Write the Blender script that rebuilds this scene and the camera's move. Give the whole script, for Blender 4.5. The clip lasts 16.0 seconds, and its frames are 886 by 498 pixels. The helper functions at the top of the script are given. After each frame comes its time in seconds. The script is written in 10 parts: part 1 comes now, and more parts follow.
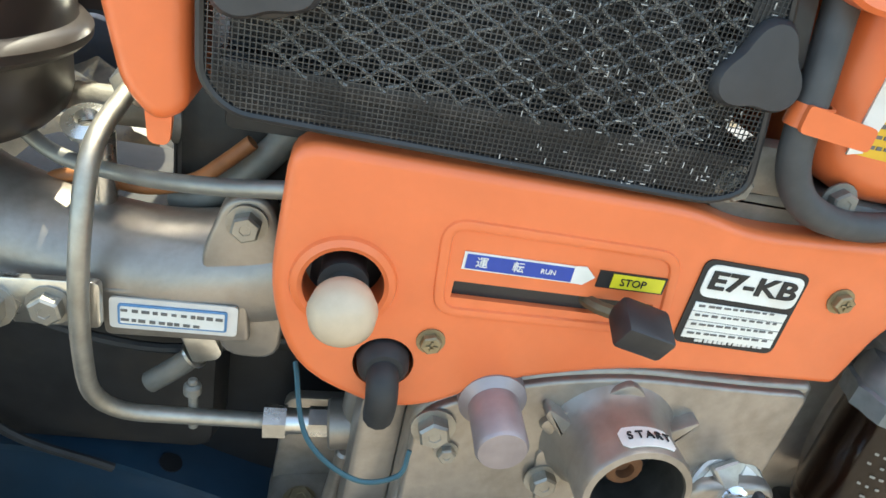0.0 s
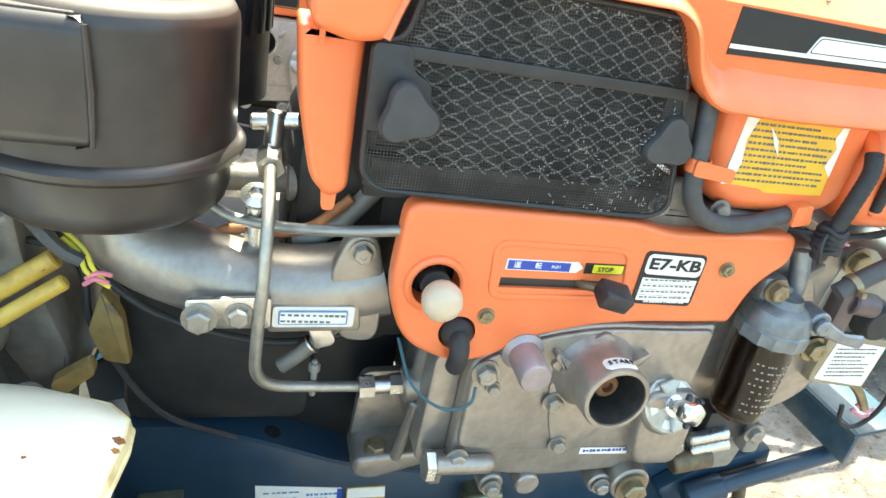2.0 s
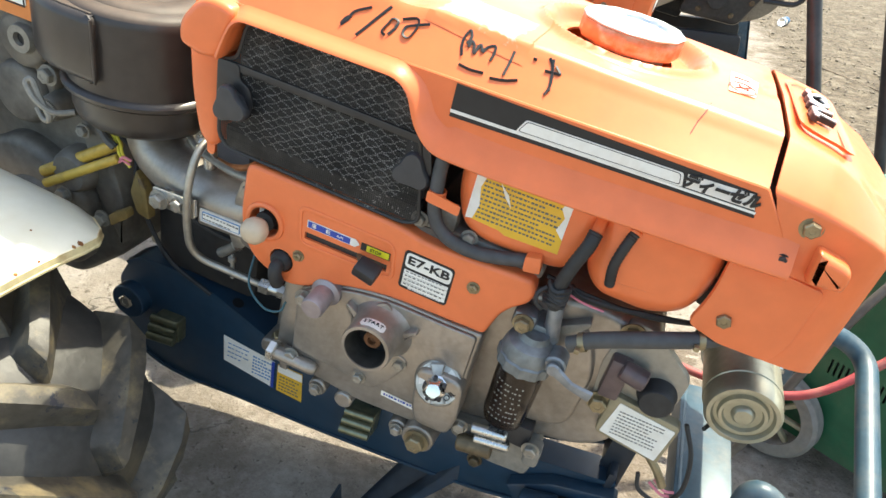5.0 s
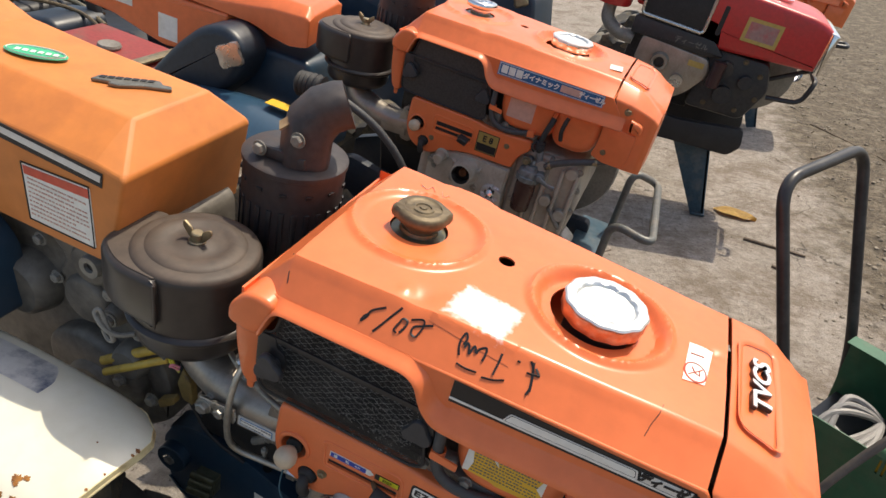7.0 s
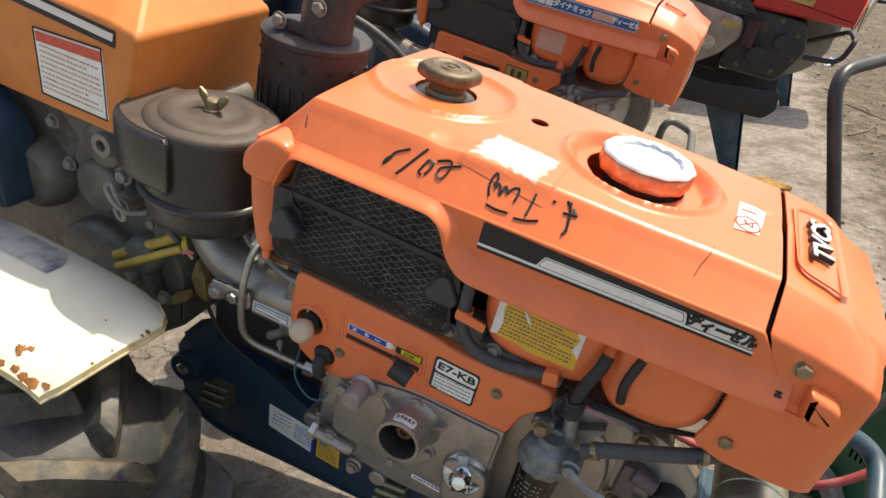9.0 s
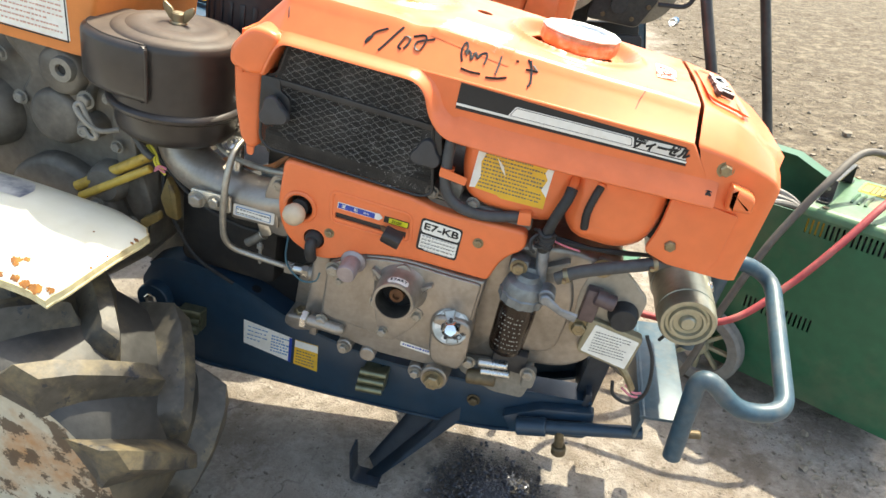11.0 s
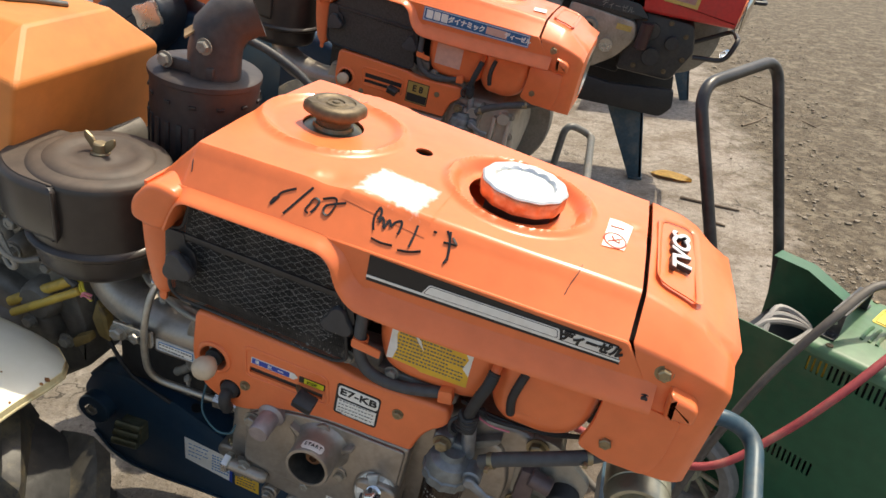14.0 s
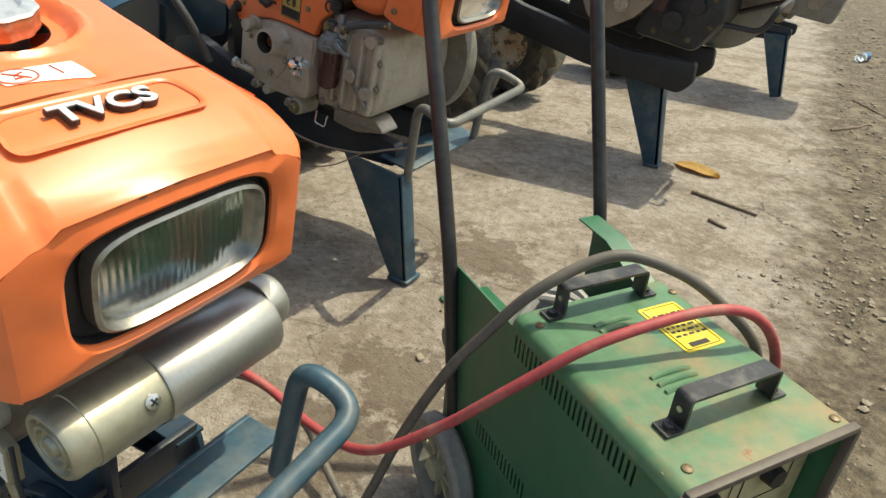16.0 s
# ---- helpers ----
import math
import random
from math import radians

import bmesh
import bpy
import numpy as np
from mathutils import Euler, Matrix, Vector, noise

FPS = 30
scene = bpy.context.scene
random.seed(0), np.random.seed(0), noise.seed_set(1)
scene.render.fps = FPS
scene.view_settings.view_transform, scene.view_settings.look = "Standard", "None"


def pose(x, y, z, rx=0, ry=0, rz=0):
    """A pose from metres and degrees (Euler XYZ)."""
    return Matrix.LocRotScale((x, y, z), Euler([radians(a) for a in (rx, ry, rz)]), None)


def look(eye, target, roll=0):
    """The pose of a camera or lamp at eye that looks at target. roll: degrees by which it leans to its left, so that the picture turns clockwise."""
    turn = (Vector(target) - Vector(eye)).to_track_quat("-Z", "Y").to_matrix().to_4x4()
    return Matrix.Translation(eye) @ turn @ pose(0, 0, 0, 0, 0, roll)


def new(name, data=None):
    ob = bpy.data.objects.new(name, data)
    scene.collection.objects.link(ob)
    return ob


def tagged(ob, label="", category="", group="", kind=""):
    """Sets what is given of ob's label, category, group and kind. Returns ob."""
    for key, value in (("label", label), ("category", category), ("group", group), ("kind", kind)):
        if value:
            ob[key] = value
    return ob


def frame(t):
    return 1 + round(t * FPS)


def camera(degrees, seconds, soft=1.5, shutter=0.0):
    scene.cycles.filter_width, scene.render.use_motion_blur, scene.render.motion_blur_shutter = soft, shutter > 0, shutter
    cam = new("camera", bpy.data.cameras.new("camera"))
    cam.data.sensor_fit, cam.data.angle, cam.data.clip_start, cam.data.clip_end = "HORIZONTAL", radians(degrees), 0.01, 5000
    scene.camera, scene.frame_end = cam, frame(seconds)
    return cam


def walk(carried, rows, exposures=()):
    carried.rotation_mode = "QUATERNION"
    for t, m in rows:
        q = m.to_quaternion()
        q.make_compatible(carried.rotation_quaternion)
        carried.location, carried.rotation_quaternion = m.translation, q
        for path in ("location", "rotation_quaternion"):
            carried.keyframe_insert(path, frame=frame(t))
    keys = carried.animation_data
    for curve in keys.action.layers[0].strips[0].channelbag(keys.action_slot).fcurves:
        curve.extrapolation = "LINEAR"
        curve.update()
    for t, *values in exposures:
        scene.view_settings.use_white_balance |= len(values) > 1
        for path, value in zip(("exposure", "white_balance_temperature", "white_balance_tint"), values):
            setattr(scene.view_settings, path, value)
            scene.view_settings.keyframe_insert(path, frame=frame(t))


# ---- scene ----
cam = camera(66.9, 16.0)
PATH = [
    (0, (0.068, -0.309, 0.85), (0.26, 1.426, -0.126), 1.7),
    (0.5, (-0.023, -0.329, 0.901), (0.241, 1.402, -0.065), 1.2),
    (1, (-0.101, -0.371, 0.924), (0.278, 1.341, -0.037), 0.7),
    (1.5, (-0.067, -0.45, 0.944), (0.309, 1.249, -0.043), 0.4),
    (2, (-0.055, -0.486, 0.966), (0.339, 1.22, 0.0), 0.3),
    (2.5, (-0.065, -0.508, 0.987), (0.33, 1.193, 0.012), 0.3),
    (3, (-0.035, -0.534, 1.006), (0.318, 1.18, 0.038), 0.3),
    (3.5, (0.122, -0.558, 0.988), (0.298, 1.17, -0.004), 1.0),
    (3.7, (0.202, -0.585, 0.996), (0.223, 1.156, 0.011), 1.5),
    (5.8, (0.546, -0.661, 1.216), (-0.074, 0.948, 0.203), 4.2),
    (6, (0.535, -0.655, 1.267), (-0.095, 0.955, 0.261), 4.2),
    (6.5, (0.51, -0.62, 1.395), (-0.086, 1.009, 0.4), 3.9),
    (7, (0.496, -0.627, 1.444), (-0.097, 1.005, 0.452), 3.7),
    (7.5, (0.482, -0.641, 1.466), (-0.128, 1.023, 0.538), 3.4),
    (8, (0.475, -0.652, 1.408), (-0.174, 0.993, 0.473), 3.3),
    (8.5, (0.499, -0.658, 1.319), (-0.162, 0.969, 0.362), 3.4),
    (9, (0.518, -0.668, 1.228), (-0.143, 0.952, 0.26), 3.2),
    (9.5, (0.528, -0.691, 1.162), (-0.118, 0.929, 0.184), 3.3),
    (10, (0.515, -0.765, 1.128), (-0.018, 0.903, 0.161), 2.8),
    (10.2, (0.487, -0.81, 1.13), (0.039, 0.884, 0.166), 2.8),
    (12.3, (0.431, -0.93, 1.114), (0.155, 0.797, 0.143), 2.3),
    (12.5, (0.423, -0.924, 1.117), (0.151, 0.805, 0.149), 2.2),
    (13, (0.393, -0.904, 1.156), (0.109, 0.834, 0.209), 2.3),
    (13.5, (0.463, -0.869, 1.263), (0.089, 0.855, 0.32), 2.4),
    (14, (0.574, -0.667, 1.285), (0.102, 1.022, 0.324), 2.7),
    (14.5, (0.687, -0.426, 1.291), (0.045, 1.198, 0.316), 3.2),
    (15, (0.843, -0.273, 1.253), (0.198, 1.351, 0.282), 3.4),
    (15.5, (1.123, -0.209, 1.169), (0.297, 1.313, 0.169), 4.0),
    (16, (1.283, -0.186, 1.088), (0.403, 1.312, 0.096), 4.3),
]
walk(cam, [(t, look(eye, target, roll)) for t, eye, target, roll in PATH], [(0, 2.25, 6950, -3), (0.5, 2.6, 6800, -7), (1.0, 2.65, 6800, -7), (2.0, 2.65, 6800, -7), (3.7, 2.40, 6850, -6), (5.8, 1.25, 7200, 6), (6.1, 1.0, 7200, 7), (6.5, 0.54, 7200, 8), (7.0, 0.50, 7200, 9), (8.5, 0.65, 7300, 8), (9.0, 0.8, 7400, 8), (9.5, 1.2, 7400, 5), (10.0, 1.5, 7300, 3), (10.2, 1.55, 7300, 3), (12.3, 1.87, 7300, 1), (13.0, 1.85, 7300, 0), (13.5, 1.37, 7300, 4), (14.0, 0.75, 7400, 7), (14.5, 0.24, 7800, 11), (15.0, 0.2, 7800, 10), (15.5, 0.22, 7800, 2), (16.0, 0.76, 7500, -2)])

# ---- light ----
SUN_WAY = Vector((-0.28, -0.45, -1.0))
world = bpy.data.worlds.new("sky")
scene.world = world
world.use_nodes = True
sky = world.node_tree.nodes.new("ShaderNodeTexSky")
sky.sky_type = "NISHITA"
sky.sun_disc = False
sky.sun_elevation = math.atan2(1.0, 0.530)
sky.sun_rotation = radians(31.9)
sky.dust_density = 3.0
world.node_tree.links.new(sky.outputs[0], world.node_tree.nodes["Background"].inputs[0])
world.node_tree.nodes["Background"].inputs[1].default_value = 0.142
sun = new("sun", bpy.data.lights.new("sun", "SUN"))
sun.data.energy, sun.data.angle, sun.data.color = 2.9, radians(0.6), (1.0, 0.94, 0.84)
sun.rotation_euler = SUN_WAY.to_track_quat("-Z", "Y").to_euler()

# ---- materials ----


def mat(name, base, rough=0.5, metal=0.0, vary=0.12, grain=70.0, stain=None, amount=0.35, spread=7.0, bump=0.06, coat=0.0, chips=None, chip_at=0.68):
    """Paint, metal, rubber and so on: fine grain, larger stains, a third colour where it is chipped, and relief."""
    m = bpy.data.materials.new(name)
    m.use_nodes = True
    nt = m.node_tree
    N, K = nt.nodes, nt.links.new
    b = N["Principled BSDF"]
    tc = N.new("ShaderNodeTexCoord")
    fine, wide = N.new("ShaderNodeTexNoise"), N.new("ShaderNodeTexNoise")
    for n, s, d in ((fine, grain, 5.0), (wide, spread, 6.0)):
        n.inputs["Scale"].default_value, n.inputs["Detail"].default_value = s, d
        K(tc.outputs["Object"], n.inputs["Vector"])
    wide.inputs["Roughness"].default_value = 0.65

    def blend(fac, a, c2, lo, hi, top):
        r = N.new("ShaderNodeMapRange")
        r.inputs["From Min"].default_value, r.inputs["From Max"].default_value, r.inputs["To Max"].default_value = lo, hi, top
        K(fac, r.inputs["Value"])
        x = N.new("ShaderNodeMix")
        x.data_type = "RGBA"
        K(r.outputs[0], x.inputs["Factor"])
        for v, k in ((a, "A"), (c2, "B")):
            sock = [i for i in x.inputs if i.name == k and i.type == "RGBA"][0]
            if isinstance(v, tuple):
                sock.default_value = (*v, 1)
            else:
                K(v, sock)
        return [o for o in x.outputs if o.type == "RGBA"][0], r.outputs[0]

    dark = tuple(max(0.0, c * (1 - vary)) for c in base)
    lite = tuple(min(1.0, c * (1 + vary)) for c in base)
    col, _ = blend(fine.outputs[0], dark, lite, 0.3, 0.7, 1.0)
    if stain:
        col, _ = blend(wide.outputs[0], col, stain, 0.48, 0.72, amount)
    if chips:
        ch = N.new("ShaderNodeTexNoise")
        ch.inputs["Scale"].default_value, ch.inputs["Detail"].default_value, ch.inputs["Roughness"].default_value = spread * 3.1, 8.0, 0.7
        K(tc.outputs["Object"], ch.inputs["Vector"])
        col, _ = blend(ch.outputs[0], col, chips, chip_at, chip_at + 0.03, 0.9)
    K(col, b.inputs["Base Color"])
    rr = N.new("ShaderNodeMapRange")
    rr.inputs["To Min"].default_value, rr.inputs["To Max"].default_value = max(0.03, rough - 0.1), min(1, rough + 0.14)
    K(wide.outputs[0], rr.inputs["Value"])
    K(rr.outputs[0], b.inputs["Roughness"])
    b.inputs["Metallic"].default_value = metal
    b.inputs["Coat Weight"].default_value = coat
    b.inputs["Coat Roughness"].default_value = 0.18
    if bump:
        bp = N.new("ShaderNodeBump")
        bp.inputs["Strength"].default_value, bp.inputs["Distance"].default_value = bump, 0.004
        K(fine.outputs[0], bp.inputs["Height"])
        K(bp.outputs[0], b.inputs["Normal"])
    return m


ORANGE = mat("orange_paint", (0.79, 0.185, 0.062), 0.32, vary=0.05, grain=35, stain=(0.62, 0.13, 0.04), amount=0.30, spread=9, bump=0.02, coat=0.35, chips=(0.10, 0.05, 0.03), chip_at=0.745)
_p = ORANGE.node_tree.nodes["Principled BSDF"].inputs
_p["Specular IOR Level"].default_value, _p["Coat Weight"].default_value, _p["Coat Roughness"].default_value = 0.3, 0.34, 0.22
ORANGE_OLD = mat("faded_orange_paint", (0.62, 0.20, 0.042), 0.52, vary=0.07, grain=30, stain=(0.42, 0.12, 0.03), amount=0.5, spread=7, bump=0.04, coat=0.1, chips=(0.12, 0.06, 0.03), chip_at=0.74)
RED = mat("red_paint", (0.50, 0.025, 0.025), 0.35, vary=0.1, stain=(0.2, 0.05, 0.04), amount=0.4, coat=0.2, chips=(0.08, 0.04, 0.03))
SILVER = mat("silver_cast_paint", (0.345, 0.305, 0.262), 0.34, 0.6, vary=0.10, grain=90, stain=(0.13, 0.105, 0.075), amount=0.55, spread=11, bump=0.12)
CAST = mat("grey_cast_metal", (0.24, 0.225, 0.195), 0.52, 0.25, vary=0.14, grain=120, stain=(0.10, 0.08, 0.055), amount=0.6, spread=12, bump=0.22)
BEIGE = mat("warm_grey_cast_paint", (0.46, 0.415, 0.345), 0.42, 0.15, vary=0.08, grain=90, stain=(0.20, 0.155, 0.105), amount=0.5, spread=11, bump=0.12)
OILY = mat("oily_dusty_iron", (0.150, 0.132, 0.108), 0.50, 0.1, vary=0.16, grain=60, stain=(0.045, 0.036, 0.028), amount=0.85, spread=8, bump=0.22, chips=(0.25, 0.22, 0.17), chip_at=0.70)
PIPE = mat("dull_steel_pipe", (0.42, 0.40, 0.355), 0.42, 0.75, vary=0.10, grain=120, stain=(0.24, 0.20, 0.14), amount=0.5, spread=22, bump=0.04)
LAMPRIM = mat("dull_lamp_rim", (0.31, 0.30, 0.27), 0.34, 0.85, vary=0.10, stain=(0.10, 0.085, 0.06), amount=0.7, spread=26, bump=0.03)
STEEL = mat("bright_steel", (0.62, 0.61, 0.58), 0.26, 0.95, vary=0.08, grain=160, stain=(0.32, 0.27, 0.2), amount=0.4, spread=18, bump=0.03)
BRASS = mat("zinc_brass", (0.30, 0.245, 0.15), 0.42, 0.7, vary=0.15, stain=(0.14, 0.09, 0.05), amount=0.6, spread=40)
GAUGE = mat("dull_gauge_metal", (0.50, 0.49, 0.46), 0.42, 0.85, vary=0.12, grain=120, stain=(0.26, 0.23, 0.18), amount=0.5, spread=40, bump=0.08)
CHROME = mat("chrome", (0.80, 0.80, 0.80), 0.10, 1.0, vary=0.05, stain=(0.45, 0.40, 0.34), amount=0.4, spread=20, bump=0.01)
RUSTCAP = mat("tarnished_cap", (0.14, 0.105, 0.060), 0.5, 0.4, vary=0.25, grain=90, stain=(0.07, 0.045, 0.025), amount=0.7, spread=24, bump=0.2)
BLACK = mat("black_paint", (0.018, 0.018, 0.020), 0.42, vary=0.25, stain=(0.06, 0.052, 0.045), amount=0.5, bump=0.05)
AIRBLACK = mat("dusty_black_steel", (0.034, 0.028, 0.025), 0.34, vary=0.2, grain=40, stain=(0.055, 0.040, 0.030), amount=0.6, spread=6, bump=0.05, chips=(0.15, 0.09, 0.05), chip_at=0.75)
LID = mat("brown_dusty_lid", (0.060, 0.044, 0.034), 0.60, vary=0.2, grain=50, stain=(0.13, 0.095, 0.07), amount=0.55, spread=14, bump=0.08)
MUFFLER = mat("burnt_steel", (0.045, 0.038, 0.038), 0.55, 0.2, vary=0.2, stain=(0.10, 0.055, 0.032), amount=0.5, spread=11, bump=0.15, chips=(0.30, 0.22, 0.13), chip_at=0.71)
WORNBLACK = mat("worn_black_paint", (0.020, 0.020, 0.023), 0.38, vary=0.25, stain=(0.15, 0.14, 0.125), amount=0.8, spread=22, bump=0.06, chips=(0.26, 0.24, 0.20), chip_at=0.66)
GREYPIPE = mat("worn_grey_tube", (0.125, 0.130, 0.125), 0.45, 0.15, vary=0.15, stain=(0.26, 0.22, 0.17), amount=0.6, spread=15, chips=(0.05, 0.09, 0.12), chip_at=0.62)
RUBBER = mat("black_rubber", (0.020, 0.020, 0.021), 0.62, vary=0.3, stain=(0.07, 0.063, 0.055), amount=0.45, bump=0.08)
HOSE = mat("grey_rubber_hose", (0.055, 0.056, 0.058), 0.55, vary=0.2, stain=(0.11, 0.10, 0.085), amount=0.4, bump=0.06)
WIRE = mat("screen_wire", (0.045, 0.046, 0.048), 0.42, 0.5, vary=0.4, grain=25, stain=(0.22, 0.21, 0.20), amount=0.5, spread=30, bump=0.0)
FRAYED = mat("frayed_wire_grey", (0.42, 0.42, 0.41), 0.5, 0.2, vary=0.2, bump=0.0)
LATTICE = mat("lattice_metal", (0.34, 0.34, 0.33), 0.5, 0.3, vary=0.4, grain=60, stain=(0.24, 0.23, 0.2), amount=0.6, spread=20, bump=0.0)
CORE = mat("radiator_core", (0.016, 0.016, 0.017), 0.6, vary=0.3, stain=(0.05, 0.045, 0.04), amount=0.5)
IVORY = mat("ivory_plastic", (0.56, 0.44, 0.31), 0.34, vary=0.06, stain=(0.40, 0.32, 0.22), amount=0.45, spread=30, bump=0.02)
BLUE = mat("dark_blue_paint", (0.015, 0.040, 0.070), 0.36, vary=0.12, grain=40, stain=(0.050, 0.060, 0.070), amount=0.5, spread=8, bump=0.05, coat=0.15, chips=(0.13, 0.09, 0.055), chip_at=0.72)
NAVY = mat("navy_black_paint", (0.016, 0.024, 0.036), 0.42, vary=0.2, stain=(0.05, 0.045, 0.04), amount=0.5, chips=(0.10, 0.07, 0.05), chip_at=0.73)
PIPEBLUE = mat("worn_blue_tube", (0.035, 0.075, 0.105), 0.42, 0.05, vary=0.15, stain=(0.16, 0.16, 0.15), amount=0.6, spread=15, chips=(0.16, 0.08, 0.04), chip_at=0.70)
GREEN = mat("green_welder_paint", (0.018, 0.105, 0.050), 0.42, vary=0.12, grain=30, stain=(0.20, 0.17, 0.10), amount=0.35, spread=5, bump=0.05, chips=(0.22, 0.16, 0.09), chip_at=0.74)
GREENTOP = mat("dusty_green_top", (0.075, 0.165, 0.085), 0.42, vary=0.14, grain=50, stain=(0.27, 0.175, 0.085), amount=1.0, spread=6.5, bump=0.08, chips=(0.20, 0.085, 0.03), chip_at=0.66)
CREAM = mat("cream_fender_paint", (0.74, 0.72, 0.60), 0.30, vary=0.03, grain=25, stain=(0.60, 0.55, 0.36), amount=0.4, spread=6, bump=0.02, coat=0.3, chips=(0.28, 0.12, 0.03), chip_at=0.715)
TYRE = mat("dusty_tyre_rubber", (0.034, 0.033, 0.031), 0.50, vary=0.25, grain=60, stain=(0.15, 0.12, 0.075), amount=0.75, spread=7, bump=0.25)
RIM = mat("rusty_white_rim", (0.50, 0.46, 0.36), 0.55, vary=0.1, stain=(0.42, 0.17, 0.03), amount=1.0, spread=6, bump=0.2, chips=(0.08, 0.05, 0.03), chip_at=0.52)
YELLOW = mat("yellow_sticker", (0.75, 0.44, 0.035), 0.45, vary=0.06, grain=60, stain=(0.55, 0.33, 0.06), amount=0.5, spread=25, bump=0.03, chips=(0.70, 0.62, 0.45), chip_at=0.74)
WHITE = mat("white_sticker", (0.80, 0.78, 0.72), 0.45, vary=0.05, stain=(0.55, 0.48, 0.36), amount=0.4, spread=25, bump=0.02)
SILVERTAPE = mat("silver_sticker", (0.70, 0.70, 0.68), 0.35, 0.3, vary=0.06, stain=(0.5, 0.46, 0.4), amount=0.3, spread=20)
REFLECTOR = mat("aged_reflector", (0.13, 0.14, 0.11), 0.6, 0.2, vary=0.1, stain=(0.35, 0.33, 0.26), amount=0.5, spread=20)
CAPTOP = mat("worn_cap_metal", (0.74, 0.74, 0.72), 0.34, 0.75, vary=0.06, stain=(0.50, 0.47, 0.42), amount=0.5, spread=25, bump=0.04)
INK = mat("black_ink", (0.012, 0.012, 0.013), 0.5, vary=0.2, bump=0.0)
GREYINK = mat("grey_print", (0.14, 0.13, 0.12), 0.6, vary=0.2, bump=0.0)
BLUEINK = mat("blue_print", (0.020, 0.055, 0.33), 0.4, vary=0.1, bump=0.0)
PALEBLUE = mat("pale_blue_print", (0.10, 0.24, 0.45), 0.4, vary=0.1, bump=0.0)
REDINK = mat("red_print", (0.62, 0.09, 0.05), 0.5, vary=0.1, bump=0.0)
PINK = mat("faded_pink_print", (0.62, 0.36, 0.28), 0.5, vary=0.08, bump=0.0)
GOLD = mat("gold_plate", (0.48, 0.36, 0.12), 0.35, 0.5, vary=0.1, bump=0.02)
GREENINK = mat("green_print", (0.05, 0.42, 0.22), 0.45, vary=0.1, bump=0.0)
WOOD = mat("yellow_stick", (0.62, 0.40, 0.07), 0.38, vary=0.15, grain=40, stain=(0.22, 0.11, 0.03), amount=0.7, spread=26, chips=(0.10, 0.06, 0.03), chip_at=0.66)
REDCABLE = mat("red_cable_rubber", (0.33, 0.050, 0.055), 0.6, vary=0.15, stain=(0.34, 0.17, 0.13), amount=0.7, spread=18, bump=0.06)
GREYCABLE = mat("grey_cable_rubber", (0.105, 0.092, 0.078), 0.6, vary=0.15, stain=(0.2, 0.17, 0.13), amount=0.5, spread=16, bump=0.08)
WIREYEL = mat("yellow_wire", (0.60, 0.52, 0.05), 0.45, vary=0.1)
WIREPINK = mat("pink_wire", (0.65, 0.20, 0.25), 0.45, vary=0.1)
KNOB = mat("dark_grey_plastic", (0.038, 0.039, 0.043), 0.5, vary=0.15, stain=(0.11, 0.10, 0.09), amount=0.4, bump=0.05)
PITCH = mat("black_frame_paint", (0.010, 0.011, 0.013), 0.5, vary=0.25, stain=(0.04, 0.035, 0.03), amount=0.4)
DULLRED = mat("dull_red_paint", (0.26, 0.035, 0.028), 0.5, vary=0.15, stain=(0.16, 0.10, 0.07), amount=0.6, spread=9)
OILYIRON = mat("oily_iron", (0.030, 0.028, 0.025), 0.5, 0.3, vary=0.25, stain=(0.075, 0.055, 0.035), amount=0.5, spread=14, bump=0.2)
SATIN = mat("satin_steel", (0.46, 0.45, 0.42), 0.36, 0.85, vary=0.06, grain=160, stain=(0.40, 0.37, 0.31), amount=0.4, spread=9, bump=0.03)
BRIGHT = mat("bright_emblem", (0.86, 0.86, 0.85), 0.35, 0.55, vary=0.04, stain=(0.6, 0.57, 0.5), amount=0.4, spread=40, bump=0.02)
CAPSIDE = mat("tinted_cap_side", (0.50, 0.21, 0.11), 0.30, 0.6, vary=0.15, stain=(0.62, 0.58, 0.52), amount=0.7, spread=30)
BOLT = mat("dull_bolt_steel", (0.36, 0.34, 0.30), 0.38, 0.7, vary=0.1, stain=(0.16, 0.12, 0.08), amount=0.5, spread=40)
LEAF = mat("dry_leaf", (0.56, 0.36, 0.10), 0.6, vary=0.2, grain=90, stain=(0.35, 0.18, 0.05), amount=0.6, spread=20)
STICK = mat("dry_stick", (0.16, 0.12, 0.085), 0.8, vary=0.3, bump=0.3)
STONE = mat("rubble_stone", (0.23, 0.195, 0.15), 0.85, vary=0.25, stain=(0.16, 0.13, 0.1), amount=0.5, spread=15, bump=0.4)


def glassy(name, color, rough=0.03):
    m = bpy.data.materials.new(name)
    m.use_nodes = True
    b = m.node_tree.nodes["Principled BSDF"]
    b.inputs["Base Color"].default_value = (*color, 1)
    b.inputs["Transmission Weight"].default_value = 1.0
    b.inputs["Roughness"].default_value = rough
    b.inputs["IOR"].default_value = 1.48
    return m


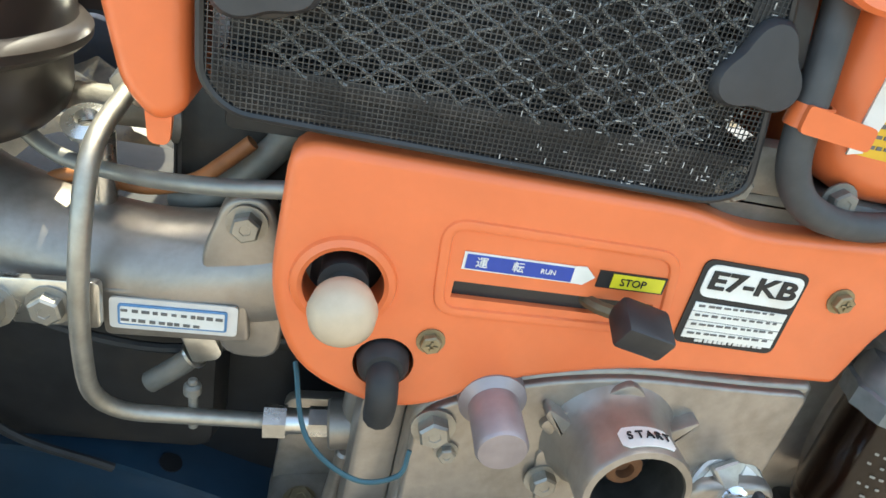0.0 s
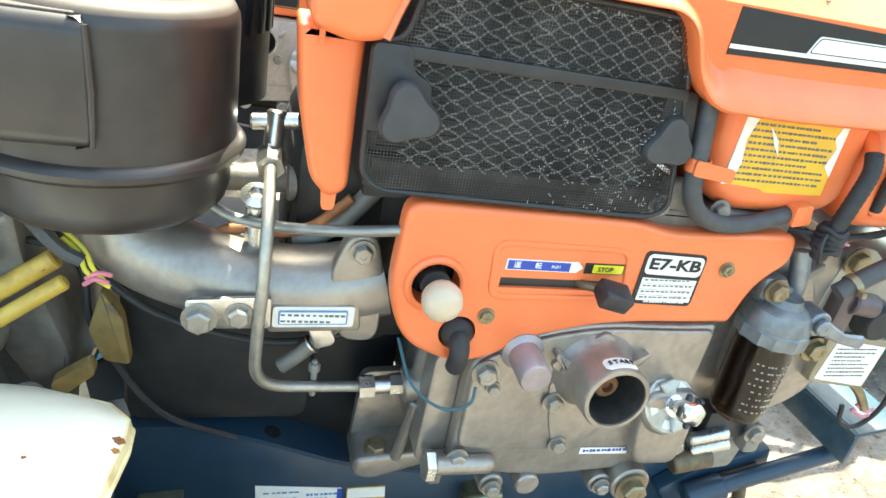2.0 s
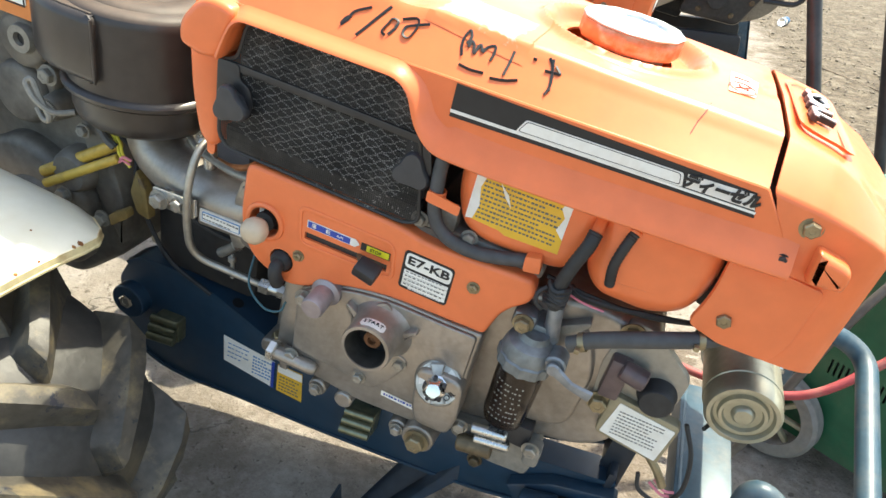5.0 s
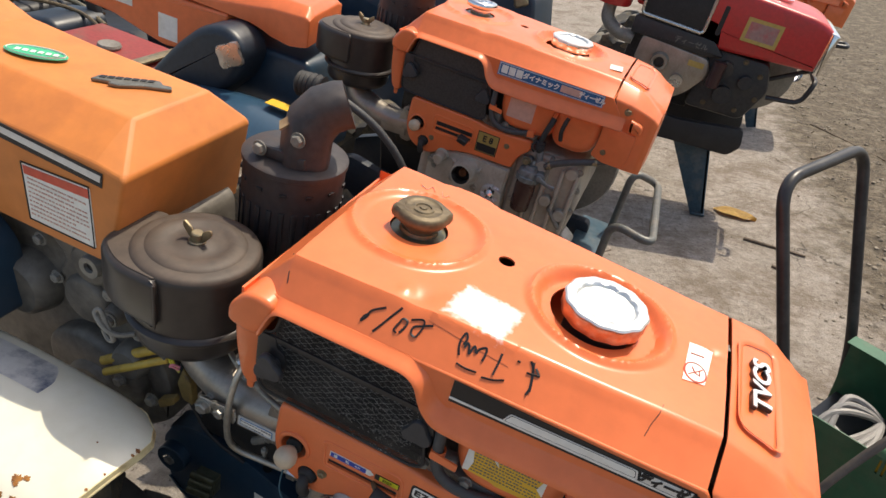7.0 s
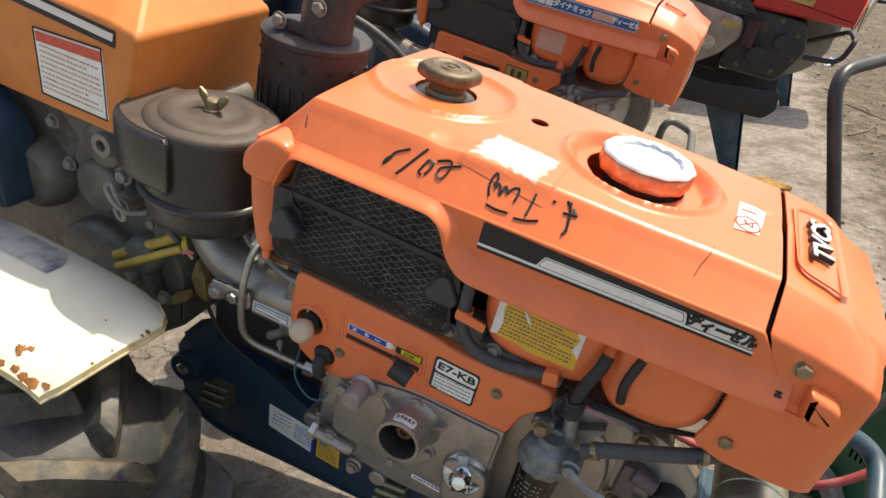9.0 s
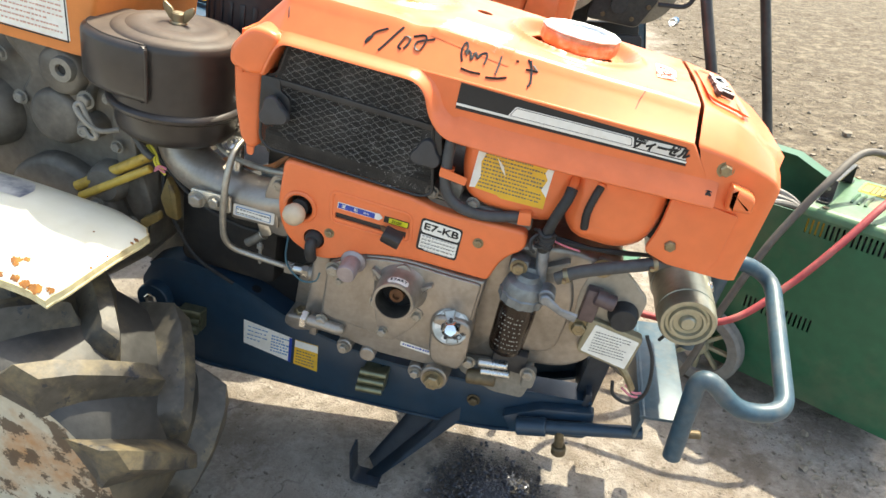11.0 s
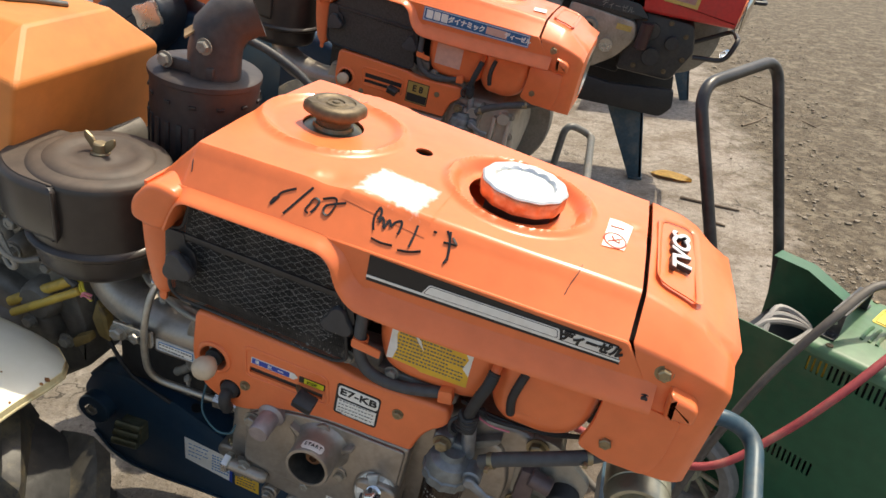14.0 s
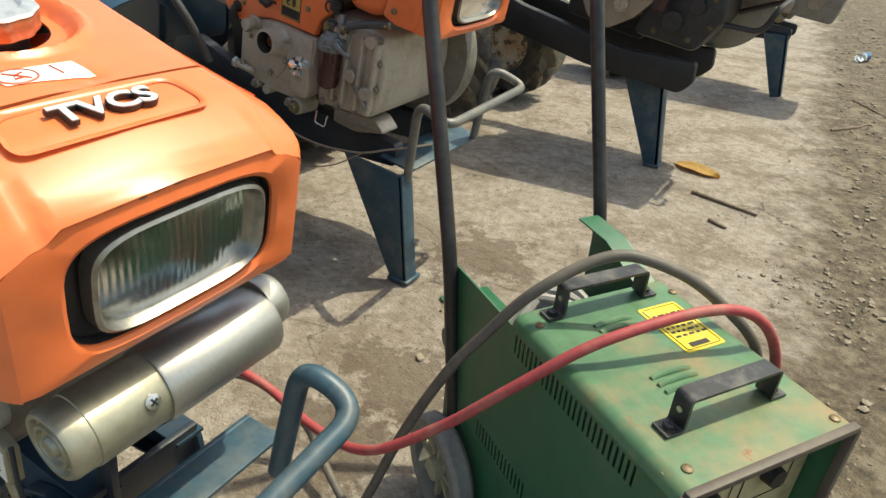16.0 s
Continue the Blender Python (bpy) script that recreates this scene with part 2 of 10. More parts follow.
GLASS = glassy("lamp_glass", (0.40, 0.43, 0.33), 0.20)
_n = GLASS.node_tree.nodes
_w, _c, _b = _n.new("ShaderNodeTexWave"), _n.new("ShaderNodeTexCoord"), _n.new("ShaderNodeBump")
_w.bands_direction = "Y"
_w.inputs["Scale"].default_value, _w.inputs["Distortion"].default_value, _w.inputs["Detail"].default_value = 36.0, 1.2, 2.0
_b.inputs["Strength"].default_value, _b.inputs["Distance"].default_value = 0.07, 0.003
GLASS.node_tree.links.new(_c.outputs["Object"], _w.inputs["Vector"])
GLASS.node_tree.links.new(_w.outputs["Fac"], _b.inputs["Height"])
GLASS.node_tree.links.new(_b.outputs[0], _n["Principled BSDF"].inputs["Normal"])
GLASS.node_tree.nodes["Principled BSDF"].inputs["Specular IOR Level"].default_value = 0.15
AMBER = glassy("brown_bowl_glass", (0.20, 0.09, 0.05), 0.10)
PLASTIC = glassy("clear_plastic", (0.95, 0.95, 0.95), 0.08)


def ground_material():
    m = bpy.data.materials.new("dusty_concrete")
    m.use_nodes = True
    nt = m.node_tree
    N, K = nt.nodes, nt.links.new
    b = N["Principled BSDF"]
    tc = N.new("ShaderNodeTexCoord")

    def noise_node(scale, detail=6.0, rough=0.6):
        n = N.new("ShaderNodeTexNoise")
        n.inputs["Scale"].default_value, n.inputs["Detail"].default_value, n.inputs["Roughness"].default_value = scale, detail, rough
        K(tc.outputs["Object"], n.inputs["Vector"])
        return n.outputs[0]

    def ramp(src, lo, hi, top=1.0):
        r = N.new("ShaderNodeMapRange")
        r.inputs["From Min"].default_value, r.inputs["From Max"].default_value, r.inputs["To Max"].default_value = lo, hi, top
        K(src, r.inputs["Value"])
        return r.outputs[0]

    def mix(fac, a, c2):
        x = N.new("ShaderNodeMix")
        x.data_type = "RGBA"
        K(fac, x.inputs["Factor"])
        for v, k in ((a, "A"), (c2, "B")):
            sock = [i for i in x.inputs if i.name == k and i.type == "RGBA"][0]
            if isinstance(v, tuple):
                sock.default_value = (*v, 1)
            else:
                K(v, sock)
        return [o for o in x.outputs if o.type == "RGBA"][0]

    def mul(a, c2):
        x = N.new("ShaderNodeMath")
        x.operation = "MULTIPLY"
        K(a, x.inputs[0])
        K(c2, x.inputs[1])
        return x.outputs[0]

    big, mid, fine, grit = noise_node(0.9), noise_node(3.7, 9.0, 0.72), noise_node(28.0, 8.0, 0.7), noise_node(150.0, 4.0)
    patch, fleck = noise_node(8.5, 9.0, 0.75), noise_node(55.0, 5.0, 0.6)
    col = mix(ramp(fine, 0.32, 0.68), (0.190, 0.163, 0.136), (0.380, 0.333, 0.286))
    col = mix(ramp(mid, 0.46, 0.60, 0.85), col, (0.158, 0.122, 0.090))
    col = mix(ramp(patch, 0.54, 0.66, 0.7), col, (0.355, 0.318, 0.285))
    col = mix(ramp(big, 0.50, 0.66, 0.45), col, (0.23, 0.21, 0.175))
    col = mix(ramp(fleck, 0.61, 0.68, 0.8), col, (0.075, 0.058, 0.042))
    blot = noise_node(19.0, 8.0, 0.7)
    col = mix(ramp(blot, 0.60, 0.70, 0.55), col, (0.120, 0.095, 0.070))
    col = mix(ramp(blot, 0.40, 0.30, 0.60), col, (0.44, 0.395, 0.345))
    col = mix(ramp(grit, 0.62, 0.72, 0.5), col, (0.07, 0.06, 0.048))
    # hairline cracks
    crack = N.new("ShaderNodeTexVoronoi")
    crack.feature = "DISTANCE_TO_EDGE"
    crack.inputs["Scale"].default_value = 1.6
    bent = N.new("ShaderNodeVectorMath")
    bent.operation = "MULTIPLY_ADD"
    wav = N.new("ShaderNodeTexNoise")
    wav.inputs["Scale"].default_value, wav.inputs["Detail"].default_value = 5.0, 6.0
    K(tc.outputs["Object"], wav.inputs["Vector"])
    K(wav.outputs["Color"], bent.inputs[0])
    bent.inputs[1].default_value = (0.35, 0.35, 0.0)
    K(tc.outputs["Object"], bent.inputs[2])
    K(bent.outputs[0], crack.inputs["Vector"])
    col = mix(mul(ramp(crack.outputs[0], 0.006, 0.001), ramp(big, 0.42, 0.58)), col, (0.06, 0.05, 0.04))
    # loose earth beyond the slab's worn edge
    sep = N.new("ShaderNodeSeparateXYZ")
    K(tc.outputs["Object"], sep.inputs[0])
    wob = N.new("ShaderNodeMath")
    wob.operation = "MULTIPLY_ADD"
    K(mid, wob.inputs[0])
    wob.inputs[1].default_value = 0.9
    slant = N.new("ShaderNodeMath")
    slant.operation = "MULTIPLY_ADD"
    K(sep.outputs[1], slant.inputs[0])
    slant.inputs[1].default_value = 0.085
    K(sep.outputs[0], slant.inputs[2])
    K(slant.outputs[0], wob.inputs[2])
    earth = ramp(wob.outputs[0], 1.84, 2.06)
    soil = mix(ramp(fine, 0.35, 0.65), (0.038, 0.028, 0.018), (0.150, 0.118, 0.080))
    soil = mix(ramp(patch, 0.50, 0.60, 0.75), soil, (0.21, 0.175, 0.128))
    col = mix(earth, col, soil)
    # an oily damp spot below the engine
    wet = N.new("ShaderNodeVectorMath")
    wet.operation = "DISTANCE"
    K(tc.outputs["Object"], wet.inputs[0])
    wet.inputs[1].default_value = (0.375, 0.075, 0.0)
    wsum = N.new("ShaderNodeMath")
    wsum.operation = "MULTIPLY_ADD"
    K(mid, wsum.inputs[0])
    wsum.inputs[1].default_value = -0.28
    K(wet.outputs["Value"], wsum.inputs[2])
    damp = ramp(wsum.outputs[0], 0.03, -0.02)
    col = mix(mul(damp, ramp(grit, 0.2, 0.5)), col, (0.035, 0.033, 0.032))
    # damp brown patches between the machines
    for px, py, size in ((0.57, 0.85, 0.14), (0.44, 1.51, 0.16), (0.58, 0.62, 0.12)):
        gap = N.new("ShaderNodeVectorMath")
        gap.operation = "DISTANCE"
        K(tc.outputs["Object"], gap.inputs[0])
        gap.inputs[1].default_value = (px, py, 0.0)
        rag = N.new("ShaderNodeMath")
        rag.operation = "MULTIPLY_ADD"
        K(patch, rag.inputs[0])
        rag.inputs[1].default_value = -0.9
        K(gap.outputs["Value"], rag.inputs[2])
        col = mix(ramp(rag.outputs[0], size - 0.43, size - 0.47, 0.75), col, (0.105, 0.078, 0.055))
    K(col, b.inputs["Base Color"])
    rg = N.new("ShaderNodeMapRange")
    rg.inputs["To Min"].default_value, rg.inputs["To Max"].default_value = 0.92, 0.35
    K(damp, rg.inputs["Value"])
    K(rg.outputs[0], b.inputs["Roughness"])
    add = N.new("ShaderNodeMath")
    add.operation = "MULTIPLY_ADD"
    K(grit, add.inputs[0])
    add.inputs[1].default_value = 0.35
    K(fine, add.inputs[2])
    bp = N.new("ShaderNodeBump")
    bp.inputs["Strength"].default_value, bp.inputs["Distance"].default_value = 0.85, 0.018
    K(add.outputs[0], bp.inputs["Height"])
    K(bp.outputs[0], b.inputs["Normal"])
    return m


GROUND = ground_material()


def bare_patch():
    """White ground showing where a label was scraped off the orange paint, with cloudy edges."""
    m = ORANGE.copy()
    m.name = "scraped_label"
    N, K = m.node_tree.nodes, m.node_tree.links.new
    b = N["Principled BSDF"]
    paint = b.inputs["Base Color"].links[0].from_socket
    tc = N.new("ShaderNodeTexCoord")
    place = N.new("ShaderNodeMapping")
    place.vector_type = "TEXTURE"
    place.inputs["Location"].default_value = (0.240, 0.083, 0.0)
    place.inputs["Rotation"].default_value = (0, 0, radians(-5))
    place.inputs["Scale"].default_value = (0.046, 0.037, 1.0)
    K(tc.outputs["Object"], place.inputs[0])
    size = N.new("ShaderNodeVectorMath")
    size.operation = "ABSOLUTE"
    K(place.outputs[0], size.inputs[0])
    sep = N.new("ShaderNodeSeparateXYZ")
    K(size.outputs[0], sep.inputs[0])
    far = N.new("ShaderNodeMath")
    far.operation = "MAXIMUM"
    K(sep.outputs[0], far.inputs[0])
    K(sep.outputs[1], far.inputs[1])
    cloud = N.new("ShaderNodeTexNoise")
    cloud.inputs["Scale"].default_value, cloud.inputs["Detail"].default_value = 90.0, 6.0
    K(tc.outputs["Object"], cloud.inputs["Vector"])
    rag = N.new("ShaderNodeMath")
    rag.operation = "MULTIPLY_ADD"
    K(cloud.outputs[0], rag.inputs[0])
    rag.inputs[1].default_value = 0.55
    K(far.outputs[0], rag.inputs[2])
    ramp = N.new("ShaderNodeMapRange")
    ramp.inputs["From Min"].default_value, ramp.inputs["From Max"].default_value = 1.02, 1.30
    K(rag.outputs[0], ramp.inputs["Value"])
    x = N.new("ShaderNodeMix")
    x.data_type = "RGBA"
    K(ramp.outputs[0], x.inputs["Factor"])
    white, over = [i for i in x.inputs if i.type == "RGBA"]
    white.default_value = (0.86, 0.86, 0.85, 1)
    K(paint, over)
    K([o for o in x.outputs if o.type == "RGBA"][0], b.inputs["Base Color"])
    return m


# ---- mesh tools ----


def merge(bm, other):
    me = bpy.data.meshes.new("tmp")
    other.to_mesh(me)
    other.free()
    bm.from_mesh(me)
    bpy.data.meshes.remove(me)
    return bm


def turn_to(axis):
    return Vector((0, 0, 1)).rotation_difference(Vector(axis).normalized()).to_matrix().to_4x4()


def box(bm, c, s, bevel=0.0, m=None, seg=2):
    t = bmesh.new()
    bmesh.ops.create_cube(t, size=1.0, matrix=Matrix.Diagonal((*s, 1)))
    if bevel:
        bmesh.ops.bevel(t, geom=t.edges[:], offset=bevel, segments=seg, affect="EDGES", profile=0.5)
    bmesh.ops.transform(t, matrix=Matrix.Translation(c) @ (m or Matrix()), verts=t.verts[:])
    return merge(bm, t)


def fillet(pts, radii, n=4):
    """The polygon pts with its corners rounded."""
    if not isinstance(radii, (list, tuple)):
        radii = [radii] * len(pts)
    out, k = [], len(pts)
    for i in range(k):
        a, b, c, r = Vector(pts[i - 1]), Vector(pts[i]), Vector(pts[(i + 1) % k]), radii[i]
        if r <= 0:
            out.append(tuple(b))
            continue
        d1, d2 = (a - b), (c - b)
        l = min(r, d1.length * 0.48, d2.length * 0.48)
        p, q = b + d1.normalized() * l, b + d2.normalized() * l
        for j in range(n + 1):
            f = j / n
            out.append(tuple((1 - f) ** 2 * p + 2 * f * (1 - f) * b + f * f * q))
    return out


def prism(bm, pts, v0, v1, bevel=0.0, seg=2):
    """A polygon in the u-w plane, from depth v0 (front) to v1."""
    t = bmesh.new()
    f = t.faces.new([t.verts.new((p[0], v0, p[1])) for p in pts])
    r = bmesh.ops.extrude_face_region(t, geom=[f])
    bmesh.ops.translate(t, verts=[e for e in r["geom"] if isinstance(e, bmesh.types.BMVert)], vec=(0, v1 - v0, 0))
    bmesh.ops.recalc_face_normals(t, faces=t.faces[:])
    if bevel:
        lo = min(v0, v1)
        es = [e for e in t.edges if all(abs(v.co.y - lo) < 1e-6 for v in e.verts)]
        bmesh.ops.bevel(t, geom=es, offset=bevel, segments=seg, affect="EDGES", profile=0.5)
    return merge(bm, t)


def prism_on(bm, pts, h, m, bevel=0.0):
    """A polygon in m's x-y plane, raised by h along its z."""
    t = bmesh.new()
    prism(t, pts, 0, h, 0)
    bmesh.ops.transform(t, matrix=m @ Matrix(((1, 0, 0, 0), (0, 0, 1, 0), (0, 1, 0, 0), (0, 0, 0, 1))), verts=t.verts[:])
    bmesh.ops.recalc_face_normals(t, faces=t.faces[:])
    if bevel:
        bmesh.ops.bevel(t, geom=t.edges[:], offset=bevel, segments=1, affect="EDGES", profile=0.5)
    return merge(bm, t)


def lathe(bm, prof, origin=(0, 0, 0), axis=(0, 0, 1), seg=32, jag=None):
    """A profile of (radius, height) turned about an axis."""
    m = Matrix.Translation(origin) @ turn_to(axis)
    t = bmesh.new()
    rings = []
    for r, h in prof:
        if r < 1e-6:
            rings.append([t.verts.new(m @ Vector((0, 0, h)))])
        else:
            ring = []
            for i in range(seg):
                a = 2 * math.pi * i / seg
                q = r * (jag(a, h) if jag else 1)
                ring.append(t.verts.new(m @ Vector((q * math.cos(a), q * math.sin(a), h))))
            rings.append(ring)
    for a, b in zip(rings, rings[1:]):
        for i in range(seg):
            j = (i + 1) % seg
            if len(a) == 1 and len(b) == 1:
                continue
            if len(a) == 1:
                t.faces.new((a[0], b[i], b[j]))
            elif len(b) == 1:
                t.faces.new((a[i], a[j], b[0]))
            else:
                t.faces.new((a[i], a[j], b[j], b[i]))
    if prof[0] != prof[-1]:
        for ring in (rings[0], rings[-1]):
            if len(ring) > 1:
                t.faces.new(ring)
    bmesh.ops.recalc_face_normals(t, faces=t.faces[:])
    return merge(bm, t)


def cyl(bm, p, q, r, r2=None, seg=24, chamfer=0.002):
    p, q = Vector(p), Vector(q)
    h, r2 = (q - p).length, r if r2 is None else r2
    c = min(chamfer, r * 0.4, h * 0.3)
    return lathe(bm, [(0, 0), (r - c, 0), (r, c), (r2, h - c), (r2 - c, h), (0, h)], p, q - p, seg)


def spline(pts, n=8):
    """A smooth line through the points."""
    p = [Vector(q) for q in pts]
    p = [2 * p[0] - p[1]] + p + [2 * p[-1] - p[-2]]
    out = []
    for a, b, c, d in zip(p, p[1:], p[2:], p[3:]):
        for i in range(n):
            t = i / n
            out.append(0.5 * ((2 * b) + (c - a) * t + (2 * a - 5 * b + 4 * c - d) * t * t + (3 * b - a - 3 * c + d) * t**3))
    return out + [p[-2]]


def bend(pts, r, n=5):
    """A line of straight runs with rounded corners, in space."""
    p = [Vector(q) for q in pts]
    out = [p[0]]
    for a, b, c in zip(p, p[1:], p[2:]):
        d1, d2 = a - b, c - b
        l = min(r, d1.length * 0.48, d2.length * 0.48)
        s, e = b + d1.normalized() * l, b + d2.normalized() * l
        for j in range(n + 1):
            f = j / n
            out.append((1 - f) ** 2 * s + 2 * f * (1 - f) * b + f * f * e)
    return out + [p[-1]]


def tube(bm, line, r, seg=10, flat=1.0, closed=False):
    """A round bar or hose along a line of points; r may be a list."""
    line = [Vector(p) for p in line]
    k = len(line)
    t = bmesh.new()
    rings = []
    nrm = None
    for i, p in enumerate(line):
        if closed:
            d = line[(i + 1) % k] - line[i - 1]
        else:
            d = line[min(i + 1, k - 1)] - line[max(i - 1, 0)]
        d.normalize()
        if nrm is None:
            nrm = d.orthogonal().normalized() if abs(d.y) > 0.95 else (Vector((0, 1, 0)) - d * d.y).normalized()
        nrm = (nrm - d * nrm.dot(d)).normalized()
        bi = d.cross(nrm)
        rr = r[i] if isinstance(r, (list, tuple)) else r
        rings.append([t.verts.new(p + rr * (flat * math.cos(a) * nrm + math.sin(a) * bi)) for a in [2 * math.pi * j / seg for j in range(seg)]])
    for a, b in zip(rings, rings[1:] + ([rings[0]] if closed else [])):
        for i in range(seg):
            j = (i + 1) % seg
            t.faces.new((a[i], a[j], b[j], b[i]))
    if not closed:
        t.faces.new(rings[0])
        t.faces.new(rings[-1])
    bmesh.ops.recalc_face_normals(t, faces=t.faces[:])
    return merge(bm, t)


def strap(bm, line, side, width, thick):
    """A flat bar bent along a line; side is the direction of its width."""
    line, side = [Vector(q) for q in line], Vector(side).normalized()
    t = bmesh.new()
    rows = []
    for i, q in enumerate(line):
        d = (line[min(i + 1, len(line) - 1)] - line[max(i - 1, 0)]).normalized()
        n_ = d.cross(side).normalized() * (thick / 2)
        rows.append([t.verts.new(q + side * (a * width / 2) + n_ * c) for a, c in ((-1, -1), (1, -1), (1, 1), (-1, 1))])
    for a, c in zip(rows, rows[1:]):
        for k in range(4):
            t.faces.new((a[k], a[(k + 1) % 4], c[(k + 1) % 4], c[k]))
    t.faces.new(rows[0])
    t.faces.new(rows[-1])
    bmesh.ops.recalc_face_normals(t, faces=t.faces[:])
    return merge(bm, t)


def hexbolt(bm, p, axis=(0, -1, 0), r=0.009, h=0.008, washer=True, spin=0.3):
    p, ax = Vector(p), Vector(axis).normalized()
    base = 0.0
    if washer:
        lathe(bm, [(0, 0), (r * 1.35, 0), (r * 1.35, h * 0.2), (0, h * 0.2)], p, ax, 16)
        base = h * 0.2
    m = Matrix.Rotation(spin, 4, "Z")
    t = bmesh.new()
    lathe(t, [(0, base), (r, base), (r, base + h * 0.82), (r * 0.84, base + h), (r * 0.4, base + h), (r * 0.36, base + h * 0.93), (0, base + h * 0.93)], (0, 0, 0), (0, 0, 1), 6)
    bmesh.ops.transform(t, matrix=Matrix.Translation(p) @ turn_to(ax) @ m, verts=t.verts[:])
    return merge(bm, t)


def thing(name, m=None, label="", category="", group="", kind=""):
    ob = new(name)
    ob.empty_display_size = 0.05
    ob.matrix_basis = m or Matrix()
    return tagged(ob, label, category, group, kind)


def part(name, bm, material, parent=None, label="", angle=38, kind=""):
    me = bpy.data.meshes.new(name)
    bm.to_mesh(me)
    bm.free()
    me.materials.append(material)
    me.shade_smooth()
    me.set_sharp_from_angle(angle=radians(angle))
    ob = new(name, me)
    if parent is not None:
        ob.parent = parent
    if label:
        ob["label"] = label
    if kind:
        ob["kind"] = kind
    return ob


FRONT = Matrix(((1, 0, 0, 0), (0, 0, -1, 0), (0, 1, 0, 0), (0, 0, 0, 1)))


def lettering(name, body, size, m, material, parent, depth=0.0006, bold=0.0, stretch=1.0, slant=0.0, label=""):
    """Letters as a mesh, centred on m's origin and standing up along its z."""
    cu = bpy.data.curves.new(name, "FONT")
    cu.body, cu.size, cu.extrude, cu.offset, cu.shear = body, size, depth, bold, slant
    cu.align_x, cu.align_y, cu.resolution_u = "CENTER", "CENTER", 3
    tmp = bpy.data.objects.new(name, cu)
    scene.collection.objects.link(tmp)
    bpy.context.view_layer.update()
    me = bpy.data.meshes.new_from_object(tmp.evaluated_get(bpy.context.evaluated_depsgraph_get()))
    bpy.data.objects.remove(tmp)
    bpy.data.curves.remove(cu)
    me.transform(m @ Matrix.Diagonal((stretch, 1, 1, 1)))
    me.materials.clear()
    me.materials.append(material)
    ob = new(name, me)
    ob.parent = parent
    if label:
        ob["label"] = label
    return ob


def cut(ob, cutter):
    """Opens holes through a mesh where the cutter stands."""
    me = bpy.data.meshes.new("cutter")
    cutter.to_mesh(me)
    cutter.free()
    c = bpy.data.objects.new("cutter", me)
    scene.collection.objects.link(c)
    held = ob.parent
    ob.parent = None
    mod = ob.modifiers.new("cut", "BOOLEAN")
    mod.operation, mod.object, mod.solver = "DIFFERENCE", c, "EXACT"
    bpy.context.view_layer.update()
    out = bpy.data.meshes.new_from_object(ob.evaluated_get(bpy.context.evaluated_depsgraph_get()))
    ob.modifiers.clear()
    old = ob.data
    ob.data = out
    out.set_sharp_from_angle(angle=radians(38))
    bpy.data.meshes.remove(old)
    bpy.data.objects.remove(c)
    bpy.data.meshes.remove(me)
    ob.parent = held
    return ob


def decal(name, pts, material, parent, v=0.0, h=0.0008, label=""):
    """A thin sticker on a face that looks along -v; pts are (u, w)."""
    b = bmesh.new()
    prism(b, pts, v - h, v, 0)
    return part(name, b, material, parent, label)


def rect(u0, w0, u1, w1, skew=0.0):
    return [(u0, w0), (u1, w0 + skew), (u1, w1 + skew), (u0, w1)]


def text_bars(name, u0, w0, u1, w1, rows, material, parent, v, seed=1, fill=0.45, label=""):
    """Unreadable small print: rows of short bars."""
    r = random.Random(seed)
    b = bmesh.new()
    step = (w1 - w0) / rows
    for i in range(rows):
        w = w1 - (i + 0.5) * step
        u = u0
        end = u1 - (u1 - u0) * r.choice((0, 0, 0.05, 0.25))
        while u < end:
            l = step * r.uniform(0.35, 0.7)
            box(b, (min(u + l / 2, u1), v, w), (l, 0.0006, step * fill * r.uniform(0.7, 1.0)))
            u += l + step * r.uniform(0.12, 0.4)
    return part(name, b, material, parent, label)

# ---- the setting ----
TILT = radians(10)


def engine_frame(x, y, z, tilt=TILT):
    return Matrix.Translation((x, y, z)) @ Matrix.Rotation(tilt, 4, "Y")


ground_bm = bmesh.new()
_n = 90


def ground_height(x, y):
    far = max(abs(x - 0.5) - 4, abs(y - 1.5) - 6, 0)
    edge = min(1.0, max(0.0, (x - 1.35 - 0.25 * noise.noise(Vector((y * 1.3, 3.1, 0.0)))) / 0.3))
    bumps = 0.010 * noise.noise(Vector((x * 1.7, y * 1.7, 0.3))) + edge * 0.018 * noise.noise(Vector((x * 7, y * 7, 1.3))) + edge * 0.010 * noise.noise(Vector((x * 19, y * 19, 2.3)))
    return bumps * (1.0 if far == 0 else 0.3) - 0.004


_xs = [-400, -120, -40, -15] + [-6 + 12 * i / 170 for i in range(171)] + [15, 40, 120, 400]
_ys = [-400, -120, -40, -15] + [-5 + 14 * i / 190 for i in range(191)] + [18, 40, 120, 400]
_grid = [[ground_bm.verts.new((x, y, ground_height(x, y))) for y in _ys] for x in _xs]
for i in range(len(_xs) - 1):
    for j in range(len(_ys) - 1):
        ground_bm.faces.new((_grid[i][j], _grid[i + 1][j], _grid[i + 1][j + 1], _grid[i][j + 1]))
ground = tagged(part("ground", ground_bm, GROUND), "worn dusty concrete yard with earth and rubble along its edge", "ground", kind="structure")

# ---- diesel engine, in its own frame: u forward, v away from the operator's side, w up ----
WIDE = 0.395


def far_side(u):
    """The hood tapers a little towards the headlamp."""
    return WIDE + 0.030 * (1 - min(1, max(0, u / 0.57)))


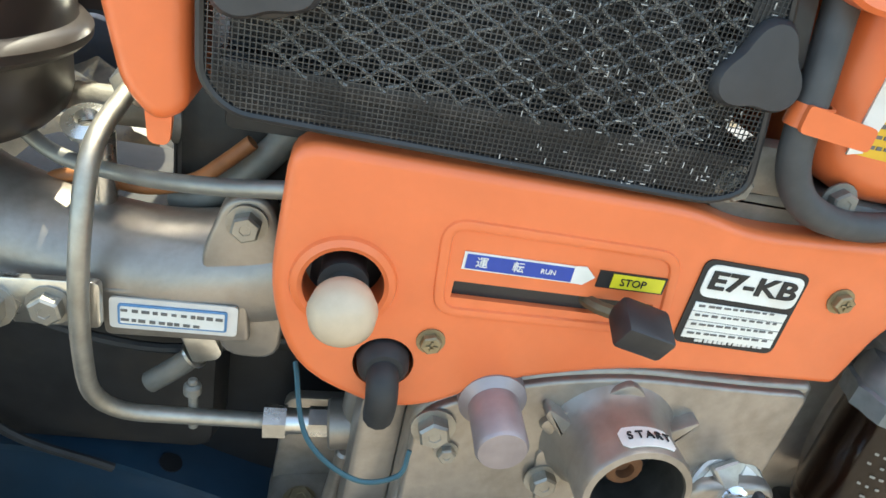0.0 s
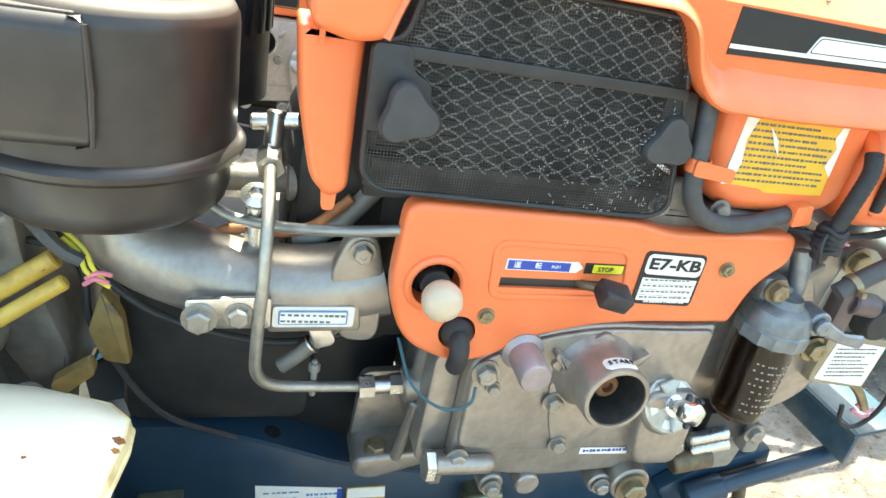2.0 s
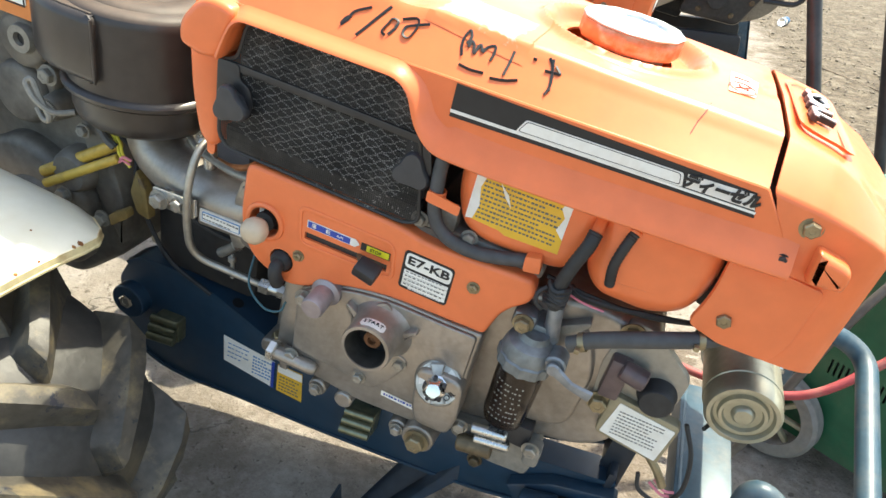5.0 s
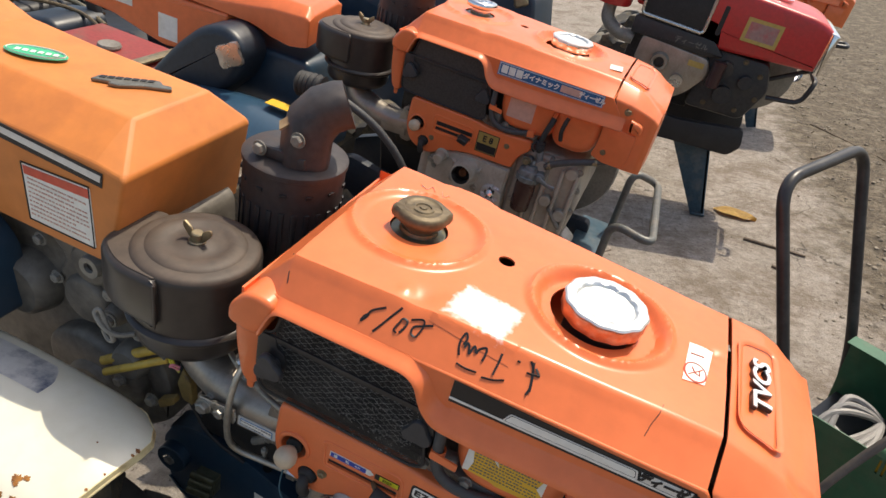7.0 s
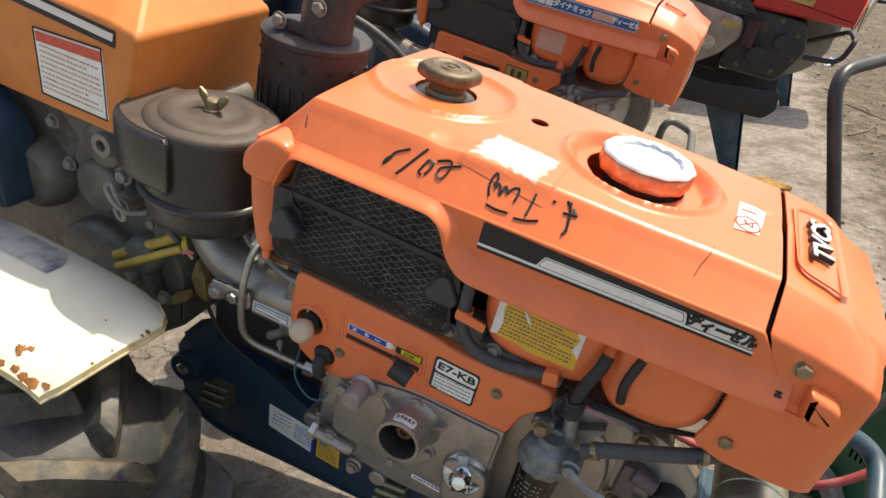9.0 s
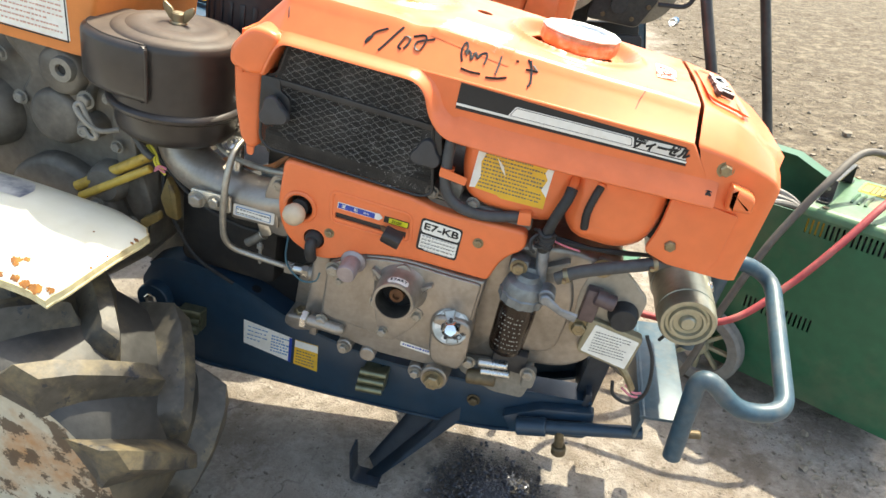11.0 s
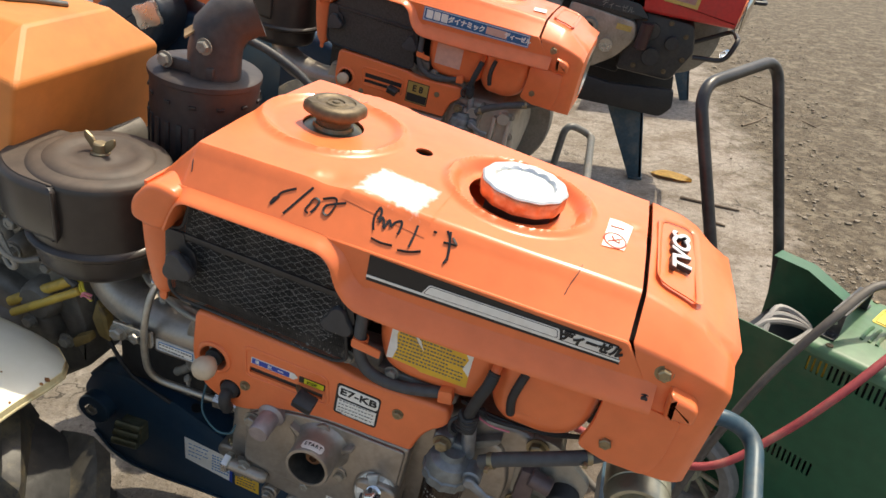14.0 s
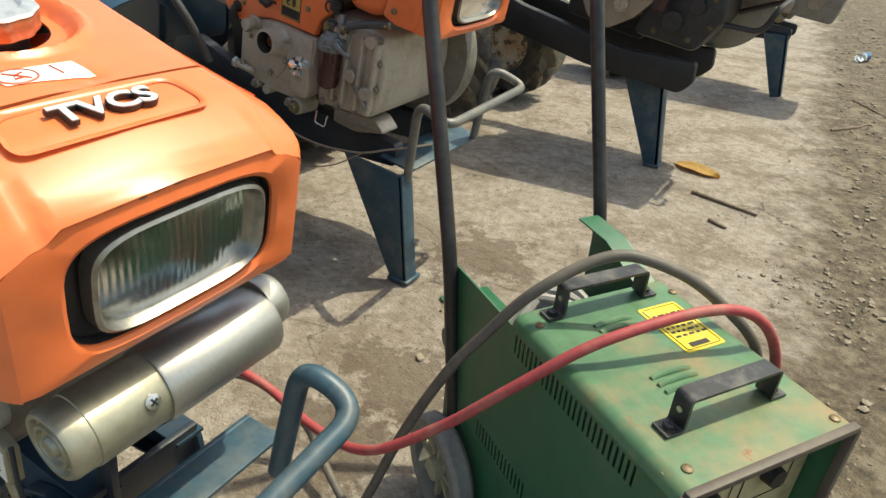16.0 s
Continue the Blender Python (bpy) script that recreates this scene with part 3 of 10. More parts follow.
def hood_top(u, v):
    k = min(1, max(0, u / 0.56))
    inset = 0.036 + 0.024 * k
    top = 0.3835 - 0.012 * max(0, u - 0.2) / 0.4 - 0.007 * ((v - 0.1875) / 0.1875) ** 2
    d = min(v, far_side(u) - v)
    if d < inset:
        f = d / inset
        top = 0.330 + (top - 0.330) * (f if f < 0.8 else 0.8 + 0.2 * math.sin((f - 0.8) / 0.2 * math.pi / 2))
    # the far side swells round the radiator filler
    if v > 0.27:
        r = math.hypot(u - 0.105, v - 0.262)
        if r < 0.170:
            top = max(top, 0.3760 - 0.9 * max(0, r - 0.130))
    top -= 1.15 * max(0, -0.022 - u)
    for cu, cv, ring, rim, deep in ((0.382, 0.194, 0.103, 0.0070, 0.013), (0.085, 0.214, 0.104, 0.0066, 0.003)):
        r = math.hypot(u - cu, v - cv)
        top += rim * math.exp(-(((r - ring) / 0.0062) ** 2))
        if r < ring - 0.008:
            top -= deep * min(1, (ring - 0.008 - r) / 0.010)
    # knocks in the sheet metal
    top += 0.0014 * noise.noise(Vector((u * 9, v * 9, 4.0)))
    for cu, cv, s, h in ((0.16, 0.055, 0.022, -0.005), (0.555, 0.19, 0.02, -0.003), (0.20, 0.085, 0.016, 0.002), (0.548, 0.215, 0.012, -0.004), (0.135, 0.062, 0.010, 0.003)):
        top += h * math.exp(-((u - cu) ** 2 + (v - cv) ** 2) / s**2)
    return top


def build_hood(e, paint, plain=False):
    b = bmesh.new()
    nu, nv = (150, 88) if not plain else (80, 46)
    u0, u1 = -0.078, 0.566
    holes = ((0.377, 0.198, 0.067), (0.085, 0.214, 0.0455), (0.229, 0.217, 0.013))
    side_n = 8

    def across(u, j):
        inset = 0.036 + 0.024 * min(1, max(0, u / 0.56))
        if j <= side_n:
            return inset * j / side_n
        if j >= nv - side_n:
            return far_side(u) - inset * (nv - j) / side_n
        return inset + (far_side(u) - 2 * inset) * (j - side_n) / (nv - 2 * side_n)

    g = []
    for i in range(nu + 1):
        u = u0 + (u1 - u0) * i / nu
        g.append([b.verts.new((u, across(u, j), hood_top(u, across(u, j)))) for j in range(nv + 1)])
    for i in range(nu):
        for j in range(nv):
            c = (g[i][j].co + g[i + 1][j + 1].co) / 2
            if not any(math.hypot(c.x - a, c.y - d) < r for a, d, r in holes):
                b.faces.new((g[i][j], g[i + 1][j], g[i + 1][j + 1], g[i][j + 1]))
    edge_verts = {v for x in b.edges if x.is_boundary for v in x.verts}
    for a, d, r in holes:
        for vert in edge_verts:
            dd = math.hypot(vert.co.x - a, vert.co.y - d)
            if 0 < dd < r + 0.014:
                vert.co.x, vert.co.y = a + (vert.co.x - a) * r / dd, d + (vert.co.y - d) * r / dd
    loose = [v for v in b.verts if not v.link_faces]
    bmesh.ops.delete(b, geom=loose, context="VERTS")
    r = bmesh.ops.solidify(b, geom=b.faces[:], thickness=0.003)
    # the operator's side, cut out round the radiator screen
    side = fillet([(-0.070, 0.290), (-0.060, 0.330), (0.566, 0.3315), (0.592, 0.300), (0.622, 0.262), (0.300, 0.253), (0.248, 0.256), (0.222, 0.286), (0.205, 0.322), (-0.012, 0.324), (-0.030, 0.290)],
                  [0.01, 0.02, 0.004, 0, 0.006, 0.02, 0.02, 0.02, 0.02, 0.02, 0.01], 5)
    prism(b, side, -0.002, 0.004, 0.0015, 1)
    # a rolled lip that flares out round the opening and along the stripe
    run = bend([(-0.033, 0, 0.268), (-0.026, 0, 0.290), (-0.013, 0, 0.319), (0.194, 0, 0.318), (0.213, 0, 0.272), (0.236, 0, 0.2505), (0.300, 0, 0.248), (0.412, 0, 0.2505), (0.617, 0, 0.2585)], 0.030, 8)
    path = []
    for p, q in zip(run, run[1:]):
        n = max(1, int((q - p).length / 0.012))
        path += [p.lerp(q, i / n) for i in range(n)]
    path.append(run[-1])
    lip = bmesh.new()
    rows = []
    for i, p in enumerate(path):
        d = (path[min(i + 1, len(path) - 1)] - path[max(i - 1, 0)]).normalized()
        out = Vector((-d.z, 0, d.x))
        wide = 0.013 + 0.019 * min(1, max(0, (p.x - 0.19) / 0.06)) + 0.008 * min(1, max(0, (0.0 - p.x) / 0.03))
        rows.append([lip.verts.new(p + out * (wide * f) + Vector((0, v, 0))) for f, v in ((1.0, -0.0015), (0.84, -0.0040), (0.58, -0.0110), (0.32, -0.0185), (0.12, -0.0225), (0.0, -0.0232), (-0.07, -0.0205), (-0.06, -0.0100), (0.02, 0.0040))])
    for p, q in zip(rows, rows[1:]):
        for k in range(8):
            lip.faces.new((p[k], p[k + 1], q[k + 1], q[k]))
    lip.faces.new(rows[0])
    lip.faces.new(rows[-1])
    bmesh.ops.recalc_face_normals(lip, faces=lip.faces[:])
    merge(b, lip)
    # the rear corner hangs down as a rounded ear
    prism(b, fillet([(-0.086, 0.296), (-0.086, 0.270), (-0.056, 0.262), (-0.033, 0.267), (-0.024, 0.290), (-0.010, 0.328), (-0.056, 0.334)], [0.012, 0.010, 0.010, 0.008, 0.01, 0.02, 0.02], 5), -0.0225, 0.040, 0.009, 4)
    # the post below it, set back
    prism(b, fillet([(-0.092, 0.268), (-0.087, 0.205), (-0.075, 0.150), (-0.060, 0.135), (-0.045, 0.143), (-0.044, 0.268)], [0.004, 0.02, 0.02, 0.008, 0.008, 0.004], 5), 0.004, 0.060, 0.008, 4)
    prism(b, fillet([(-0.066, 0.150), (-0.064, 0.124), (-0.054, 0.124), (-0.052, 0.150)], 0.004), 0.010, 0.014)
    # the other side and the rear edge
    strip = bmesh.new()
    rows = []
    for i in range(16):
        u = -0.078 + 0.680 * i / 15
        y = far_side(u)
        rows.append([strip.verts.new((u, y + d, w)) for d, w in ((-0.004, 0.333), (0, 0.331), (0.002, 0.245), (-0.002, 0.245))])
    for p, q in zip(rows, rows[1:]):
        for k in range(4):
            strip.faces.new((p[k], p[(k + 1) % 4], q[(k + 1) % 4], q[k]))
    strip.faces.new(rows[0])
    strip.faces.new(rows[-1])
    bmesh.ops.recalc_face_normals(strip, faces=strip.faces[:])
    merge(b, strip)
    prism(b, [(-0.078, 0.255), (-0.074, 0.255), (-0.074, 0.318), (-0.078, 0.318)], 0.0, far_side(-0.078), 0)
    return part("hood", b, paint, e, angle=33)


def nose_ring(u, v0, v1, w0, edge, slope, top, visor=0.004, lead=0.0):
    """Half a hoop of the headlamp cowl, from the near lower edge over the top, with its raised middle."""
    k, m = 0.012, 0.026
    return [(u, v0, w0), (u, v0, (w0 + edge) / 2), (u, v0, edge), (u, v0 + slope, top), (u, v0 + slope + k, top + 0.001), (u + lead, v0 + slope + m, top + visor), (u + lead, (v0 + v1) / 2, top + visor + 0.004), (u + lead, v1 - slope - m, top + visor), (u, v1 - slope - k, top + 0.001), (u, v1 - slope, top), (u, v1, edge), (u, v1, (w0 + edge) / 2), (u, v1, w0)]


def build_nose(e, paint, round_lamp=False):
    b = bmesh.new()
    rings = [
        nose_ring(0.572, 0.000, 0.395, 0.158, 0.330, 0.058, 0.368, 0.002),
        nose_ring(0.622, -0.003, 0.398, 0.150, 0.326, 0.054, 0.360, 0.003),
        nose_ring(0.650, 0.000, 0.395, 0.148, 0.320, 0.050, 0.349, 0.004),
        nose_ring(0.674, 0.003, 0.392, 0.147, 0.313, 0.046, 0.332, 0.007),
        nose_ring(0.690, 0.008, 0.387, 0.146, 0.306, 0.040, 0.322, 0.010, 0.001),
        nose_ring(0.702, 0.018, 0.377, 0.144, 0.294, 0.030, 0.309, 0.016, 0.004),
    ]
    # the near rear edge leans forward as it goes down, along the seam
    for ring in rings[:1]:
        ring[0], ring[1] = (0.592, 0.0, 0.150), (0.624, 0.0, 0.256)
        ring[-1], ring[-2] = (0.592, 0.395, 0.150), (0.624, 0.395, 0.256)
    vs = [[b.verts.new(p) for p in ring] for ring in rings]
    for a, c in zip(vs, vs[1:]):
        for i in range(len(a) - 1):
            b.faces.new((a[i], c[i], c[i + 1], a[i + 1]))
    # the face round the lamp, and the recess behind it
    last = vs[-1]
    mid_v, mid_w = 0.200, 0.232
    half_v, half_w = 0.130, 0.071

    def rounded(k, du, grow):
        a = 2 * math.pi * k / 40
        c, s = math.cos(a), math.sin(a)
        p = 2 / 4.2
        return (0.704 + du, mid_v + (half_v + grow) * math.copysign(abs(c) ** p, c), mid_w + (half_w + grow) * math.copysign(abs(s) ** p, s))

    outer = []
    hoop = [Vector(v.co) for v in last] + [Vector((0.700, 0.368, 0.142)), Vector((0.702, 0.20, 0.140)), Vector((0.700, 0.025, 0.142))]
    for k in range(40):
        q = Vector(rounded(k, 0, 0))
        d = Vector((0, q.y - mid_v, q.z - mid_w)).normalized()
        # to the hoop's outline
        best = None
        for i in range(len(hoop)):
            p0, p1 = hoop[i], hoop[(i + 1) % len(hoop)]
            ax, ay, bx, by = p0.y - mid_v, p0.z - mid_w, p1.y - p0.y, p1.z - p0.z
            den = d.y * by - d.z * bx
            if abs(den) < 1e-9:
                continue
            tt = (ax * by - ay * bx) / den
            ss = (ax * d.z - ay * d.y) / den
            if tt > 0 and -1e-6 <= ss <= 1 + 1e-6:
                best = tt if best is None else max(best, tt)
        outer.append(b.verts.new((0.702, mid_v + d.y * best, mid_w + d.z * best)))
    lip = [b.verts.new(rounded(k, 0.004, 0.006)) for k in range(40)]
    inner = [b.verts.new(rounded(k, 0.0, 0.0)) for k in range(40)]
    deep = [b.verts.new(rounded(k, -0.012, -0.002)) for k in range(40)]
    for a, c in ((outer, lip), (lip, inner), (inner, deep)):
        for i in range(40):
            j = (i + 1) % 40
            b.faces.new((a[i], a[j], c[j], c[i]))
    bmesh.ops.remove_doubles(b, verts=b.verts[:], dist=0.0004)
    bmesh.ops.recalc_face_normals(b, faces=b.faces[:])
    hard = [x for x in b.edges if len(x.link_faces) == 2 and x.calc_face_angle(0) > radians(11) and all(v.co.x < 0.7035 for v in x.verts)]
    bmesh.ops.bevel(b, geom=hard, offset=0.0055, segments=4, affect="EDGES", profile=0.5)
    bmesh.ops.solidify(b, geom=b.faces[:], thickness=0.0025)
    for v0 in (-0.001, WIDE - 0.003):
        prism(b, fillet([(0.558, 0.160), (0.597, 0.149), (0.650, 0.150), (0.660, 0.178), (0.660, 0.250), (0.600, 0.256), (0.566, 0.250), (0.567, 0.20)], [0.01, 0.006, 0.01, 0.006, 0.006, 0.006, 0.006, 0.02]), v0 - 0.004 if v0 < 0.1 else v0, v0 + 0.004, 0.002)
    prism(b, fillet([(0.634, 0.259), (0.668, 0.262), (0.667, 0.288), (0.630, 0.296)], [0.002, 0.006, 0.012, 0.004], 4), -0.0225, 0.004, 0.0085, 4)
    # pressed panel under the emblem, raised border
    cowl = part("headlamp_cowl", b, paint, e, angle=40)
    b = bmesh.new()
    loop = fillet([(0.584, 0.090), (0.640, 0.078), (0.640, 0.292), (0.584, 0.280)], 0.018, 5)
    tube(b, [(p[0], p[1], 0.3752 - 0.14 * max(0, p[0] - 0.572) - 0.16 * max(0, p[0] - 0.622) - 0.0010) for p in loop], 0.0044, 8, flat=0.18, closed=True)
    part("pressed_border", b, paint, cowl)
    if not round_lamp:
        b = bmesh.new()
        r_ = random.Random(15)
        for k in range(16):
            c_ = Matrix.Translation((0.7030 + r_.uniform(-0.003, 0.001), 0.205 - 0.0065 * k + r_.uniform(-0.004, 0.004), 0.3262 + r_.uniform(-0.0020, 0.0008))) @ Matrix.Rotation(radians(50), 4, "Y")
            prism_on(b, [(r_.uniform(0.4, 1.2) * 0.0028 * math.cos(q), r_.uniform(0.5, 1.3) * 0.0060 * math.sin(q)) for q in [2 * math.pi * i / 9 for i in range(9)]], 0.0006, c_)
        part("worn_edge", b, RUSTCAP, cowl, "dark chipped paint", kind="stuff")
    # lamp, set a little off the middle
    lamp_v = 0.006
    b = bmesh.new()

    def oval(k, du, hv, hw, n=40, pw=4.2):
        a = 2 * math.pi * k / n
        c, s = math.cos(a), math.sin(a)
        return (0.704 + du, mid_v + (lamp_v if hv < 0.118 else 0.0) + hv * math.copysign(abs(c) ** (2 / pw), c), mid_w + hw * math.copysign(abs(s) ** (2 / pw), s))

    def shell(bm, rows, cap=False):
        vs2 = [[bm.verts.new(oval(k, *r)) for k in range(40)] for r in rows]
        for a, c in zip(vs2, vs2[1:]):
            for i in range(40):
                j = (i + 1) % 40
                bm.faces.new((a[i], a[j], c[j], c[i]))
        if cap:
            bm.faces.new(vs2[-1])
        bmesh.ops.recalc_face_normals(bm, faces=bm.faces[:])

    shell(b, [(-0.003, 0.1290, 0.0700), (-0.016, 0.127, 0.068), (-0.022, 0.096, 0.055)])
    part("lamp_surround", b, BLACK, cowl, "black rubber lamp surround")
    b = bmesh.new()
    shell(b, [(-0.016, 0.1125, 0.0640), (0.002, 0.1115, 0.0635), (0.005, 0.107, 0.060), (-0.002, 0.1025, 0.0565), (-0.016, 0.101, 0.055)])
    part("lamp_rim", b, LAMPRIM, cowl, "worn dull chrome lamp rim")
    b = bmesh.new()
    shell(b, [(-0.014, 0.101, 0.055), (-0.050, 0.076, 0.040), (-0.058, 0.03, 0.016)], True)
    part("reflector", b, REFLECTOR, cowl, "silver lamp reflector")
    b = bmesh.new()
    nb, mb = 44, 14
    rows = []
    for s_, off in ((0, 0.0), (1, -0.0035)):
        grid = []
        for i in range(nb + 1):
            col = []
            for j in range(mb + 1):
                x, y = -1 + 2 * i / nb, -1 + 2 * j / mb
                # squeeze the square into the lens's rounded outline
                k = (abs(x) ** 4.2 + abs(y) ** 4.2) ** (1 / 4.2)
                f = 1.0 if k < 1e-6 else max(abs(x), abs(y)) / k
                rib = 0.00022 * math.cos(i * math.pi) if s_ and j > 3 else 0.0
                col.append(b.verts.new((0.7 + off - 0.006 * (x * x) - 0.004 * y * y + rib, mid_v + lamp_v + x * f * 0.1018, mid_w + y * f * 0.0555)))
            grid.append(col)
        for i in range(nb):
            for j in range(mb):
                q = (grid[i][j], grid[i + 1][j], grid[i + 1][j + 1], grid[i][j + 1])
                b.faces.new(q if s_ else q[::-1])
    lens = part("lens", b, GLASS, cowl, "ribbed clear lamp glass")
    lens.visible_shadow = False
    return cowl


def build_tank(e, paint):
    b = bmesh.new()
    prism(b, fillet([(0.264, 0.300), (0.270, 0.200), (0.284, 0.163), (0.312, 0.150), (0.405, 0.149), (0.436, 0.166), (0.438, 0.300)], [0.0, 0.03, 0.03, 0.03, 0.03, 0.02, 0.0], 6), 0.003, 0.34, 0.020, 5)
    prism(b, fillet([(0.434, 0.300), (0.434, 0.168), (0.456, 0.142), (0.520, 0.141), (0.556, 0.160), (0.569, 0.200), (0.566, 0.300)], [0.0, 0.02, 0.03, 0.04, 0.04, 0.03, 0.0], 6), -0.003, 0.34, 0.028, 6)
    tank = part("fuel_tank", b, paint, e, "orange painted fuel tank")
    # added black block: keeps bright ground from showing between tank and cowl
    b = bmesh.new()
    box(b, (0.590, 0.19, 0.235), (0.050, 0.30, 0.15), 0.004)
    part("cowl_inside", b, BLACK, e, "black block added to darken the gap beside the cowl")
    for p, q, r in (((0.434, 0.012, 0.240), (0.4325, -0.006, 0.222), 0.0062), ((0.472, 0.010, 0.246), (0.470, -0.004, 0.236), 0.0070), ((0.468, 0.012, 0.160), (0.467, -0.004, 0.168), 0.0055)):
        b = bmesh.new()
        cyl(b, p, q, r)
        part("hose_stub", b, paint, tank)
    return tank


def inside(poly, x, y):
    hit = False
    for (ax, ay), (bx, by) in zip(poly, poly[1:] + poly[:1]):
        if (ay > y) != (by > y) and x < (bx - ax) * (y - ay) / (by - ay) + ax:
            hit = not hit
    return hit


def clip_run(poly, p, q, n=120):
    """The longest stretch of the line from p to q that lies within poly."""
    best, run = [], []
    for i in range(n + 1):
        f = i / n
        s = (p[0] + (q[0] - p[0]) * f, p[1] + (q[1] - p[1]) * f)
        if inside(poly, *s):
            run.append(s)
        else:
            if len(run) > len(best):
                best = run
            run = []
    return run if len(run) > len(best) else best


def build_screen(e, fine=True):
    """The radiator with its dust screen."""
    b = bmesh.new()
    box(b, (0.100, 0.185, 0.228), (0.262, 0.33, 0.190), 0.004)
    rad = part("radiator", b, CORE, e, "black radiator core behind its dust screen")
    b = bmesh.new()
    for i in range(26):
        box(b, (0.100, 0.0185, 0.146 + 0.0066 * i), (0.25, 0.004, 0.0012))
    part("cooling_fin", b, CORE, rad, kind="stuff")
    edge = fillet([(-0.038, 0.164), (-0.024, 0.151), (0.220, 0.144), (0.238, 0.153), (0.222, 0.238), (0.204, 0.312), (-0.006, 0.317), (-0.018, 0.268), (-0.040, 0.262)], [0.012, 0.012, 0.012, 0.012, 0.02, 0.016, 0.012, 0.012, 0.006], 4)
    if fine:
        b = bmesh.new()
        for i in range(108):
            u = -0.038 + 0.276 * i / 107
            run = clip_run(edge, (u, 0.13), (u, 0.32))
            if len(run) > 3:
                box(b, (u, -0.0052, (run[0][1] + run[-1][1]) / 2), (0.00048, 0.0005, run[-1][1] - run[0][1]))
        for i in range(72):
            w = 0.139 + 0.178 * i / 71
            run = clip_run(edge, (-0.045, w), (0.245, w))
            if len(run) > 3:
                box(b, ((run[0][0] + run[-1][0]) / 2, -0.0049, w), (run[-1][0] - run[0][0], 0.0005, 0.00048))
        part("fine_screen", b, WIRE, rad, "fine black wire screen with grey wear", kind="stuff")
        b = bmesh.new()
        field = [(-0.014, 0.172), (0.205, 0.168), (0.214, 0.24), (0.198, 0.308), (-0.002, 0.313), (-0.014, 0.262)]
        for s in (1, -1):
            for k in range(-26, 40):
                c0 = 0.0108 * k + 0.172
                run = clip_run(field, (-0.05, c0 - s * 0.60 * 0.148), (0.25, c0 + s * 0.60 * 0.152), 150)
                if len(run) > 4:
                    pts = [(u, -0.0010 + 0.0007 * s, w + 0.0012 * math.sin(u * 331 + (0 if s > 0 else math.pi))) for u, w in run]
                    tube(b, pts[::3] + [pts[-1]], 0.00082, 4)
        part("diamond_grille", b, LATTICE, rad, "expanded metal grille behind the screen", kind="stuff")
        # broken, bleached strands of the wire
        b = bmesh.new()
        r_ = random.Random(21)
        for k in range(230):
            if k < 120:
                u, w = r_.uniform(0.10, 0.225), r_.uniform(0.142, 0.235)
            else:
                u, w = r_.choice(((r_.uniform(0.08, 0.20), 0.306 + r_.gauss(0, 0.003)), (0.214 + r_.gauss(0, 0.006), r_.uniform(0.15, 0.30)), (r_.uniform(-0.02, 0.22), 0.146 + r_.gauss(0, 0.003))))
            l = r_.uniform(0.0010, 0.0032)
            size = (l, 0.0004, 0.00045) if r_.random() < 0.5 else (0.00045, 0.0004, l)
            if inside(edge, u, w):
                box(b, (u, -0.0057, w), size)
        part("frayed_wire", b, FRAYED, rad, "pale frayed wire ends", kind="stuff")
    else:
        b = bmesh.new()
        prism(b, edge, -0.003, 0.001)
        part("plain_screen", b, mat("dark_screen", (0.050, 0.049, 0.048), 0.45, 0.3, vary=0.3, grain=220, stain=(0.05, 0.045, 0.04), amount=0.5), rad, "dark dusty wire screen")
    b = bmesh.new()
    tube(b, [(p[0], -0.0040, p[1]) for p in edge], 0.0024, 8, closed=True)
    prism(b, [(-0.018, 0.2545), (0.220, 0.2500), (0.218, 0.2590), (-0.018, 0.2640)], -0.0075, -0.0040, 0.001)
    prism(b, [(-0.030, 0.1665), (0.228, 0.1610), (0.228, 0.1690), (-0.030, 0.1750)], -0.0015, 0.0015, 0.001)
    part("screen_frame", b, BLACK, rad, "black screen frame")
    b = bmesh.new()
    prism(b, [(-0.034, 0.150), (0.234, 0.144), (0.232, 0.170), (-0.034, 0.176)], 0.006, 0.020)
    part("lower_tank", b, PITCH, rad, "black lower radiator tank")
    # pressed corner plates that carry the knobs
    for pts, v in (([(-0.041, 0.264), (-0.012, 0.264), (-0.010, 0.246), (0.004, 0.240), (0.008, 0.222), (0.004, 0.200), (-0.014, 0.194), (-0.026, 0.200), (-0.041, 0.198)], -0.009), ([(0.202, 0.254), (0.230, 0.258), (0.240, 0.216), (0.226, 0.196), (0.198, 0.196), (0.192, 0.214), (0.204, 0.226)], -0.004)):
        b = bmesh.new()
        prism(b, fillet(pts, 0.006), v, v + 0.004, 0.0012)
        part("corner_plate", b, BLACK, rad, "black pressed corner plate")
    for (u, v, w, s) in ((-0.012, -0.008, 0.218, 0.25), (0.217, 0.010, 0.213, 0.5)):
        b = bmesh.new()
        lathe(b, [(0, -0.004), (0.0125, -0.004), (0.013, 0.006), (0.0185, 0.008), (0.0210, 0.011), (0.0210, 0.018), (0.0190, 0.021), (0, 0.0225)], (u, v, w), (0, -1, 0), 42, jag=lambda a, h, s=s: 1 + (0.19 * math.cos(3 * (a + s)) if h > 0.0065 else 0))
        part("clamp_knob", b, KNOB, rad, "dark grey plastic three-lobed knob")
    return rad


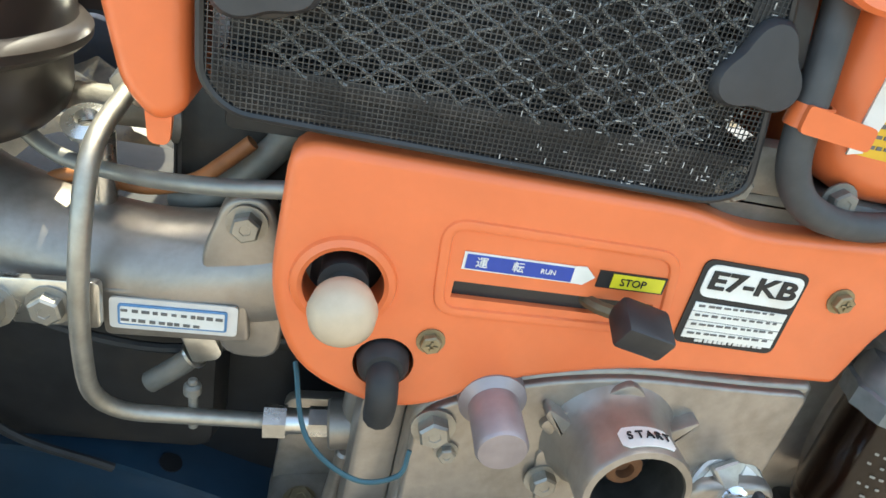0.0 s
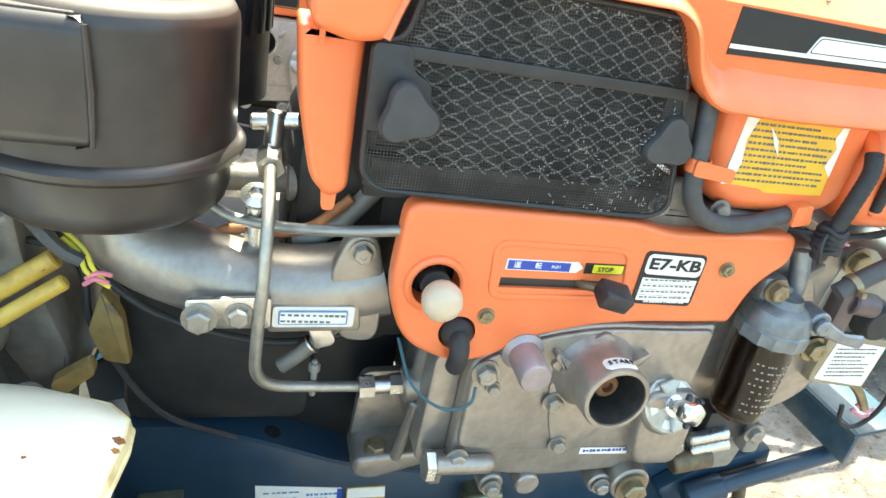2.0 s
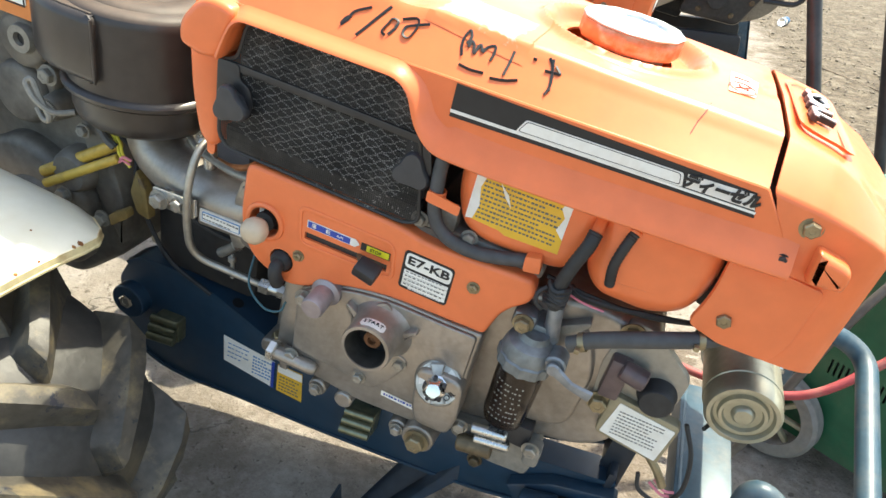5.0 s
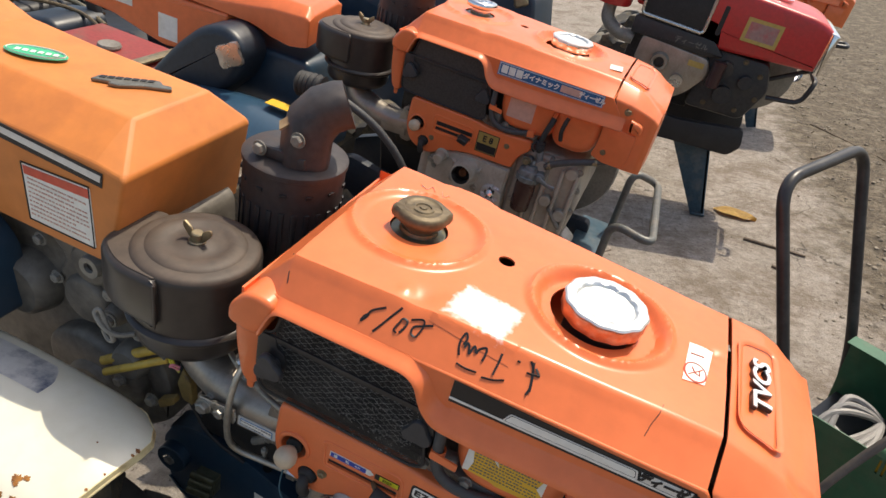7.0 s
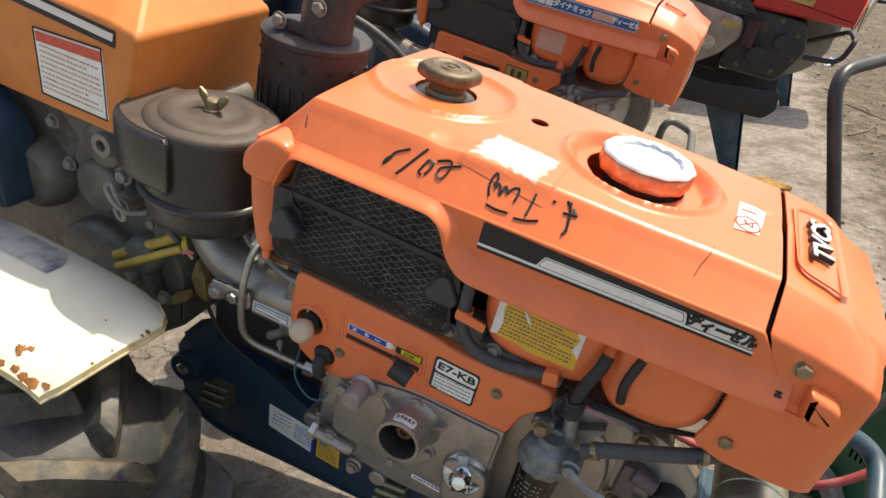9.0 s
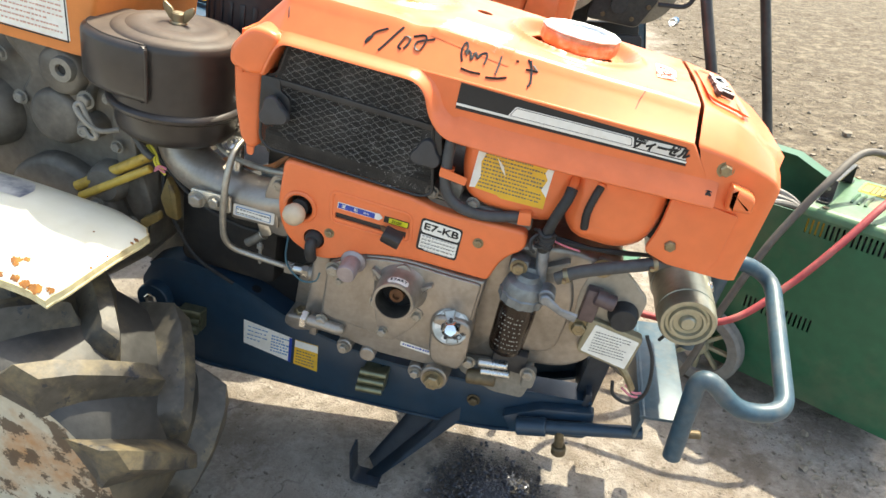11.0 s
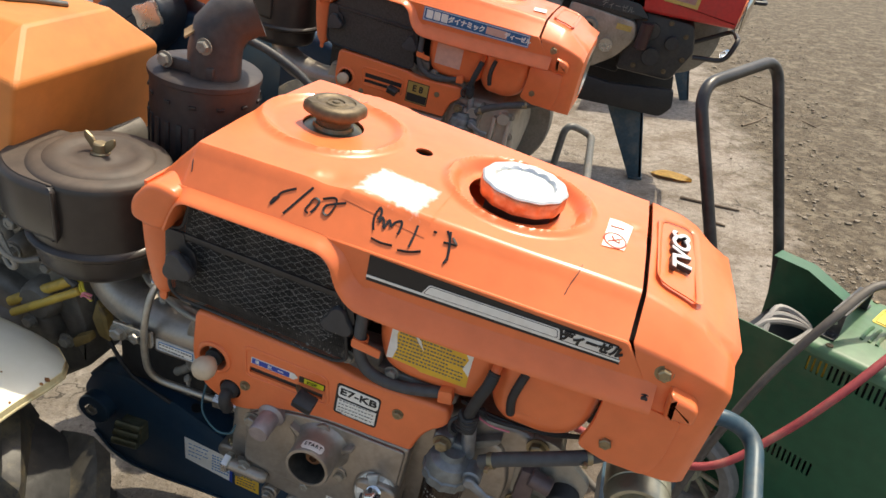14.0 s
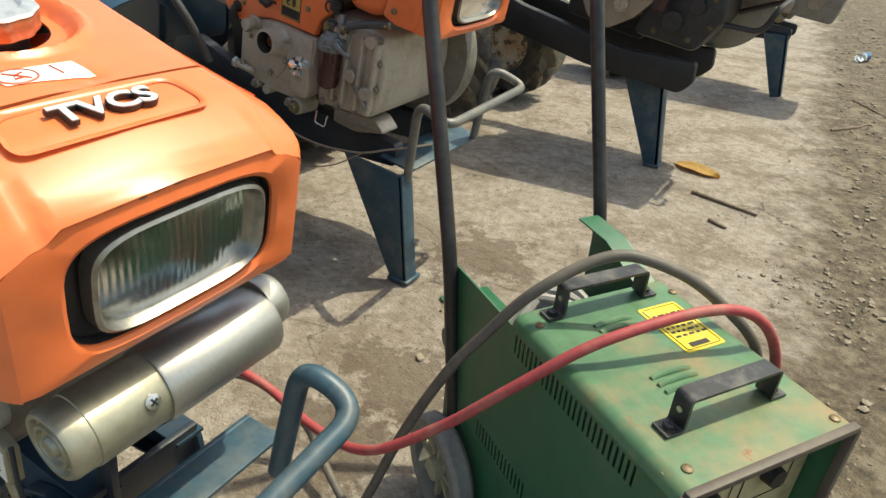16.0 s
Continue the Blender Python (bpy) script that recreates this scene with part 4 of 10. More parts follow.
def build_panel(e, paint, plate="E7", full=True):
    """The control panel with its knobs, slot, lever and rating plate."""
    b = bmesh.new()
    out = fillet([(0.004, 0.143), (0.215, 0.139), (0.252, 0.130), (0.392, 0.136), (0.396, 0.106), (0.366, 0.080), (0.353, 0.034), (0.215, 0.031), (0.140, 0.012), (0.100, -0.013), (0.070, -0.018), (0.018, 0.004), (-0.001, 0.055)],
                 [0.016, 0.02, 0.03, 0.012, 0.02, 0.02, 0.006, 0.04, 0.03, 0.02, 0.02, 0.03, 0.03], 5)
    prism(b, out, -0.006, 0.014, 0.0065, 4)
    pan = part("control_panel", b, paint, e, "orange sheet metal control panel")
    c = bmesh.new()
    cyl(c, (0.038, -0.05, 0.068), (0.038, 0.04, 0.068), 0.0215, seg=32, chamfer=0)
    cyl(c, (0.067, -0.05, 0.018), (0.067, 0.04, 0.018), 0.0175, seg=28, chamfer=0)
    box(c, (0.154, 0.0, 0.0725), (0.116, 0.10, 0.0105))
    cut(pan, c)
    b = bmesh.new()
    lathe(b, [(0.0215, 0.0), (0.0215, 0.0035), (0.024, 0.0045), (0.0275, 0.003), (0.029, -0.001), (0.0215, 0.0)], (0.038, -0.0058, 0.068), (0, -1, 0), 36)
    loop = fillet([(0.086, 0.112), (0.215, 0.110), (0.222, 0.060), (0.090, 0.058)], 0.012, 5)
    tube(b, [(p[0], -0.0055, p[1]) for p in loop], 0.0034, 8, closed=True, flat=0.8)
    part("pressed_rim", b, paint, pan)
    # black sheet added behind the openings, for the shade inside the panel
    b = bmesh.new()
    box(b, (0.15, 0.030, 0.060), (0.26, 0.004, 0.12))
    part("dark_backing", b, BLACK, pan, "black sheet added to darken the panel's holes")
    # the slot's shade, as a black block just behind the face
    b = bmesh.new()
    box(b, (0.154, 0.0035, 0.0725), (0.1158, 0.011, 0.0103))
    part("slot_floor", b, BLACK, pan, "black block for the shade in the slot")
    # pull knob
    b = bmesh.new()
    lathe(b, [(0.0, 0.0), (0.0125, 0.0), (0.0125, 0.022), (0.006, 0.024), (0.006, 0.030), (0, 0.030)], (0.038, 0.016, 0.068), (0, -1, 0), 20)
    lathe(b, [(0.009, 0.0), (0.0135, 0.0), (0.0135, 0.006), (0.009, 0.006), (0.009, 0.0)], (0.038, -0.002, 0.068), (0, -1, 0), 20)
    part("knob_stem", b, RUBBER, pan, "dark knob stem")
    b = bmesh.new()
    lathe(b, [(0, 0.0), (0.007, 0.0), (0.011, 0.004), (0.0160, 0.011), (0.0178, 0.019), (0.0162, 0.027), (0.0120, 0.032), (0.006, 0.0345), (0, 0.035)], (0.0385, -0.012, 0.0675), (0, -1, -0.03), 30)
    part("pull_knob", b, IVORY, pan, "ivory plastic pull knob")
    # boot and lever
    b = bmesh.new()
    lathe(b, [(0, 0), (0.014, 0), (0.0155, 0.004), (0.0145, 0.014), (0.011, 0.018), (0, 0.019)], (0.067, 0.004, 0.018), (0, -1, 0), 22)
    tube(b, spline([(0.067, -0.008, 0.018), (0.067, -0.019, 0.014), (0.068, -0.021, 0.002), (0.069, -0.014, -0.014)]), 0.0092, 12)
    part("rubber_boot", b, RUBBER, pan, "black rubber boot")
    b = bmesh.new()
    tube(b, bend([(0.172, 0.010, 0.0735), (0.174, -0.008, 0.0745), (0.190, -0.024, 0.0785)], 0.01), 0.0042, 8)
    part("lever_arm", b, RUSTCAP, pan, "dark steel lever arm")
    b = bmesh.new()
    m = Matrix.Rotation(radians(14), 4, "Y") @ Matrix.Rotation(radians(18), 4, "X")
    box(b, (0.196, -0.030, 0.0765), (0.030, 0.024, 0.017), 0.0025, m)
    part("lever_grip", b, BLACK, pan, "black plastic lever grip")
    # screws
    for (u, w) in ((0.091, 0.037), (0.324, 0.096)):
        b = bmesh.new()
        hexbolt(b, (u, -0.006, w), r=0.0062, h=0.005)
        box(b, (u, -0.0125, w), (0.0068, 0.0008, 0.0014))
        box(b, (u, -0.0125, w), (0.0014, 0.0008, 0.0068))
        part("screw", b, BRASS, pan, "brass-coloured cross-head screw")
    v = -0.0062
    if full:
        decal("run_scale", rect(0.098, 0.0862, 0.166, 0.0968, -0.0005), WHITE, pan, v)
        decal("run_field", rect(0.0995, 0.0872, 0.159, 0.0958, -0.0005), BLUEINK, pan, v - 0.0006)
        decal("stop_scale", rect(0.174, 0.0855, 0.214, 0.0960), INK, pan, v)
        decal("stop_field", rect(0.182, 0.0865, 0.2125, 0.0950), mat("yellow_print", (0.70, 0.60, 0.03), 0.4), pan, v - 0.0006)
        decal("scale_tip", [(0.159, 0.0862), (0.166, 0.0858), (0.172, 0.0912), (0.166, 0.0970), (0.159, 0.0966)], WHITE, pan, v - 0.0004)
        lettering("stop_word", "STOP", 0.0065, Matrix.Translation((0.1945, v - 0.0014, 0.0905)) @ FRONT, INK, pan)
        lettering("run_word", "RUN", 0.0042, Matrix.Translation((0.145, v - 0.0014, 0.0912)) @ FRONT, WHITE, pan)
        for u, s in ((0.108, "運"), (0.128, "転")):
            lettering("run_sign", s, 0.0068, Matrix.Translation((u, v - 0.0014, 0.0914)) @ FRONT, WHITE, pan)
        # rating plate
        pl = decal("rating_plate", fillet(rect(0.2315, 0.056, 0.2975, 0.112, -0.002), 0.006), INK, pan, v, 0.001, "black and white rating plate")
        decal("plate_title", fillet(rect(0.2345, 0.0885, 0.2955, 0.1095, -0.002), 0.006), WHITE, pan, v - 0.0008)
        lettering("plate_name", "E7-KB", 0.0160, Matrix.Translation((0.265, v - 0.0018, 0.0985)) @ FRONT @ Matrix.Rotation(radians(-1.5), 4, "Z"), INK, pan, stretch=1.38, bold=0.0004)
        for i in range(4):
            w = 0.0815 - 0.0062 * i
            decal("plate_line", rect(0.2355, w - 0.0027, 0.2945, w + 0.0029, -0.0015), WHITE, pan, v - 0.0008)
        text_bars("plate_print", 0.238, 0.0605, 0.290, 0.0855, 4, GREYINK, pan, v - 0.0018, 5, 0.24)
        text_bars("plate_foot", 0.245, 0.0565, 0.288, 0.0605, 1, SILVERTAPE, pan, v - 0.0012, 6, 0.6)
    else:
        decal("scale_strip", rect(0.098, 0.084, 0.214, 0.096), INK, pan, v)
        pl = decal("rating_plate", rect(0.2315, 0.050, 0.2985, 0.114), INK, pan, v, 0.001)
        decal("plate_field", rect(0.2335, 0.052, 0.2965, 0.112), GOLD, pan, v - 0.0006)
        decal("plate_foot", rect(0.2345, 0.054, 0.2955, 0.078), INK, pan, v - 0.0012)
        lettering("plate_name", plate, 0.026, Matrix.Translation((0.265, v - 0.0022, 0.094)) @ FRONT, INK, pan, bold=0.0006)
    return pan


def bolts(parent, rows, material=None, axis=(0, -1, 0)):
    for u, v, w, r in rows:
        b = bmesh.new()
        hexbolt(b, (u, v, w), axis, r, r * 0.85, spin=u * 37)
        part("bolt", b, material or BOLT, parent)


def build_case(e, full=True, cast=None):
    """Gear case with starting-handle sleeve, oil gauge and plug, and the crankcase beside it."""
    cast = cast or SILVER
    b = bmesh.new()
    out = fillet([(0.092, -0.020), (0.150, 0.012), (0.215, 0.026), (0.300, 0.024), (0.353, 0.026), (0.350, -0.120), (0.318, -0.172), (0.205, -0.180), (0.092, -0.166)], [0.02, 0.03, 0.03, 0.02, 0.008, 0.03, 0.03, 0.02, 0.02], 5)
    prism(b, out, 0.004, 0.10, 0.006, 3)
    raised = fillet([(0.096, -0.128), (0.094, -0.022), (0.152, 0.008), (0.216, 0.021), (0.300, 0.020), (0.347, 0.021), (0.345, -0.118), (0.332, -0.134), (0.180, -0.1345)], [0.012, 0.02, 0.03, 0.03, 0.02, 0.008, 0.02, 0.012, 0.02], 5)
    prism(b, raised, -0.001, 0.02, 0.003, 3)
    # rib down to the starting sleeve
    prism(b, fillet([(0.168, -0.02), (0.222, 0.022), (0.266, -0.02), (0.25, -0.034), (0.19, -0.034)], 0.01), -0.006, 0.01, 0.003)
    case = part("gear_case", b, cast, e, "silver painted cast gear case", 34)
    b = bmesh.new()
    prism(b, fillet([(0.062, -0.028), (0.092, -0.020), (0.092, -0.166), (0.070, -0.170), (0.060, -0.16)], 0.01), 0.02, 0.12, 0.004)
    part("side_flange", b, cast, case)
    for u, w, r in ((0.145, -0.183, 0.014), (0.188, -0.186, 0.014), (0.278, -0.190, 0.014)):
        b = bmesh.new()
        cyl(b, (u, -0.002, w), (u, 0.06, w), r)
        part("bolt_lug", b, cast, case)
    b = bmesh.new()
    cyl(b, (0.312, -0.010, -0.186), (0.312, 0.06, -0.186), 0.024, 0.028)
    part("drain_boss", b, cast, case)
    b = bmesh.new()
    way, root = Vector((0, -1, 0.06)), Vector((0.2215, -0.004, -0.027))
    lathe(b, [(0.0290, -0.030), (0.0290, 0.049), (0.0330, 0.0485), (0.0345, 0.045), (0.0345, 0.018), (0.039, 0.004), (0.046, -0.004), (0.046, -0.03), (0.0290, -0.030)], root, way, 44)
    part("starting_sleeve", b, cast, case, "silver starting-handle sleeve")
    for s in (-1, 1):
        b = bmesh.new()
        prism(b, fillet([(0.2215 + s * 0.030, -0.012), (0.2215 + s * 0.050, 0.000), (0.2215 + s * 0.052, -0.006), (0.2215 + s * 0.030, -0.030)], 0.003), -0.012, 0.004, 0.002)
        part("sleeve_web", b, cast, case)
    # black disc: the shade at the bottom of the sleeve
    b = bmesh.new()
    lathe(b, [(0, 0), (0.0285, 0), (0.0285, 0.004), (0, 0.004)], (0.2215, -0.008, -0.0268), (0, -1, 0), 24)
    part("sleeve_floor", b, PITCH, case, "black disc for the shade inside the sleeve")
    b = bmesh.new()
    lathe(b, [(0, 0.0), (0.0125, 0.0), (0.0120, 0.018), (0.0060, 0.020), (0.0055, 0.014), (0, 0.014)], (0.2215, -0.012, -0.0265), (0, -1, 0.06), 14)
    part("shaft_end", b, mat("rusty_iron", (0.20, 0.09, 0.04), 0.7, 0.3, vary=0.3, bump=0.2), case, "rusty shaft end")
    # thin liner whose dark colour stands for shade in the bore
    b = bmesh.new()
    lathe(b, [(0.0285, 0.0), (0.0285, 0.047), (0.0289, 0.047), (0.0289, 0.0), (0.0285, 0.0)], root, way, 40)
    part("sleeve_bore", b, mat("shaded_bore", (0.075, 0.068, 0.058), 0.45, 0.4, vary=0.25, stain=(0.03, 0.024, 0.018), amount=0.7, spread=30), case, "sleeve bore coloured dark for its shade")
    # gauge boss, tipped up
    gax = Vector((0.06, -1.0, 0.52)).normalized()
    gp = Vector((0.318, -0.010, -0.066))
    gm = Matrix.Translation(gp) @ turn_to(gax)
    b = bmesh.new()
    lathe(b, [(0, -0.05), (0.040, -0.05), (0.034, -0.004), (0.032, -0.001), (0, -0.001)], gp, gax, 40)
    part("gauge_boss", b, cast, case)
    b = bmesh.new()
    prism(b, fillet([(0.284, -0.050), (0.352, -0.048), (0.356, -0.120), (0.350, -0.149), (0.300, -0.149), (0.290, -0.120)], [0.02, 0.02, 0.01, 0.012, 0.012, 0.02], 5), -0.016, 0.03, 0.006, 3)
    part("gauge_tongue", b, cast, case)
    b = bmesh.new()
    lathe(b, [(0, 0.0), (0.0310, 0.0), (0.0315, 0.003), (0.0298, 0.0045), (0, 0.0045)], gp - gax * 0.001, gax, 40)
    part("oil_gauge", b, GAUGE, case, "dull metal round oil gauge")
    b = bmesh.new()
    lathe(b, [(0, 0), (0.012, 0), (0.012, 0.008), (0.0075, 0.010), (0.0075, 0.020), (0.0125, 0.022), (0.0145, 0.027), (0.0140, 0.036), (0.0090, 0.0415), (0, 0.042)], gp + gax * 0.003, gax, 20, jag=lambda a, h: 1 + (0.06 * math.cos(5 * a) if h > 0.020 else 0))
    cap_ = part("gauge_cap", b, CHROME, case, "chrome filler cap")
    b = bmesh.new()
    for i in range(5):
        a = 2 * math.pi * (i + 0.5) / 5
        box(b, gm @ Vector((0.0128 * math.cos(a), 0.0128 * math.sin(a), 0.0345)), (0.006, 0.006, 0.012), 0.002, None)
    part("grip_flute", b, KNOB, cap_, "black grip flutes")
    b = bmesh.new()
    for a0, a1 in ((0.55, 1.2), (2.1, 3.6), (4.3, 5.6)):
        n = 8
        pts = [(0.0262 * math.cos(a0 + (a1 - a0) * i / n), 0.0262 * math.sin(a0 + (a1 - a0) * i / n)) for i in range(n + 1)]
        pts += [(0.017 * math.cos(a1 + (a0 - a1) * i / n), 0.017 * math.sin(a1 + (a0 - a1) * i / n)) for i in range(n + 1)]
        prism_on(b, pts, 0.0012, gm @ Matrix.Translation((0, 0, 0.0030)))
    part("gauge_scale", b, WHITE if full else STEEL, case, "white printed gauge scale")
    b = bmesh.new()
    t = bmesh.new()
    for s in (-1, 1):
        prism_on(t, [(s * 0.006, -0.0045), (s * 0.0275, -0.0105), (s * 0.0275, 0.0105), (s * 0.006, 0.0045)], 0.0075, Matrix.Translation((0, 0, 0.0030)), 0.0015)
    bmesh.ops.recalc_face_normals(t, faces=t.faces[:])
    bmesh.ops.transform(t, matrix=gm @ Matrix.Rotation(radians(112), 4, "Z"), verts=t.verts[:])
    merge(b, t)
    part("gauge_handle", b, GAUGE, case, "winged bar across the filler cap")
    if full:
        lettering("gauge_word", "OIL", 0.0115, gm @ Matrix.Translation((0.0205, -0.0095, 0.0052)) @ Matrix.Rotation(radians(60), 4, "Z"), INK, case)
    # plug
    b = bmesh.new()
    lathe(b, [(0, -0.02), (0.021, -0.02), (0.021, 0.004), (0.0155, 0.008), (0.0155, 0.040), (0.014, 0.0425), (0, 0.043)], (0.137, -0.002, -0.003), (0, -1, -0.06), 28)
    part("breather_plug", b, mat("mauve_steel", (0.34, 0.29, 0.29), 0.42, 0.5) if full else cast, case, "dull mauve-grey metal plug")
    bolts(case, ((0.106, -0.002, -0.030, 0.0105), (0.118, -0.002, -0.050, 0.006), (0.186, -0.004, -0.066, 0.009), (0.258, -0.003, -0.072, 0.008), (0.098, -0.002, -0.140, 0.009), (0.206, -0.004, -0.124, 0.008), (0.145, -0.004, -0.184, 0.008), (0.278, -0.004, -0.190, 0.008)))
    bolts(case, ((0.312, -0.011, -0.186, 0.014),), BRASS)
    # low sleeve round the shaft
    b = bmesh.new()
    prism(b, fillet([(0.175, -0.04), (0.19, -0.10), (0.205, -0.138), (0.225, -0.138), (0.255, -0.10), (0.27, -0.06)], 0.012), -0.004, 0.01, 0.002)
    part("cover_lobe", b, cast, case)
    b = bmesh.new()
    lathe(b, [(0, 0), (0.0105, 0), (0.0105, 0.056), (0.0095, 0.062), (0.006, 0.066), (0, 0.067)], (0.074, -0.004, -0.147), (1, 0.02, -0.03), 20)
    part("oil_gallery", b, cast, case)
    b = bmesh.new()
    lathe(b, [(0, 0), (0.0165, 0), (0.0165, 0.009), (0.0145, 0.011), (0, 0.011)], (0.064, -0.004, -0.1465), (1, 0.02, -0.03), 6)
    part("gallery_plug", b, STEEL, case, "bright hexagon plug")
    # crankcase to the right of the gear case
    b = bmesh.new()
    prism(b, fillet([(0.335, 0.075), (0.400, 0.098), (0.470, 0.112), (0.520, 0.100), (0.560, 0.095), (0.560, -0.085), (0.520, -0.120), (0.470, -0.130), (0.345, -0.155)], [0.02, 0.02, 0.03, 0.03, 0.02, 0.03, 0.03, 0.03, 0.02], 5), 0.036, 0.33, 0.012, 3)
    part("crankcase", b, cast, e, "grey cast crankcase")
    b = bmesh.new()
    prism(b, fillet([(0.40, 0.060), (0.470, 0.085), (0.500, 0.02), (0.495, -0.09), (0.42, -0.105), (0.40, -0.05)], 0.03, 5), 0.026, 0.06, 0.008, 3)
    part("crankcase_cover", b, cast, e)
    b = bmesh.new()
    box(b, (0.17, 0.225, 0.03), (0.34, 0.22, 0.22), 0.02)
    part("cylinder_block", b, OILYIRON if full else CAST, e, "oily dark cast cylinder block" if full else "grey cast cylinder block")
    b = bmesh.new()
    box(b, (0.22, 0.20, -0.13), (0.30, 0.26, 0.12), 0.02)
    part("oil_sump", b, CAST, e)
    if full:
        decal("warning_sticker", rect(0.258, -0.010, 0.344, 0.014, -0.004), SILVERTAPE, case, 0.0040, 0.0009, "faded silver sticker")
        decal("sticker_band", rect(0.259, 0.004, 0.343, 0.0135, -0.004), PINK, case, 0.0030)
        decal("small_label", rect(0.241, -0.1465, 0.300, -0.1375, -0.002), WHITE, case, 0.0038)
        text_bars("small_label_print", 0.245, -0.1450, 0.297, -0.1390, 1, BLUEINK, case, 0.0027, 4, 0.6)
        b = bmesh.new()
        strip = []
        for i in range(11):
            a = radians(62 + 56 * i / 10)
            end = 0.0035 if i in (0, 10) else 0.0
            strip.append([b.verts.new((0.2215 + 0.0354 * math.cos(a), -0.004 - h, -0.027 + 0.06 * h + 0.0354 * math.sin(a))) for h in (0.0270 + end, 0.0430 - end)])
        for p, q in zip(strip, strip[1:]):
            b.faces.new((p[0], q[0], q[1], p[1]))
        bmesh.ops.recalc_face_normals(b, faces=b.faces[:])
        bmesh.ops.solidify(b, geom=b.faces[:], thickness=0.0007)
        part("start_label", b, WHITE, case, "white curved label")
        for i, ch in enumerate("START"):
            a = radians(90 - (i - 2) * 9.2)
            letter = Matrix(((math.sin(a), 0, math.cos(a), 0.2215 + 0.0364 * math.cos(a)), (0, 1, 0, -0.0390), (-math.cos(a), 0, math.sin(a), -0.0249 + 0.0364 * math.sin(a)), (0, 0, 0, 1)))
            lettering("start_letter", ch, 0.0078, letter, INK, case, depth=0.0005)
    return case


def build_filter(e, full=True):
    """Fuel filter with its head, tap and bowl."""
    b = bmesh.new()
    lathe(b, [(0, 0.092), (0.017, 0.092), (0.020, 0.084), (0.030, 0.078), (0.034, 0.066), (0.034, 0.060), (0.036, 0.058), (0.036, 0.044), (0.030, 0.042), (0, 0.042)], (0.410, -0.022, 0.0), (0, 0, 1), 32, jag=lambda a, h: 1 + (0.04 * math.cos(12 * a) if h < 0.062 else 0))
    box(b, (0.405, 0.006, 0.085), (0.04, 0.05, 0.03), 0.006)
    box(b, (0.392, -0.010, 0.098), (0.030, 0.026, 0.026), 0.006)
    f = part("filter_head", b, mat("weathered_zinc", (0.20, 0.22, 0.23), 0.45, 0.6, vary=0.2, stain=(0.10, 0.09, 0.07), amount=0.5, spread=25), e, "dull grey metal filter head")
    b = bmesh.new()
    lathe(b, [(0, 0.045), (0.030, 0.045), (0.0305, 0.020), (0.029, -0.046), (0.027, -0.056), (0.020, -0.062), (0, -0.063)], (0.410, -0.022, 0.0), (0, 0, 1), 32)
    part("filter_bowl", b, AMBER if full else mat("brown_bowl", (0.06, 0.025, 0.02), 0.25), f, "dark brown transparent filter bowl")
    b = bmesh.new()
    lathe(b, [(0, 0.040), (0.021, 0.040), (0.021, -0.045), (0, -0.045)], (0.410, -0.022, 0.0), (0, 0, 1), 20)
    part("filter_element", b, mat("dark_element", (0.05, 0.025, 0.018), 0.7), f)
    if full:
        b = bmesh.new()
        r_ = random.Random(3)
        for i in range(8):
            w = 0.022 - 0.0085 * i
            a = radians(r_.uniform(222, 240))
            while a < radians(300):
                l = radians(r_.uniform(2, 6))
                mid = a + l / 2
                box(b, (0.410 + 0.0307 * math.cos(mid), -0.022 + 0.0307 * math.sin(mid), w), (0.0307 * l, 0.0006, 0.0016), m=Matrix.Rotation(mid + math.pi / 2, 4, "Z"))
                a += l * 0.4 + radians(r_.uniform(4, 14))
        part("bowl_print", b, mat("faded_print", (0.34, 0.30, 0.25), 0.7), f, "worn pale print")
    # tap
    b = bmesh.new()
    cyl(b, (0.445, -0.016, 0.070), (0.445, -0.044, 0.070), 0.014)
    cyl(b, (0.445, -0.044, 0.070), (0.445, -0.052, 0.070), 0.009)
    tube(b, [(0.446, -0.048, 0.070), (0.470, -0.052, 0.060), (0.496, -0.052, 0.056)], [0.008, 0.006, 0.008], 8, flat=0.6)
    tube(b, bend([(0.430, -0.010, 0.080), (0.424, -0.012, 0.112), (0.420, -0.006, 0.136)], 0.01), 0.010, 10)
    part("fuel_tap", b, mat("tap_zinc", (0.24, 0.25, 0.26), 0.4, 0.6, vary=0.2), f, "grey fuel tap with its lever")
    bolts(f, ((0.392, -0.024, 0.098, 0.010),), BRASS)
    for ob in (f, *f.children):
        ob.data.transform(Matrix.Translation((0.002, 0.020, -0.024)))
    return f


